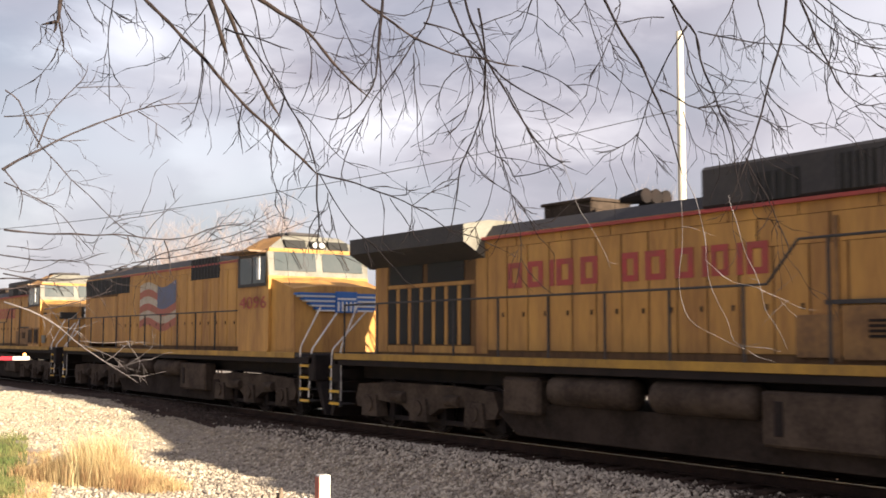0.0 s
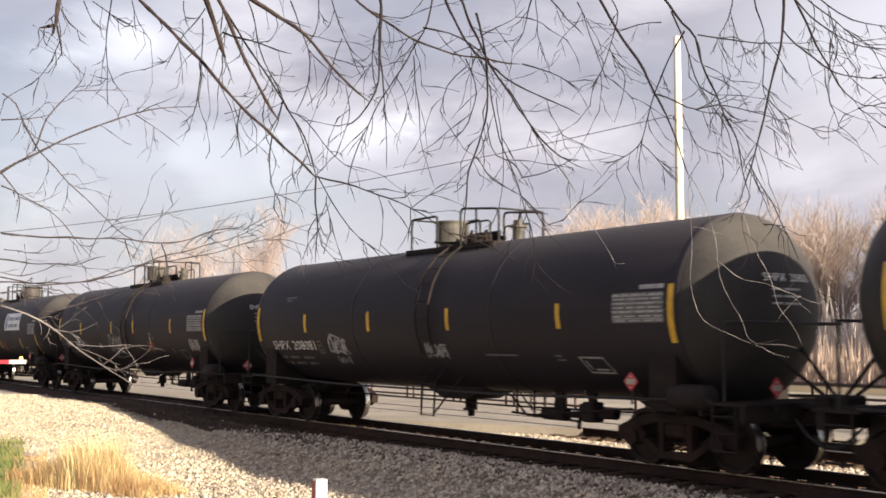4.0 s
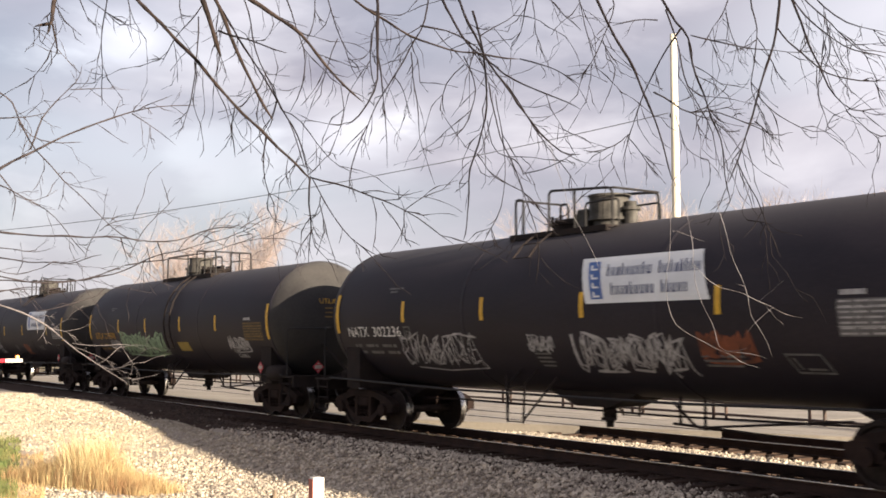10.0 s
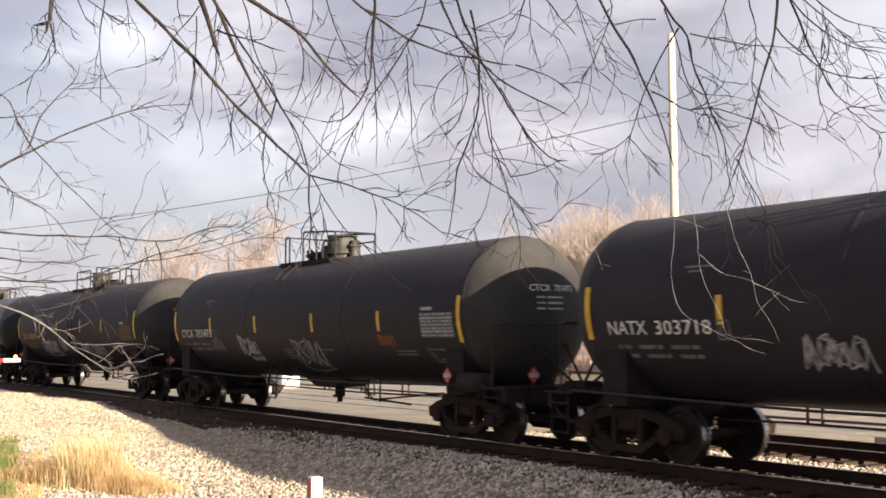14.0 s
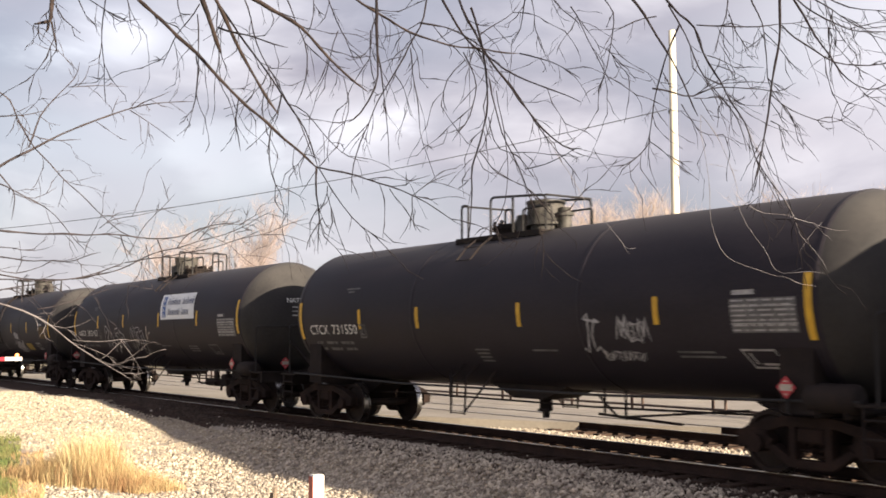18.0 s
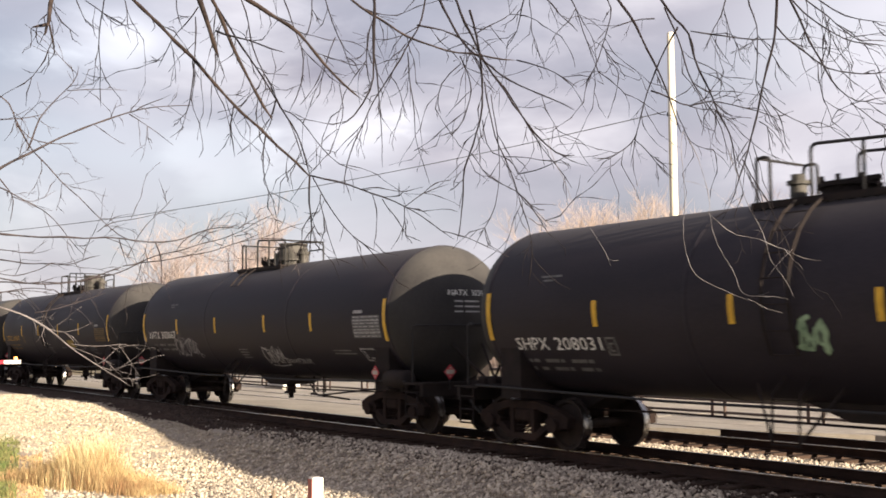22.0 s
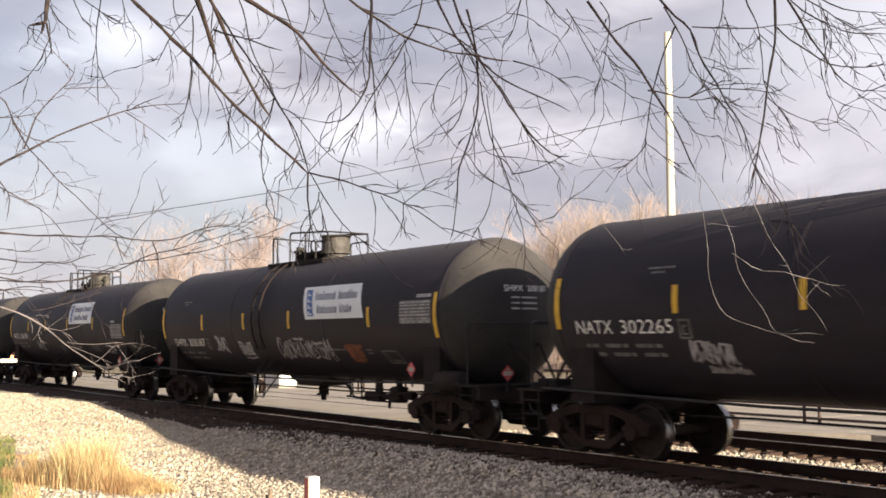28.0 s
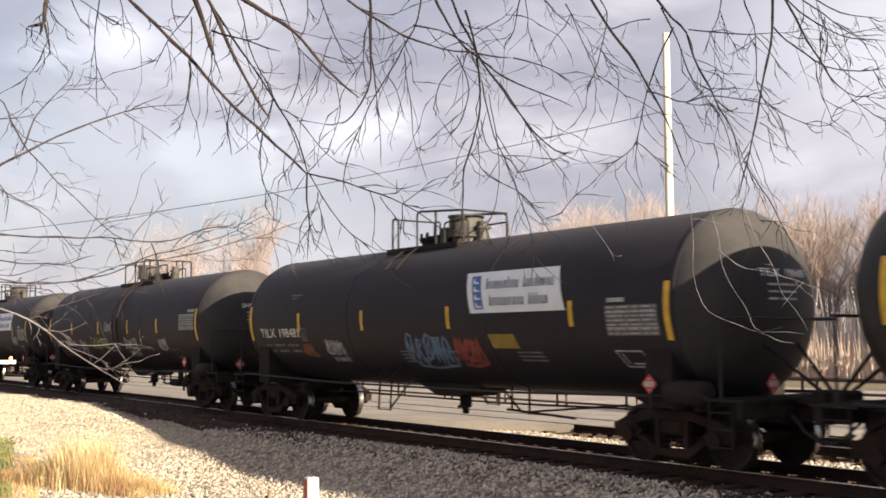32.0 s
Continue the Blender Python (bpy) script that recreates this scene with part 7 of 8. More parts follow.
def build_tree():
    tree = thing("tree", "bare winter tree, grey-brown, thin twigs hanging before the railway", "tree")
    root = Vector((-5.0, -1.6, ground_z(-5.0, -1.6) - 0.1))
    bm = bmesh.new()
    rings(bm, crooked([root, root + Vector((0.1, 0.05, 1.6)), root + Vector((-0.05, 0.2, 3.4)), root + Vector((0.1, 0.3, 5.0)), root + Vector((0.2, 0.3, 6.6))], random.Random(2), 0.012), [0.24 - 0.0011 * k for k in range(len(crooked([root, root + Vector((0.1, 0.05, 1.6)), root + Vector((-0.05, 0.2, 3.4)), root + Vector((0.1, 0.3, 5.0)), root + Vector((0.2, 0.3, 6.6))], random.Random(2), 0.012)))], 12)
    part("trunk", bm, M_BARK2, tree, "furrowed grey-brown trunk", True)
    for a, b, c, r in (((-4.6, -0.2, 4.6), (-3.9, 0.9, 4.0), (-3.55, 1.35, 3.3), 0.05), ((-4.3, 0.4, 5.2), (-3.2, 1.7, 4.6), (-3.0, 2.3, 3.5), 0.05), ((-4.0, 0.9, 5.8), (-2.6, 2.6, 5.2), (-2.5, 3.0, 3.7), 0.06), ((-3.8, 1.2, 6.2), (-2.2, 3.4, 5.4), (-1.9, 3.6, 3.7), 0.06), ((-5.0, -0.9, 3.4), (-5.2, -0.2, 2.9), (-5.0, 0.35, 2.5), 0.04), ((-5.0, -0.9, 2.6), (-5.1, -0.2, 2.2), (-5.0, 0.35, 2.05), 0.035)):
        start = Vector((root.x, root.y, 0)) + Vector((0.05, 0.2, min(a[2] + 0.2, 5.3) - 0.35))
        bm = bmesh.new()
        line = crooked([start, Vector(a), Vector(b), Vector(c)], random.Random(int(r * 1000)), 0.01)
        rings(bm, line, [r - (r - 0.010) * k / (len(line) - 1) for k in range(len(line))], 8)
        part("bough", bm, M_BARK2, tree, "", True)
    b = []
    stem(b, 1, 8.3, 5.2, (-3.80, 1.29, 3.24), (-3.62, 1.48, 2.98), (-3.55, 1.57, 2.84), (-3.37, 1.77, 2.59), (-3.32, 1.79, 2.54))
    stem(b, 0, 4.2, 1.9, (-3.47, 1.87, 2.57), (-3.37, 1.98, 2.53), (-3.21, 2.12, 2.44), (-3.07, 2.23, 2.32))
    stem(b, 0, 4.2, 2.1, (-3.54, 1.91, 2.58), (-3.61, 1.94, 2.49), (-3.66, 1.99, 2.40), (-3.78, 2.04, 2.28))
    stem(b, 0, 2.6, 1.6, (-3.52, 1.92, 2.39), (-3.49, 1.85, 2.32), (-3.43, 1.80, 2.26))
    stem(b, 0, 3.1, 1.6, (-3.47, 1.88, 2.57), (-3.42, 1.90, 2.48), (-3.36, 1.95, 2.37), (-3.30, 1.99, 2.31), (-3.23, 2.03, 2.27))
    stem(b, 0, 2.6, 1.6, (-3.53, 1.95, 2.51), (-3.74, 2.08, 2.41))
    stem(b, 0, 3.1, 2.1, (-3.62, 1.64, 2.83), (-3.71, 1.66, 2.77), (-3.85, 1.75, 2.68))
    stem(b, 0, 3.3, 1.7, (-3.62, 1.77, 2.74), (-3.67, 1.78, 2.62), (-3.68, 1.81, 2.52), (-3.68, 1.84, 2.48))
    stem(b, 0, 2.3, 1.5, (-3.28, 2.16, 2.45), (-3.53, 2.33, 2.38))
    stem(b, 0, 2.3, 1.5, (-3.32, 2.19, 2.46), (-3.33, 2.27, 2.52), (-3.31, 2.39, 2.56))
    stem(b, 0, 2.1, 1.5, (-3.32, 2.09, 2.48), (-3.35, 2.15, 2.43))
    branch(tree, 1, SWAY_A, b)
    b = []
    stem(b, 1, 10.3, 8.4, (-3.42, 1.40, 3.17), (-3.47, 1.50, 2.99), (-3.51, 1.53, 2.97))
    stem(b, 0, 4.2, 2.3, (-3.35, 1.45, 3.01), (-3.23, 1.50, 2.96), (-3.10, 1.58, 2.90))
    branch(tree, 0.2, SWAY_A, b)
    b = []
    stem(b, 1, 8.9, 5.9, (-3.51, 1.49, 3.19), (-3.59, 1.67, 2.95), (-3.61, 1.79, 2.79))
    branch(tree, 0.5, SWAY_A, b)
    b = []
    stem(b, 0, 5.3, 2.7, (-3.85, 1.65, 3.29), (-3.65, 1.92, 2.75), (-3.62, 1.95, 2.60))
    stem(b, 0, 2.7, 1.5, (-3.64, 1.84, 2.84), (-3.62, 1.91, 2.81), (-3.60, 2.00, 2.69), (-3.59, 2.06, 2.64), (-3.56, 2.14, 2.62))
    stem(b, 0, 3.2, 2.1, (-3.74, 1.72, 3.27), (-3.69, 1.75, 3.07), (-3.63, 1.81, 2.88), (-3.57, 1.84, 2.79), (-3.52, 1.88, 2.61))
    branch(tree, 0.8, SWAY_A, b)
    b = []
    stem(b, 1, 10.9, 3.8, (-3.69, 1.69, 3.27), (-3.52, 1.85, 3.11), (-3.39, 1.96, 2.91), (-3.33, 2.01, 2.84))
    stem(b, 0, 3.3, 2, (-3.70, 1.88, 3.29), (-3.62, 1.93, 3.04), (-3.60, 1.91, 2.94), (-3.61, 1.86, 2.83))
    stem(b, 0, 3.3, 1.8, (-3.66, 2.04, 3.31), (-3.58, 2.05, 3.14), (-3.49, 2.08, 2.97))
    stem(b, 0, 2.8, 1.6, (-3.56, 2.03, 3.13), (-3.60, 2.00, 2.98), (-3.64, 1.96, 2.90))
    stem(b, 0, 2.8, 1.8, (-3.62, 1.96, 3.29), (-3.59, 1.93, 3.14), (-3.58, 1.87, 3.06))
    stem(b, 0, 2.4, 1.4, (-3.60, 2.07, 2.96), (-3.56, 2.07, 2.86), (-3.55, 2.01, 2.69))
    branch(tree, 0.6, SWAY_A, b)
    b = []
    stem(b, 1, 7.5, 6.7, (-3.28, 0.90, 3.03), (-3.17, 0.86, 2.93), (-3.05, 0.82, 2.85))
    stem(b, 1, 5.8, 4.2, (-3.25, 0.87, 2.91), (-3.13, 0.80, 2.86))
    stem(b, 1, 5, 3.3, (-3.21, 0.86, 2.89), (-3.12, 0.83, 2.84))
    stem(b, 1, 4.2, 2.9, (-3.18, 0.86, 2.89), (-3.22, 0.89, 2.81))
    branch(tree, 0.1, SWAY_A, b)
    b = []
    stem(b, 0, 3.4, 2.1, (-4.34, 1.39, 3.38), (-4.49, 1.42, 3.17), (-4.61, 1.47, 2.98))
    stem(b, 0, 2.8, 1.7, (-4.42, 1.30, 3.37), (-4.47, 1.34, 3.31), (-4.49, 1.42, 3.28))
    stem(b, 0, 2.8, 1.7, (-4.40, 1.33, 3.37), (-4.30, 1.38, 3.30), (-4.22, 1.40, 3.22), (-4.11, 1.45, 3.22))
    stem(b, 0, 2.5, 1.7, (-4.30, 1.46, 3.37), (-4.21, 1.45, 3.21))
    branch(tree, 0.4, SWAY_A, b)
    b = []
    stem(b, 0, 3.4, 1.8, (-4.01, 1.66, 3.30), (-4.13, 1.62, 3.22), (-4.22, 1.61, 3.15), (-4.31, 1.61, 3.11))
    stem(b, 0, 3.4, 1.8, (-3.99, 1.64, 3.25), (-3.95, 1.62, 3.04), (-3.93, 1.59, 2.84), (-3.90, 1.52, 2.80))
    stem(b, 0, 2.7, 1.7, (-4.09, 1.60, 3.34), (-3.98, 1.57, 3.21))
    branch(tree, 0.5, SWAY_A, b)
    b = []
    stem(b, 1, 6.3, 3.4, (-3.69, 2.15, 3.36), (-3.60, 2.21, 3.27), (-3.43, 2.33, 3.14), (-3.33, 2.40, 3.09), (-3.11, 2.56, 3.04))
    stem(b, 0, 3.4, 1.8, (-3.37, 2.78, 3.13), (-3.21, 2.81, 3.07), (-3.06, 2.83, 2.97))
    stem(b, 0, 2.8, 1.7, (-3.52, 2.39, 3.23), (-3.53, 2.33, 3.18), (-3.57, 2.23, 3.15))
    stem(b, 0, 2.9, 1.6, (-3.56, 2.37, 3.13), (-3.57, 2.42, 2.80), (-3.55, 2.49, 2.60))
    branch(tree, 0.5, SWAY_K, b)
    b = []
    stem(b, 0, 7.7, 2.2, (-3.40, 2.10, 3.28), (-3.39, 2.10, 3.14), (-3.36, 2.09, 3.03), (-3.35, 2.08, 2.89), (-3.37, 2.02, 2.78), (-3.37, 1.97, 2.75))
    stem(b, 0, 3.3, 1.6, (-3.47, 2.16, 3.06), (-3.51, 2.22, 2.90), (-3.62, 2.31, 2.66))
    stem(b, 0, 3.3, 2.2, (-3.49, 2.14, 3.15), (-3.52, 2.15, 3.05), (-3.53, 2.19, 2.94))
    branch(tree, 0.5, SWAY_K, b)
    b = []
    stem(b, 0, 4.9, 2.1, (-3.73, 2.57, 3.44), (-3.71, 2.52, 3.27), (-3.73, 2.40, 3.06), (-3.72, 2.25, 2.80), (-3.70, 2.19, 2.66), (-3.66, 2.16, 2.54))
    stem(b, 0, 4.7, 3.3, (-3.64, 2.47, 3.27), (-3.64, 2.60, 3.28), (-3.64, 2.72, 3.25), (-3.66, 2.82, 3.22))
    stem(b, 0, 2.3, 1.5, (-3.69, 2.38, 3.05), (-3.69, 2.43, 3.00), (-3.70, 2.47, 2.90))
    branch(tree, 0.6, SWAY_K, b)
    b = []
    stem(b, 0, 5.6, 2.8, (-3.41, 2.41, 3.32), (-3.35, 2.44, 3.19), (-3.28, 2.49, 3.08), (-3.11, 2.59, 2.94), (-2.93, 2.71, 2.84))
    stem(b, 0, 3.4, 2, (-3.43, 2.54, 3.11), (-3.36, 2.56, 2.96), (-3.33, 2.50, 2.83), (-3.33, 2.41, 2.72))
    stem(b, 0, 2.7, 1.6, (-3.34, 2.48, 3.05), (-3.42, 2.44, 2.98), (-3.45, 2.45, 2.90), (-3.46, 2.48, 2.87))
    branch(tree, 0.6, SWAY_K, b)
    b = []
    stem(b, 0, 6.9, 3.4, (-3.43, 2.49, 3.36), (-3.36, 2.58, 3.11), (-3.22, 2.76, 2.79), (-3.16, 2.83, 2.71), (-3.11, 2.88, 2.71))
    stem(b, 0, 3.4, 1.8, (-3.41, 2.75, 3.02), (-3.31, 2.81, 2.83), (-3.20, 2.87, 2.68), (-3.12, 2.88, 2.58))
    stem(b, 0, 2.8, 1.8, (-3.40, 2.83, 2.66), (-3.23, 2.79, 2.65), (-3.03, 2.77, 2.69))
    branch(tree, 0.7, SWAY_K, b)
    b = []
    stem(b, 0, 5.9, 2.4, (-3.22, 2.42, 3.22), (-3.23, 2.49, 3.08), (-3.30, 2.56, 2.83), (-3.41, 2.56, 2.65), (-3.49, 2.62, 2.44), (-3.53, 2.63, 2.37))
    stem(b, 0, 3.7, 1.9, (-3.20, 2.49, 2.95), (-3.22, 2.55, 2.80), (-3.25, 2.78, 2.43), (-3.28, 2.83, 2.32), (-3.33, 2.85, 2.20))
    stem(b, 0, 2.8, 1.5, (-3.17, 2.50, 2.90), (-3.22, 2.60, 2.61), (-3.26, 2.62, 2.49), (-3.37, 2.60, 2.33))
    stem(b, 0, 2.4, 1.5, (-3.23, 2.51, 2.81), (-3.17, 2.51, 2.67), (-2.93, 2.61, 2.63))
    stem(b, 0, 2.4, 1.4, (-3.21, 2.45, 2.67), (-3.26, 2.57, 2.60), (-3.27, 2.72, 2.57), (-3.27, 2.92, 2.44))
    branch(tree, 1, SWAY_K, b)
    b = []
    stem(b, 0, 3.6, 2.2, (-3.49, 2.92, 3.44), (-3.58, 2.97, 3.31), (-3.69, 2.99, 3.26))
    stem(b, 0, 4.2, 2.4, (-3.41, 2.96, 3.43), (-3.47, 3.08, 3.41), (-3.51, 3.25, 3.36))
    stem(b, 0, 3.1, 1.9, (-3.56, 2.72, 3.24), (-3.56, 2.87, 3.34), (-3.59, 2.97, 3.44))
    stem(b, 0, 2.6, 1.7, (-3.40, 2.87, 3.40), (-3.55, 3.02, 3.31), (-3.68, 3.18, 3.27))
    branch(tree, 0.6, SWAY_K, b)
    b = []
    stem(b, 0, 7.3, 3.8, (-2.95, 2.79, 3.29), (-2.91, 2.99, 3.02), (-2.90, 3.13, 2.81), (-2.92, 3.24, 2.63))
    stem(b, 2, 4.2, 3.5, (-2.75, 3.06, 2.59), (-2.65, 3.04, 2.47), (-2.58, 2.99, 2.34), (-2.51, 2.92, 2.25))
    stem(b, 2, 3.3, 2.1, (-2.70, 3.13, 2.28), (-2.70, 3.23, 2.22), (-2.69, 3.35, 2.20), (-2.66, 3.48, 2.16), (-2.64, 3.72, 2.12))
    stem(b, 2, 3.3, 2.1, (-2.69, 3.13, 2.27), (-2.66, 3.13, 2.16), (-2.61, 3.16, 2.06), (-2.59, 3.15, 2.00), (-2.55, 3.15, 1.96), (-2.42, 3.22, 1.95))
    stem(b, 2, 3.5, 2.7, (-2.75, 3.06, 2.59), (-2.77, 3.08, 2.41), (-2.79, 3.11, 2.30), (-2.81, 3.11, 2.20), (-2.82, 3.16, 2.08), (-2.81, 3.21, 2.04), (-2.73, 3.38, 1.96))
    stem(b, 2, 2.5, 1.7, (-2.58, 3.37, 2.16), (-2.31, 3.16, 2.22))
    stem(b, 2, 2.5, 1.7, (-2.50, 3.31, 2.14), (-2.65, 3.62, 2.08))
    stem(b, 2, 2.5, 1.7, (-2.65, 3.28, 1.96), (-2.67, 3.51, 1.91))
    stem(b, 2, 2.3, 1.5, (-2.70, 3.01, 2.39), (-2.82, 3.33, 2.39))
    stem(b, 2, 2.1, 1.6, (-2.65, 3.28, 1.96), (-2.52, 3.24, 1.98))
    stem(b, 2, 4.6, 2.4, (-2.68, 3.23, 2.53), (-2.65, 3.26, 2.40), (-2.62, 3.28, 2.28), (-2.59, 3.30, 2.21), (-2.58, 3.32, 2.13), (-2.56, 3.33, 2.08), (-2.51, 3.37, 1.96))
    stem(b, 2, 2.8, 1.8, (-2.51, 3.37, 2.14), (-2.55, 3.34, 2.09), (-2.58, 3.31, 2.04))
    stem(b, 2, 2.6, 1.8, (-2.59, 3.30, 2.21), (-2.62, 3.28, 2.22))
    branch(tree, 1, SWAY_P, b, 0)
    b = []
    stem(b, 2, 4.8, 2.2, (-3.17, 2.76, 2.75), (-3.15, 2.78, 2.65), (-3.11, 2.82, 2.50), (-3.05, 2.88, 2.38), (-3.01, 2.93, 2.25))
    stem(b, 2, 2.6, 1.8, (-3.02, 2.92, 2.28), (-2.99, 2.95, 2.27))
    branch(tree, 0.5, SWAY_P, b, 0)
    b = []
    stem(b, 0, 3.5, 2.6, (-3.13, 3.33, 3.32), (-3.16, 3.22, 3.30), (-3.19, 3.13, 3.26))
    stem(b, 0, 3.5, 1.9, (-3.15, 3.06, 3.38), (-3.07, 3.03, 3.30), (-3.05, 2.96, 3.16), (-3.05, 2.85, 2.94))
    stem(b, 0, 3.1, 1.8, (-3.31, 3.02, 3.40), (-3.23, 3.12, 3.04))
    stem(b, 0, 2.6, 1.6, (-3.20, 3.09, 3.19), (-3.02, 3.01, 3.01))
    branch(tree, 0.5, SWAY_P, b)
    b = []
    stem(b, 0, 6.2, 2.5, (-2.98, 3.17, 3.37), (-2.94, 3.24, 3.25), (-2.90, 3.29, 3.20), (-2.90, 3.31, 3.09), (-2.83, 3.44, 2.75), (-2.81, 3.47, 2.56))
    stem(b, 0, 3.8, 2, (-2.89, 3.28, 3.20), (-2.79, 3.59, 3.19), (-2.76, 3.72, 3.20), (-2.73, 3.84, 3.23))
    stem(b, 0, 2.2, 1.6, (-2.84, 3.26, 3.06), (-2.81, 3.43, 3.00))
    stem(b, 0, 3.8, 2, (-2.89, 3.13, 3.27), (-2.82, 3.23, 2.93), (-2.76, 3.30, 2.79), (-2.75, 3.31, 2.66))
    branch(tree, 0.6, SWAY_P, b)
    b = []
    stem(b, 0, 4.7, 2.1, (-3.02, 3.35, 3.26), (-3.12, 3.35, 3.15), (-3.20, 3.37, 3.06), (-3.35, 3.42, 2.83), (-3.42, 3.46, 2.74))
    stem(b, 0, 2.8, 1.8, (-3.17, 3.24, 2.81), (-3.13, 3.09, 2.72), (-3.09, 2.94, 2.67))
    stem(b, 0, 2.6, 1.5, (-3.16, 3.22, 2.80), (-3.11, 3.38, 2.64))
    branch(tree, 0.6, SWAY_P, b)
    b = []
    stem(b, 0, 4.4, 2.2, (-2.96, 3.12, 2.95), (-2.90, 3.28, 2.89), (-2.87, 3.35, 2.92), (-2.83, 3.44, 2.91), (-2.78, 3.54, 2.89), (-2.73, 3.65, 2.84))
    stem(b, 0, 2.6, 1.6, (-2.79, 3.15, 2.86), (-2.84, 3.35, 2.87), (-2.88, 3.55, 2.83))
    stem(b, 0, 2.4, 1.4, (-2.84, 3.13, 2.85), (-2.90, 3.27, 2.75), (-2.93, 3.44, 2.73))
    branch(tree, 0.7, SWAY_P, b)
    b = []
    stem(b, 0, 6.9, 2.8, (-2.57, 3.41, 3.31), (-2.56, 3.38, 3.14), (-2.56, 3.33, 3.00), (-2.56, 3.22, 2.71), (-2.55, 3.12, 2.53))
    stem(b, 0, 3, 1.7, (-2.62, 3.24, 2.64), (-2.54, 3.30, 2.44), (-2.50, 3.31, 2.36), (-2.46, 3.30, 2.27))
    stem(b, 0, 2.4, 1.6, (-2.64, 3.34, 2.42), (-2.53, 3.35, 2.40))
    stem(b, 0, 4.3, 2.8, (-2.50, 3.31, 3.13), (-2.51, 3.38, 3.09), (-2.48, 3.58, 3.00), (-2.43, 3.73, 2.99), (-2.39, 3.85, 3.01))
    stem(b, 0, 2.8, 1.5, (-2.59, 3.32, 2.89), (-2.56, 3.40, 2.82), (-2.52, 3.49, 2.78), (-2.47, 3.58, 2.77), (-2.44, 3.63, 2.83))
    stem(b, 0, 2.4, 1.5, (-2.57, 3.28, 2.78), (-2.56, 3.35, 2.75), (-2.56, 3.42, 2.69))
    branch(tree, 0.5, SWAY_P, b)
    b = []
    stem(b, 0, 5.5, 2.2, (-2.53, 3.42, 3.28), (-2.54, 3.53, 3.16), (-2.55, 3.75, 2.96), (-2.55, 3.87, 2.92), (-2.51, 4.01, 2.95))
    stem(b, 0, 2.6, 1.8, (-2.49, 3.74, 2.89), (-2.48, 3.88, 2.83), (-2.49, 3.98, 2.82))
    stem(b, 0, 3.9, 2.2, (-2.57, 3.48, 3.30), (-2.55, 3.59, 3.22), (-2.51, 3.74, 3.15), (-2.43, 3.92, 3.13))
    stem(b, 0, 3.5, 2, (-2.54, 3.51, 3.30), (-2.53, 3.86, 3.17), (-2.51, 4.05, 3.19))
    stem(b, 0, 3.7, 2.2, (-2.54, 3.58, 3.32), (-2.43, 3.63, 3.20), (-2.30, 3.70, 3.16))
    stem(b, 0, 2.4, 1.4, (-2.49, 3.58, 3.25), (-2.51, 3.65, 3.15), (-2.51, 3.75, 3.05))
    stem(b, 0, 2.4, 1.4, (-2.47, 3.59, 3.20), (-2.55, 3.67, 3.12), (-2.56, 3.85, 3.01))
    branch(tree, 0.5, SWAY_P, b)
    b = []
    stem(b, 0, 3.8, 1.8, (-2.94, 3.70, 3.44), (-2.88, 3.69, 3.24), (-2.86, 3.63, 3.04), (-2.80, 3.62, 2.91), (-2.73, 3.60, 2.80))
    stem(b, 0, 3.6, 1.9, (-2.99, 3.62, 3.44), (-2.95, 3.55, 3.33), (-2.93, 3.44, 3.21), (-2.89, 3.35, 3.13))
    stem(b, 0, 2.6, 1.7, (-2.96, 3.57, 3.34), (-3.14, 3.88, 3.28))
    stem(b, 0, 2.6, 1.6, (-2.91, 3.72, 3.26), (-2.83, 3.77, 3.10), (-2.77, 3.78, 3.02))
    branch(tree, 0.5, SWAY_P, b)
    b = []
    stem(b, 3, 9, 2.6, (-5.46, 1.23, 2.78), (-5.42, 1.42, 2.91), (-5.39, 1.53, 2.98), (-5.35, 1.67, 3.05), (-5.31, 1.78, 3.10), (-5.27, 1.89, 3.14), (-5.23, 2.01, 3.16), (-5.18, 2.13, 3.17))
    stem(b, 3, 3.4, 1.8, (-5.28, 1.85, 3.12), (-5.26, 1.92, 3.17), (-5.22, 2.02, 3.22))
    stem(b, 3, 3.2, 1.8, (-5.29, 1.83, 3.11), (-5.25, 1.96, 3.03), (-5.22, 2.04, 2.96))
    stem(b, 3, 2.8, 1.8, (-5.32, 1.75, 3.09), (-5.31, 1.78, 3.18))
    stem(b, 3, 5, 2.2, (-5.43, 1.38, 2.90), (-5.42, 1.42, 3.06), (-5.40, 1.49, 3.15), (-5.37, 1.58, 3.25), (-5.37, 1.60, 3.34))
    stem(b, 3, 3, 1.8, (-5.38, 1.55, 3.21), (-5.34, 1.68, 3.23), (-5.30, 1.82, 3.23))
    stem(b, 3, 4.6, 2.4, (-5.46, 1.23, 3.17), (-5.45, 1.30, 3.13), (-5.44, 1.32, 3.05), (-5.43, 1.38, 2.96), (-5.40, 1.47, 2.94), (-5.36, 1.61, 2.95))
    stem(b, 3, 4.2, 2.6, (-5.46, 1.23, 3.04), (-5.44, 1.35, 3.05), (-5.41, 1.46, 3.09))
    branch(tree, 0.15, SWAY_A, b, 0.9, (-0.3, 0.35))
    b = []
    stem(b, 3, 4.6, 2.6, (-5.54, 1.35, 3.05), (-5.52, 1.43, 2.91), (-5.49, 1.53, 2.80), (-5.46, 1.64, 2.70), (-5.43, 1.74, 2.59), (-5.40, 1.83, 2.50), (-5.36, 1.93, 2.47))
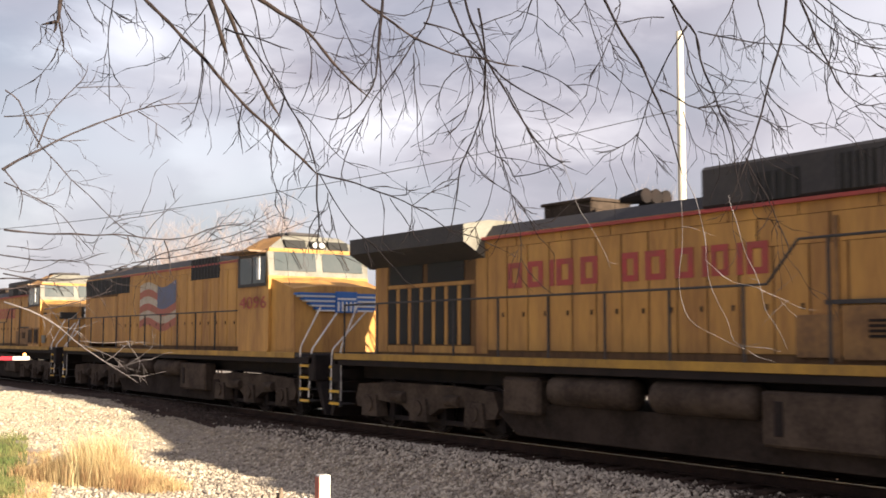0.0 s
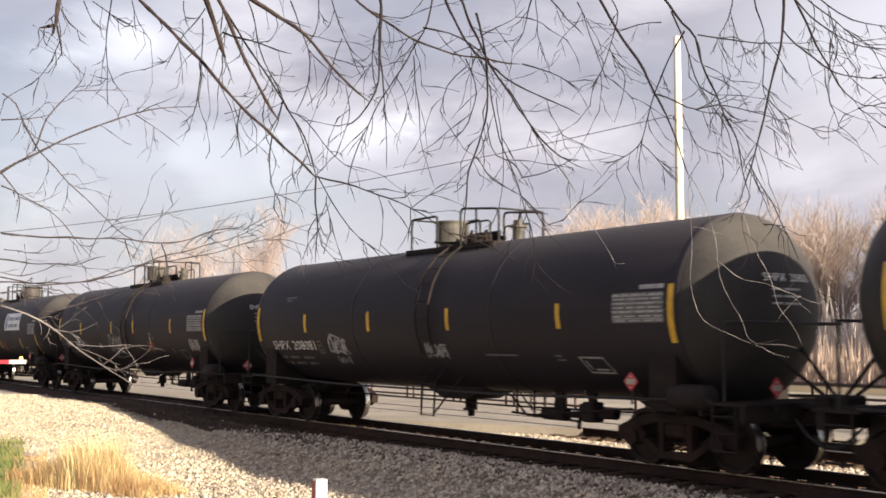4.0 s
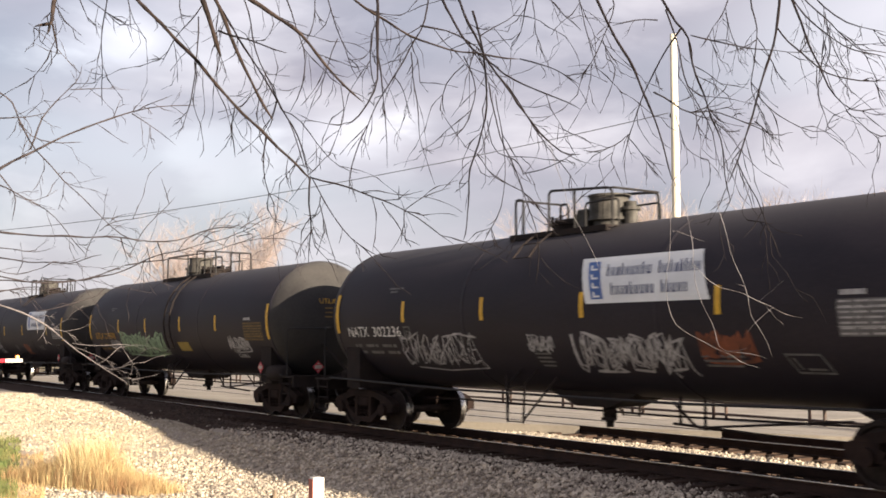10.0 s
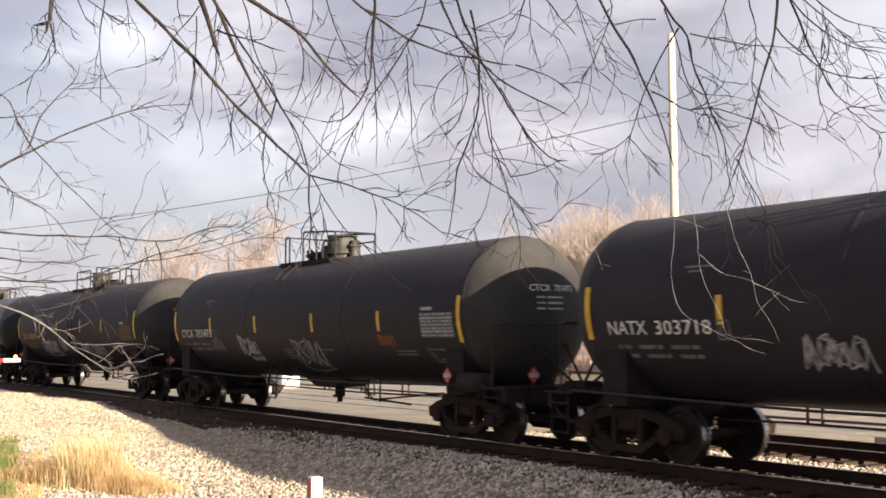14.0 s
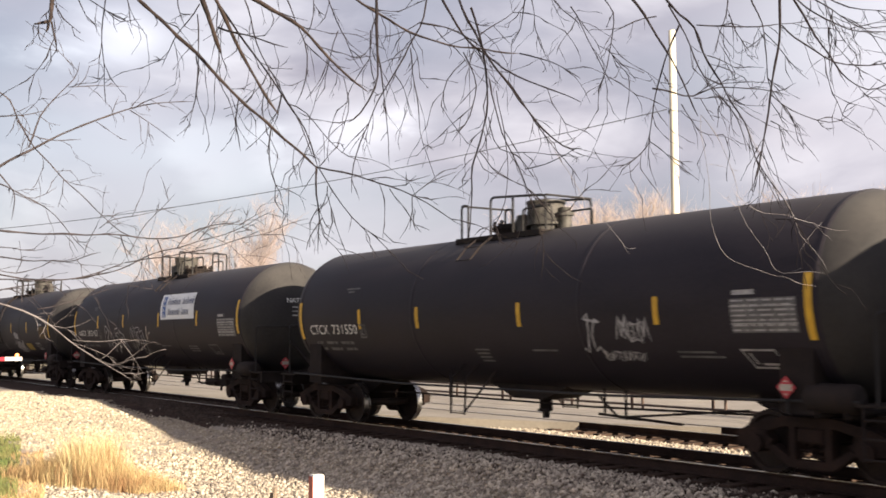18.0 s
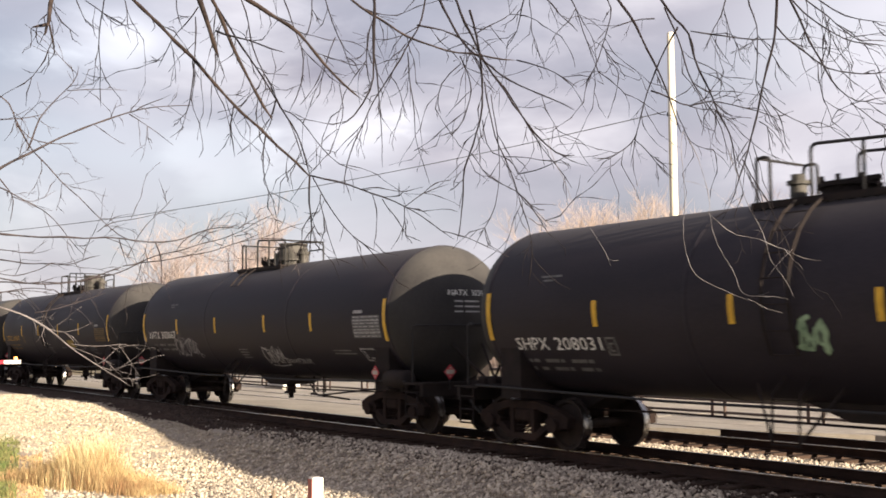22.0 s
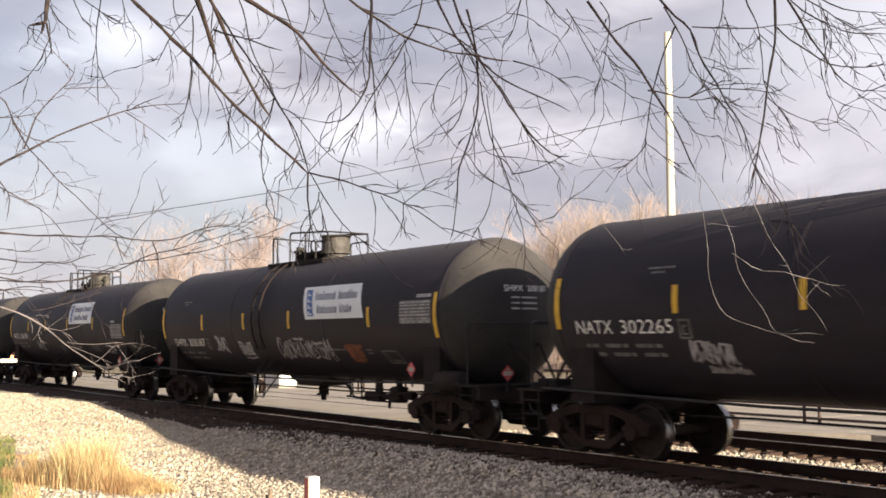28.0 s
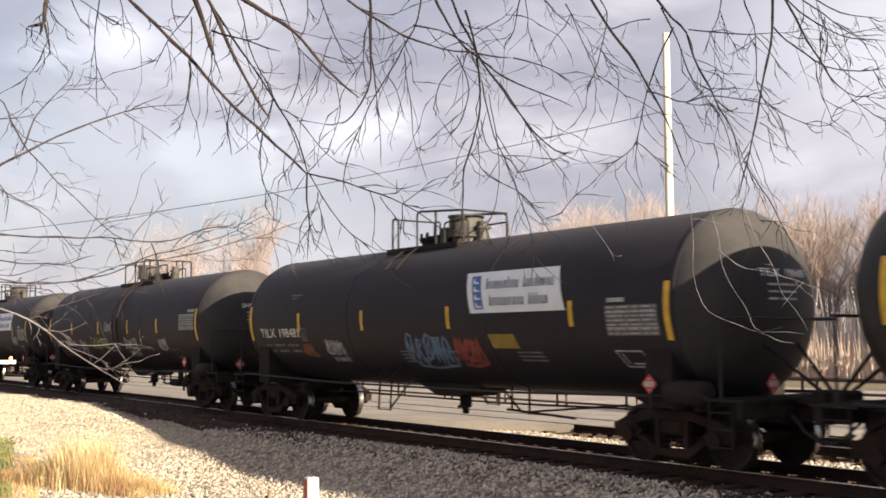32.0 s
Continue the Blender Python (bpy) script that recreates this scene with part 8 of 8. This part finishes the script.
    stem(b, 3, 6.6, 2.4, (-5.56, 1.27, 2.50), (-5.52, 1.42, 2.49), (-5.46, 1.62, 2.49), (-5.39, 1.85, 2.49), (-5.35, 1.97, 2.47), (-5.30, 2.09, 2.48), (-5.27, 2.18, 2.52), (-5.21, 2.31, 2.56), (-5.18, 2.38, 2.55))
    stem(b, 3, 3, 1.7, (-5.18, 2.38, 2.55), (-5.14, 2.45, 2.60), (-5.12, 2.51, 2.64))
    stem(b, 3, 4, 1.9, (-5.39, 1.85, 2.35), (-5.30, 2.11, 2.40), (-5.24, 2.25, 2.43), (-5.18, 2.39, 2.48), (-5.11, 2.52, 2.51), (-5.07, 2.61, 2.56), (-5.02, 2.70, 2.59))
    stem(b, 3, 2.8, 1.7, (-5.13, 2.49, 2.50), (-5.08, 2.58, 2.51), (-5.02, 2.70, 2.46))
    stem(b, 3, 4, 2.2, (-5.40, 1.83, 2.49), (-5.39, 1.85, 2.43), (-5.38, 1.87, 2.35))
    stem(b, 3, 4, 2.2, (-5.34, 2.00, 2.47), (-5.33, 2.03, 2.37), (-5.33, 2.03, 2.26))
    stem(b, 3, 3, 1.8, (-5.43, 1.73, 2.52), (-5.41, 1.79, 2.57), (-5.35, 1.97, 2.61), (-5.30, 2.09, 2.64))
    stem(b, 3, 2.8, 1.7, (-5.38, 1.87, 2.40), (-5.36, 1.95, 2.56), (-5.31, 2.08, 2.71))
    branch(tree, 0.15, SWAY_A, b, 0.8, (-0.3, 0.35))
    b = []
    stem(b, 3, 4.2, 2.2, (-5.46, 1.24, 2.78), (-5.45, 1.31, 2.70), (-5.44, 1.33, 2.66), (-5.44, 1.31, 2.54))
    stem(b, 3, 4, 2, (-5.46, 1.24, 2.72), (-5.43, 1.36, 2.66), (-5.41, 1.46, 2.61), (-5.38, 1.54, 2.52), (-5.35, 1.66, 2.37))
    stem(b, 3, 2.8, 1.8, (-5.44, 1.32, 2.67), (-5.42, 1.41, 2.64), (-5.39, 1.51, 2.71))
    stem(b, 3, 4.6, 2.6, (-5.46, 1.25, 2.28), (-5.41, 1.43, 2.25), (-5.37, 1.60, 2.26), (-5.30, 1.82, 2.34))
    stem(b, 3, 3.4, 2, (-5.46, 1.26, 2.20), (-5.43, 1.39, 2.23), (-5.39, 1.52, 2.22))
    stem(b, 3, 3.4, 2, (-5.41, 1.43, 2.11), (-5.37, 1.60, 2.15), (-5.32, 1.75, 2.21))
    branch(tree, 0.15, SWAY_A, b, 0.9, (-0.3, 0.35))
    b = []
    stem(b, 4, 10, 4.6, (-4.73, 1.09, 2.12), (-4.70, 1.19, 2.09), (-4.68, 1.28, 2.04), (-4.65, 1.36, 1.96), (-4.62, 1.48, 1.87), (-4.57, 1.61, 1.78))
    stem(b, 4, 4.1, 2.4, (-4.65, 1.37, 1.95), (-4.62, 1.47, 1.91), (-4.59, 1.55, 1.87))
    stem(b, 4, 4.1, 2.3, (-4.65, 1.38, 1.96), (-4.62, 1.48, 1.95), (-4.59, 1.57, 1.96), (-4.57, 1.61, 1.95))
    stem(b, 4, 3.8, 2.4, (-4.62, 1.48, 1.87), (-4.60, 1.54, 1.92), (-4.59, 1.57, 1.95))
    stem(b, 4, 3.8, 2.4, (-4.68, 1.26, 2.04), (-4.66, 1.35, 2.00), (-4.62, 1.46, 2.05))
    stem(b, 4, 3.5, 2.3, (-4.68, 1.28, 2.03), (-4.69, 1.25, 1.97))
    stem(b, 4, 3.5, 2.3, (-4.63, 1.44, 1.90), (-4.60, 1.54, 1.84), (-4.58, 1.58, 1.86))
    branch(tree, 0.25, SWAY_A, b, 1.0, (-0.2, 0.5))
    b = []
    stem(b, 3, 4.4, 2.3, (-5.55, 1.64, 2.27), (-5.42, 1.80, 2.30), (-5.27, 1.98, 2.40), (-5.04, 2.24, 2.48), (-4.86, 2.43, 2.60))
    stem(b, 3, 3.2, 2, (-5.22, 2.18, 2.47), (-5.38, 2.34, 2.60), (-5.54, 2.50, 2.69))
    stem(b, 3, 3.2, 2, (-5.31, 2.17, 2.48), (-5.33, 2.27, 2.56), (-5.31, 2.46, 2.57))
    stem(b, 3, 2.9, 2, (-5.44, 1.98, 2.45), (-5.27, 1.94, 2.28))
    stem(b, 3, 2.6, 1.9, (-5.09, 2.32, 2.50), (-4.83, 2.29, 2.49))
    stem(b, 3, 4.4, 2.6, (-5.83, 1.30, 2.40), (-5.65, 1.44, 2.36), (-5.46, 1.59, 2.35), (-5.29, 1.70, 2.39))
    stem(b, 3, 4.4, 2.6, (-5.99, 1.34, 2.28), (-5.56, 1.70, 2.27), (-5.38, 1.82, 2.34))
    stem(b, 3, 3.5, 2.3, (-5.95, 1.32, 2.34), (-5.96, 1.47, 2.31), (-5.96, 1.64, 2.38))
    stem(b, 3, 3.5, 2.3, (-5.96, 1.34, 2.22), (-6.00, 1.54, 2.25), (-6.06, 1.73, 2.23))
    stem(b, 3, 3.2, 2, (-5.92, 1.37, 2.45), (-5.89, 1.54, 2.43), (-5.90, 1.65, 2.47))
    branch(tree, 0.15, SWAY_A, b, 0.7, (-0.3, 0.35))


build_tree()


def bare_tree(name, label, height, seed, material, group, spread=1.0):
    """A leafless tree: tapered trunk, fanning limbs, and a crown of very many fine shoots."""
    t = thing(name, label, "tree", group)
    rng = random.Random(seed)
    bm, crown = bmesh.new(), bmesh.new()
    def grow(p, d, length, r, level):
        pts, q, w = [p.copy()], p.copy(), d.copy()
        n = 5 if level < 2 else 3
        for k in range(n):
            w = (w + Vector((rng.uniform(-0.17, 0.17), rng.uniform(-0.17, 0.17), rng.uniform(-0.03, 0.10)))).normalized()
            q = q + w * length / n
            pts.append(q.copy())
        rings(bm if level < 2 else crown, pts, [r * (1 - 0.6 * k / n) for k in range(n + 1)], 6 if level < 2 else 3, cap=False)
        if level < 4:
            for k in range((9, 8, 8, 9)[level]):
                i = rng.randrange(2 if level == 0 else 1, n + 1)
                a = rng.uniform(0, 6.28)
                out = Vector((math.cos(a), math.sin(a), 0))
                grow(pts[i], (w * 0.75 + out * rng.uniform(0.35, 0.95) * spread + Vector((0, 0, 0.22))).normalized(), length * (rng.uniform(0.62, 0.95) if level == 0 else rng.uniform(0.42, 0.68)), max(0.0065, r * (0.5 if level < 2 else 0.34)), level + 1)
    grow(Vector((0, 0, -0.3)), Vector((0, 0, 1)), height * 0.37, height * 0.013, 0)
    part("trunk", bm, material, t, "", True)
    part("crown", crown, material, t, "crown of fine bare shoots")
    return t


def far_trees():
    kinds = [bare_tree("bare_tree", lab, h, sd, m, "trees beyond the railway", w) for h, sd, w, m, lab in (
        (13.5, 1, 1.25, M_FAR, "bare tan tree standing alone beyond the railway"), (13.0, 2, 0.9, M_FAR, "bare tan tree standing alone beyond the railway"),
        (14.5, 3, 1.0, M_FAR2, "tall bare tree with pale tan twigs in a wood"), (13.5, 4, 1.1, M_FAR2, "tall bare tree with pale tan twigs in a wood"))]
    spots = [(-85.0, 35.5, 1.32), (-97.0, 44, 1.3), (-66, 63, 1.28), (-60, 60, 1.30), (-56, 62, 1.08), (-52.5, 59, 1.05), (-47, 64, 1.12), (-44, 61, 1.12), (-40.5, 63, 1.05), (-36.5, 59, 0.95), (-33, 62, 1.0), (-29.5, 60, 1.0), (-63, 67, 1.36), (-54, 67, 1.08), (-26, 63, 1.1), (-72, 64, 0.9), (-80, 70, 0.8), (-22, 61, 1.1), (-57.5, 64.5, 1.18), (-50.5, 63, 0.98), (-42.5, 60.5, 1.08), (-62, 63, 1.33), (-64.5, 61, 1.22), (-58.5, 66.5, 1.30)]
    rng = random.Random(8)
    for i, (x, y, k) in enumerate(spots):
        if i < 4:
            t = kinds[i]
            t.matrix_basis = pose(x, y, -0.3, 0, 0, rng.uniform(0, 360))
        else:
            t = copy_thing(kinds[2 + i % 2], pose(x, y, -0.3, 0, 0, rng.uniform(0, 360)))
        t.scale = (k, k, k)


far_trees()


def shoots(count, xs, ys, least, most, width, rng):
    """Upright bare stems, thin blades that taper to a tip."""
    bm = bmesh.new()
    for k in range(count):
        p = Vector((rng.uniform(*xs), rng.uniform(*ys), -0.32))
        h = rng.uniform(least, most) * rng.uniform(0.45, 1)
        d = Vector((rng.uniform(-0.22, 0.22), rng.uniform(-0.22, 0.22), 1))
        side = Vector((rng.uniform(-0.6, 0.6), rng.uniform(0.35, 1.0), 0)) * width
        v = [bm.verts.new(q) for q in (p - side, p + side, p + d * h * 0.6 + side * 0.6, p + d * h + Vector((rng.uniform(-0.2, 0.2), 0, 0)))]
        bm.faces.new(v)
    return bm


def brush():
    """Tan undergrowth at the foot of the trees, and pale saplings above it."""
    rng = random.Random(12)
    bm = shoots(24000, (-104, -14), (50, 60), 0.8, 3.4, 0.034, rng)
    tagged(to_object("undergrowth", bm, mat("pale_tan_brush", (0.58, 0.465, 0.395), (0.44, 0.345, 0.285), 0.9, scale=0.6, fine=8, rand=0.7, island=True)), "tan winter undergrowth below the trees", "undergrowth", kind="stuff")
    bm = shoots(7000, (-54, -14), (55, 74), 3.0, 7.5, 0.036, rng)
    tagged(to_object("undergrowth", bm, mat("pale_grey_sapling_bark", (0.62, 0.56, 0.53), (0.42, 0.37, 0.35), 0.9, scale=0.6, fine=8, rand=0.9, island=True)), "thin pale grey saplings in the wood", "undergrowth", kind="stuff")


brush()


# ---- roadside things ----
def build_pole():
    t = thing("utility_pole", "pale sunlit wooden utility pole carrying a cable", "utility pole")
    bm = bmesh.new()
    x, y = -27.2, 29.75
    rings(bm, [(x, y, -0.4), (x, y, 4), (x, y, 9), (x, y, 13.3)], [0.17, 0.16, 0.145, 0.125], 14)
    part("shaft", bm, M_POLE, t, "", True)
    bm = bmesh.new()
    box(bm, x - 0.2, x + 0.0, y - 0.06, y + 0.06, 10.2, 10.35, 0.01)
    part("cable_bracket", bm, M_STEEL, t)
    c = thing("overhead_cable", "black overhead cable sagging from the pole", "cable")
    a, b = Vector((x - 0.15, y - 0.15, 10.35)), Vector((-70.0, 6.0, 7.5))
    bm = bmesh.new()
    tube(bm, [a.lerp(b, k / 40) - Vector((0, 0, 4 * 1.05 * (k / 40) * (1 - k / 40))) for k in range(41)], 0.016, 6)
    part("strand", bm, M_WIRE, c)
    t2 = thing("utility_pole", "pale wooden utility pole at the far end of the cable", "utility pole")
    bm = bmesh.new()
    rings(bm, [(-70.0, 6.0, -0.4), (-70.0, 6.0, 8.2)], [0.16, 0.13], 12)
    part("shaft", bm, M_POLE, t2, "", True)


build_pole()


def build_marker():
    """White timber marker post, top just in view, and two stakes."""
    t = thing("marker_post", "square white marker post with a faded red side", "post")
    x, y = -8.95, 4.92
    z0 = ground_z(x, y) - 0.1
    bm = bmesh.new()
    box(bm, -0.055, 0.055, -0.05, 0.05, z0, 0.715, 0.008)
    o = part("shaft", bm, M_POSTW, t)
    o.matrix_basis = pose(x, y, 0, 0, 0, 85)
    bm = bmesh.new()
    box(bm, -0.061, -0.0555, -0.046, 0.046, 0.2, 0.70)
    o2 = part("red_band", bm, M_POSTR, t)
    o2.matrix_basis = pose(x, y, 0, 0, 0, 85)
    for dx, dy, h, lean in ((-0.22, -0.33, 0.60, 4), (-0.26, -0.37, 0.50, -5)):
        s = thing("stake", "thin weathered timber stake in the gravel", "stake")
        bm = bmesh.new()
        rod(bm, (0, 0, z0), (0.02, 0, h), 0.016, 6)
        box(bm, -0.03, 0.03, -0.02, 0.02, h - 0.16, h - 0.05)
        o = part("shaft", bm, M_WOOD, s)
        o.matrix_basis = pose(x + dx, y + dy, 0, 0, 0, lean)


build_marker()


def build_gate():
    t = thing("crossing_gate", "lowered red and white crossing gate arm with lamps", "crossing gate")
    tip, base = Vector((-41.6, 10.55, 1.24)), Vector((-46.2, 4.6, 1.18))
    d = (base - tip)
    n = 12
    for k in range(n):
        a, b = tip + d * k / n, tip + d * (k + 1) / n
        bm = bmesh.new()
        up = Vector((0, 0, 0.07))
        side = d.cross(up).normalized() * 0.02
        v = [bm.verts.new(q) for q in (a - up - side, b - up - side, b + up - side, a + up - side, a - up + side, b - up + side, b + up + side, a + up + side)]
        for f in ((0, 1, 2, 3), (7, 6, 5, 4), (0, 4, 5, 1), (3, 2, 6, 7), (1, 5, 6, 2), (0, 3, 7, 4)):
            bm.faces.new([v[i] for i in f])
        bmesh.ops.recalc_face_normals(bm, faces=bm.faces)
        part("arm_section", bm, M_POSTW if k % 2 == 0 else M_RED, t)
    for k in (0.3, 3.5, 7.0):
        p = tip + d * k / n + Vector((0, 0, 0.13))
        bm = bmesh.new()
        rings(bm, [p - Vector((0.06, 0, 0)), p, p + Vector((0.06, 0, 0))], [0.04, 0.07, 0.05], 10)
        part("lamp", bm, M_LAMP, t)
    bm = bmesh.new()
    rings(bm, [(base.x, base.y, ground_z(base.x, base.y) - 0.1), (base.x, base.y, 3.6)], [0.07, 0.06], 10)
    part("mast", bm, M_VALVE, t)
    bm = bmesh.new()
    box(bm, base.x - 0.25, base.x + 0.25, base.y - 0.2, base.y + 0.2, 0.7, 1.4, 0.03)
    part("mechanism", bm, M_VALVE, t)


build_gate()


def build_cabinet():
    t = thing("signal_cabinet", "white sheet-metal signal cabinet beside the crossing", "cabinet")
    x, y = -42.2, 21.6
    bm = bmesh.new()
    box(bm, x - 0.75, x + 0.75, y - 0.4, y + 0.4, 0.02, 1.15, 0.02)
    part("body", bm, M_VAN, t)
    bm = bmesh.new()
    box(bm, x - 0.8, x + 0.8, y - 0.45, y + 0.45, 1.15, 1.2, 0.01)
    part("lid", bm, M_VAN, t)
    for dx in (-0.36, 0.36):
        bm = bmesh.new()
        box(bm, x + dx - 0.32, x + dx + 0.32, y - 0.415, y - 0.401, 0.1, 1.08, 0.004)
        d = part("door", bm, M_VAN, t)
        bm = bmesh.new()
        box(bm, x + dx + 0.2, x + dx + 0.24, y - 0.44, y - 0.414, 0.55, 0.72)
        part("handle", bm, M_STEEL, d)
    bm = bmesh.new()
    box(bm, x - 0.85, x + 0.85, y - 0.5, y + 0.5, -0.2, 0.02, 0.01)
    part("plinth", bm, M_CONC, t)


build_cabinet()


def build_sign():
    """Cream gabled notice board with an oval plaque, beside a low brick pier."""
    m = pose(-32.5, 35.7, -0.1, 0, 0, 42.3)
    t = thing("notice_board", "cream gabled notice board with an oval plaque", "sign")
    t.matrix_basis = m
    bm = bmesh.new()
    prism(bm, [(-0.42, 0.25), (0.42, 0.25), (0.42, 1.55), (0.0, 1.95), (-0.42, 1.55)], -0.05, 0.05)
    panel = part("panel", bm, M_SIDING, t)
    for x in (-0.36, 0.36):
        bm = bmesh.new()
        box(bm, x - 0.05, x + 0.05, -0.04, 0.04, 0.0, 0.26)
        part("leg", bm, M_POSTW, t)
    for q in (-1, 1):
        bm = bmesh.new()
        prism(bm, [(0, 1.95), (q * 0.52, 1.47), (q * 0.52, 1.53), (0, 2.02)], -0.09, 0.09)
        part("gable_board", bm, M_POSTW, t)
    bm = bmesh.new()
    vs = [bm.verts.new((0.12 + 0.09 * math.cos(k * 0.5236), -0.056, 1.52 + 0.14 * math.sin(k * 0.5236))) for k in range(12)]
    bm.faces.new(vs)
    part("plaque", bm, M_WOOD, panel)
    for z, w in ((1.12, 0.3), (1.0, 0.22), (0.72, 0.26)):
        bm = bmesh.new()
        box(bm, -w, w * 0.8, -0.056, -0.051, z, z + 0.06)
        part("text_bar", bm, M_WOOD, panel)
    p = thing("brick_pier", "low red-brown brick pier beside the notice board", "pier")
    p.matrix_basis = m
    first = None
    for row in range(9):
        for k in range(4):
            x = 0.5 + k * 0.225 + (0.11 if row % 2 else 0.0)
            if x > 1.25:
                continue
            if first is None:
                bm = bmesh.new()
                box(bm, 0, 0.215, -0.2, 0.2, 0, 0.072, 0.005)
                first = part("brick", bm, M_BRICK, p)
                first.location = (x, 0, row * 0.082)
            else:
                again(first, p, pose(x, 0, row * 0.082))
    bm = bmesh.new()
    box(bm, 0.53, 1.32, -0.185, 0.185, 0.0, 0.73)
    part("core", bm, M_CONC, p)


build_sign()


# ---- grasses ----
def grass(name, count, place, height, material, label, seed, width=0.006):
    rng = random.Random(seed)
    verts, faces = [], []
    for k in range(count):
        x, y, s = place(rng)
        z = ground_z(x, y) - 0.02
        h = height * rng.uniform(0.5, 1.2) * s
        a = rng.uniform(0, 6.28)
        bx, by = math.cos(a) * h * rng.uniform(0.05, 0.55), math.sin(a) * h * rng.uniform(0.05, 0.55)
        c = rng.uniform(0, 6.28)
        wx, wy = math.cos(c) * width, math.sin(c) * width
        i = len(verts)
        verts += [(x - wx, y - wy, z), (x + wx, y + wy, z), (x + bx * 0.35 + wx * 0.8, y + by * 0.35 + wy * 0.8, z + h * 0.6), (x + bx * 0.35 - wx * 0.8, y + by * 0.35 - wy * 0.8, z + h * 0.6), (x + bx, y + by, z + h * rng.uniform(0.86, 1.0))]
        faces += [(i, i + 1, i + 2, i + 3), (i + 3, i + 2, i + 4)]
    me = bpy.data.meshes.new(name)
    me.from_pydata(verts, [], faces)
    me.materials.append(material)
    return tagged(new(name, me), label, "grass", kind="stuff")


TUFTS = [random.Random(40 + k).uniform(0.55, 1.2) for k in range(46)]


def clump(rng):
    s = rng.random()
    k = int(s * 45.9)
    q = (k + 0.5 + rng.gauss(0, 0.45)) / 46
    side = ((k * 7) % 5 - 2) * 0.16
    return -23.9 + 3.3 * q + rng.gauss(0, 0.16), 6.3 + 1.6 * q + side + rng.gauss(0, 0.14), (0.45 + 0.72 * math.exp(-((s - 0.46) / 0.22) ** 2)) * TUFTS[k]


def plume(rng):
    return -22.5 + rng.gauss(0, 0.34), 7.1 + rng.gauss(0, 0.28), rng.uniform(0.6, 1.05)


def verge(rng):
    x = -21.4 + 11.4 * rng.random()
    return x, -0.262 * x + 0.25 - rng.random() ** 2 * 0.9, 0.5


def low_verge(rng):
    x = -26.5 + 5.1 * rng.random()
    return x, -0.262 * x + 0.3 - rng.random() ** 2 * 0.7, 0.5


def lawn(rng):
    x = -28.7 + 13.5 * rng.random() ** 0.8 + rng.gauss(0, 0.3)
    return x, min(7.4, -0.262 * x) - 0.2 - 2.4 * rng.random(), 1.0


grass("dry_grass", 800, plume, 1.25, mat("pale_grass_plumes", (0.74, 0.66, 0.38), (0.55, 0.46, 0.27), 0.85, scale=2, fine=15, rand=0.8, island=True), "thin pale grass plumes above the clump", 6, 0.003)
grass("dry_grass", 20000, clump, 0.80, M_STRAW, "tall dry straw-coloured grass clump", 3, 0.0035)
grass("dry_grass", 6500, verge, 0.35, M_STRAW, "low dry grass along the gravel edge", 4)
grass("dry_grass", 2600, low_verge, 0.24, M_STRAW, "sparse low dry grass where lawn meets gravel", 7)
grass("lawn_grass", 26000, lawn, 0.13, mat("green_grass_blades", (0.10, 0.15, 0.04), (0.20, 0.19, 0.07), 0.8, scale=1.5, fine=12, rand=0.8, island=True), "short green grass", 5, 0.007)


# ---- what moves ----
def travelled(t):
    """Metres that the train has run since the start; it gathers speed."""
    return 20.58 * t - slip(t) + slip(0) - lag(t)


def slip(t):
    s = t - 16.0
    return 0.848 + 0.0377 * s - 0.01131 * s * s - 0.000002 * s ** 4


def lag(t):
    """Small unevenness of the pull."""
    s = (t - 16.0) / 16.0
    return 0.261 - 0.0907 * s - 0.8287 * s * s - 0.2836 * s ** 3 + 0.191 * s ** 4 - 0.33 * max(0.0, 1.0 - t) ** 2


def motions():
    start = 3.6227 + slip(0)
    for i, car in enumerate(TANKS):
        home = start + (i + 1) * PITCH + 7.17 + (0.0 if i < 27 else 0.6 if i == 27 else 0.81)
        walk(car, [(t, pose(home - travelled(t), AXIS, 0)) for t in range(33)])
        spin(car, home)
    for car, home in OTHERS:
        walk(car, [(t, pose(home - travelled(t), AXIS, 0)) for t in range(33)])
        spin(car, home)
    # the wind in the branches
    for ob, base, give, sway, lift in BRANCHES:
        walk(ob, [(t, Matrix.Translation(base + Vector((0, 0, 0.0023 * lift[t]))) @ Matrix.Rotation(give * sway[t], 4, -FORE)) for t in range(33)])


def spin(car, home):
    """The wheels roll as the car runs past."""
    inside = [k / 30 for k in range(961) if -36 < home - travelled(k / 30) < 3]
    if len(inside) < 2:
        return
    times = sorted({0.0, *inside, 32.0})
    for o in car.children_recursive:
        if o.name.startswith("wheelset"):
            r, at = o.location.z, o.location.copy()
            rows = []
            for t in times:
                tt = min(max(t, inside[0]), inside[-1])
                rows.append((t, Matrix.Translation(at) @ Matrix.Rotation(-(travelled(tt) - travelled(inside[0])) / r, 4, "Y")))
            walk(o, rows)


motions()
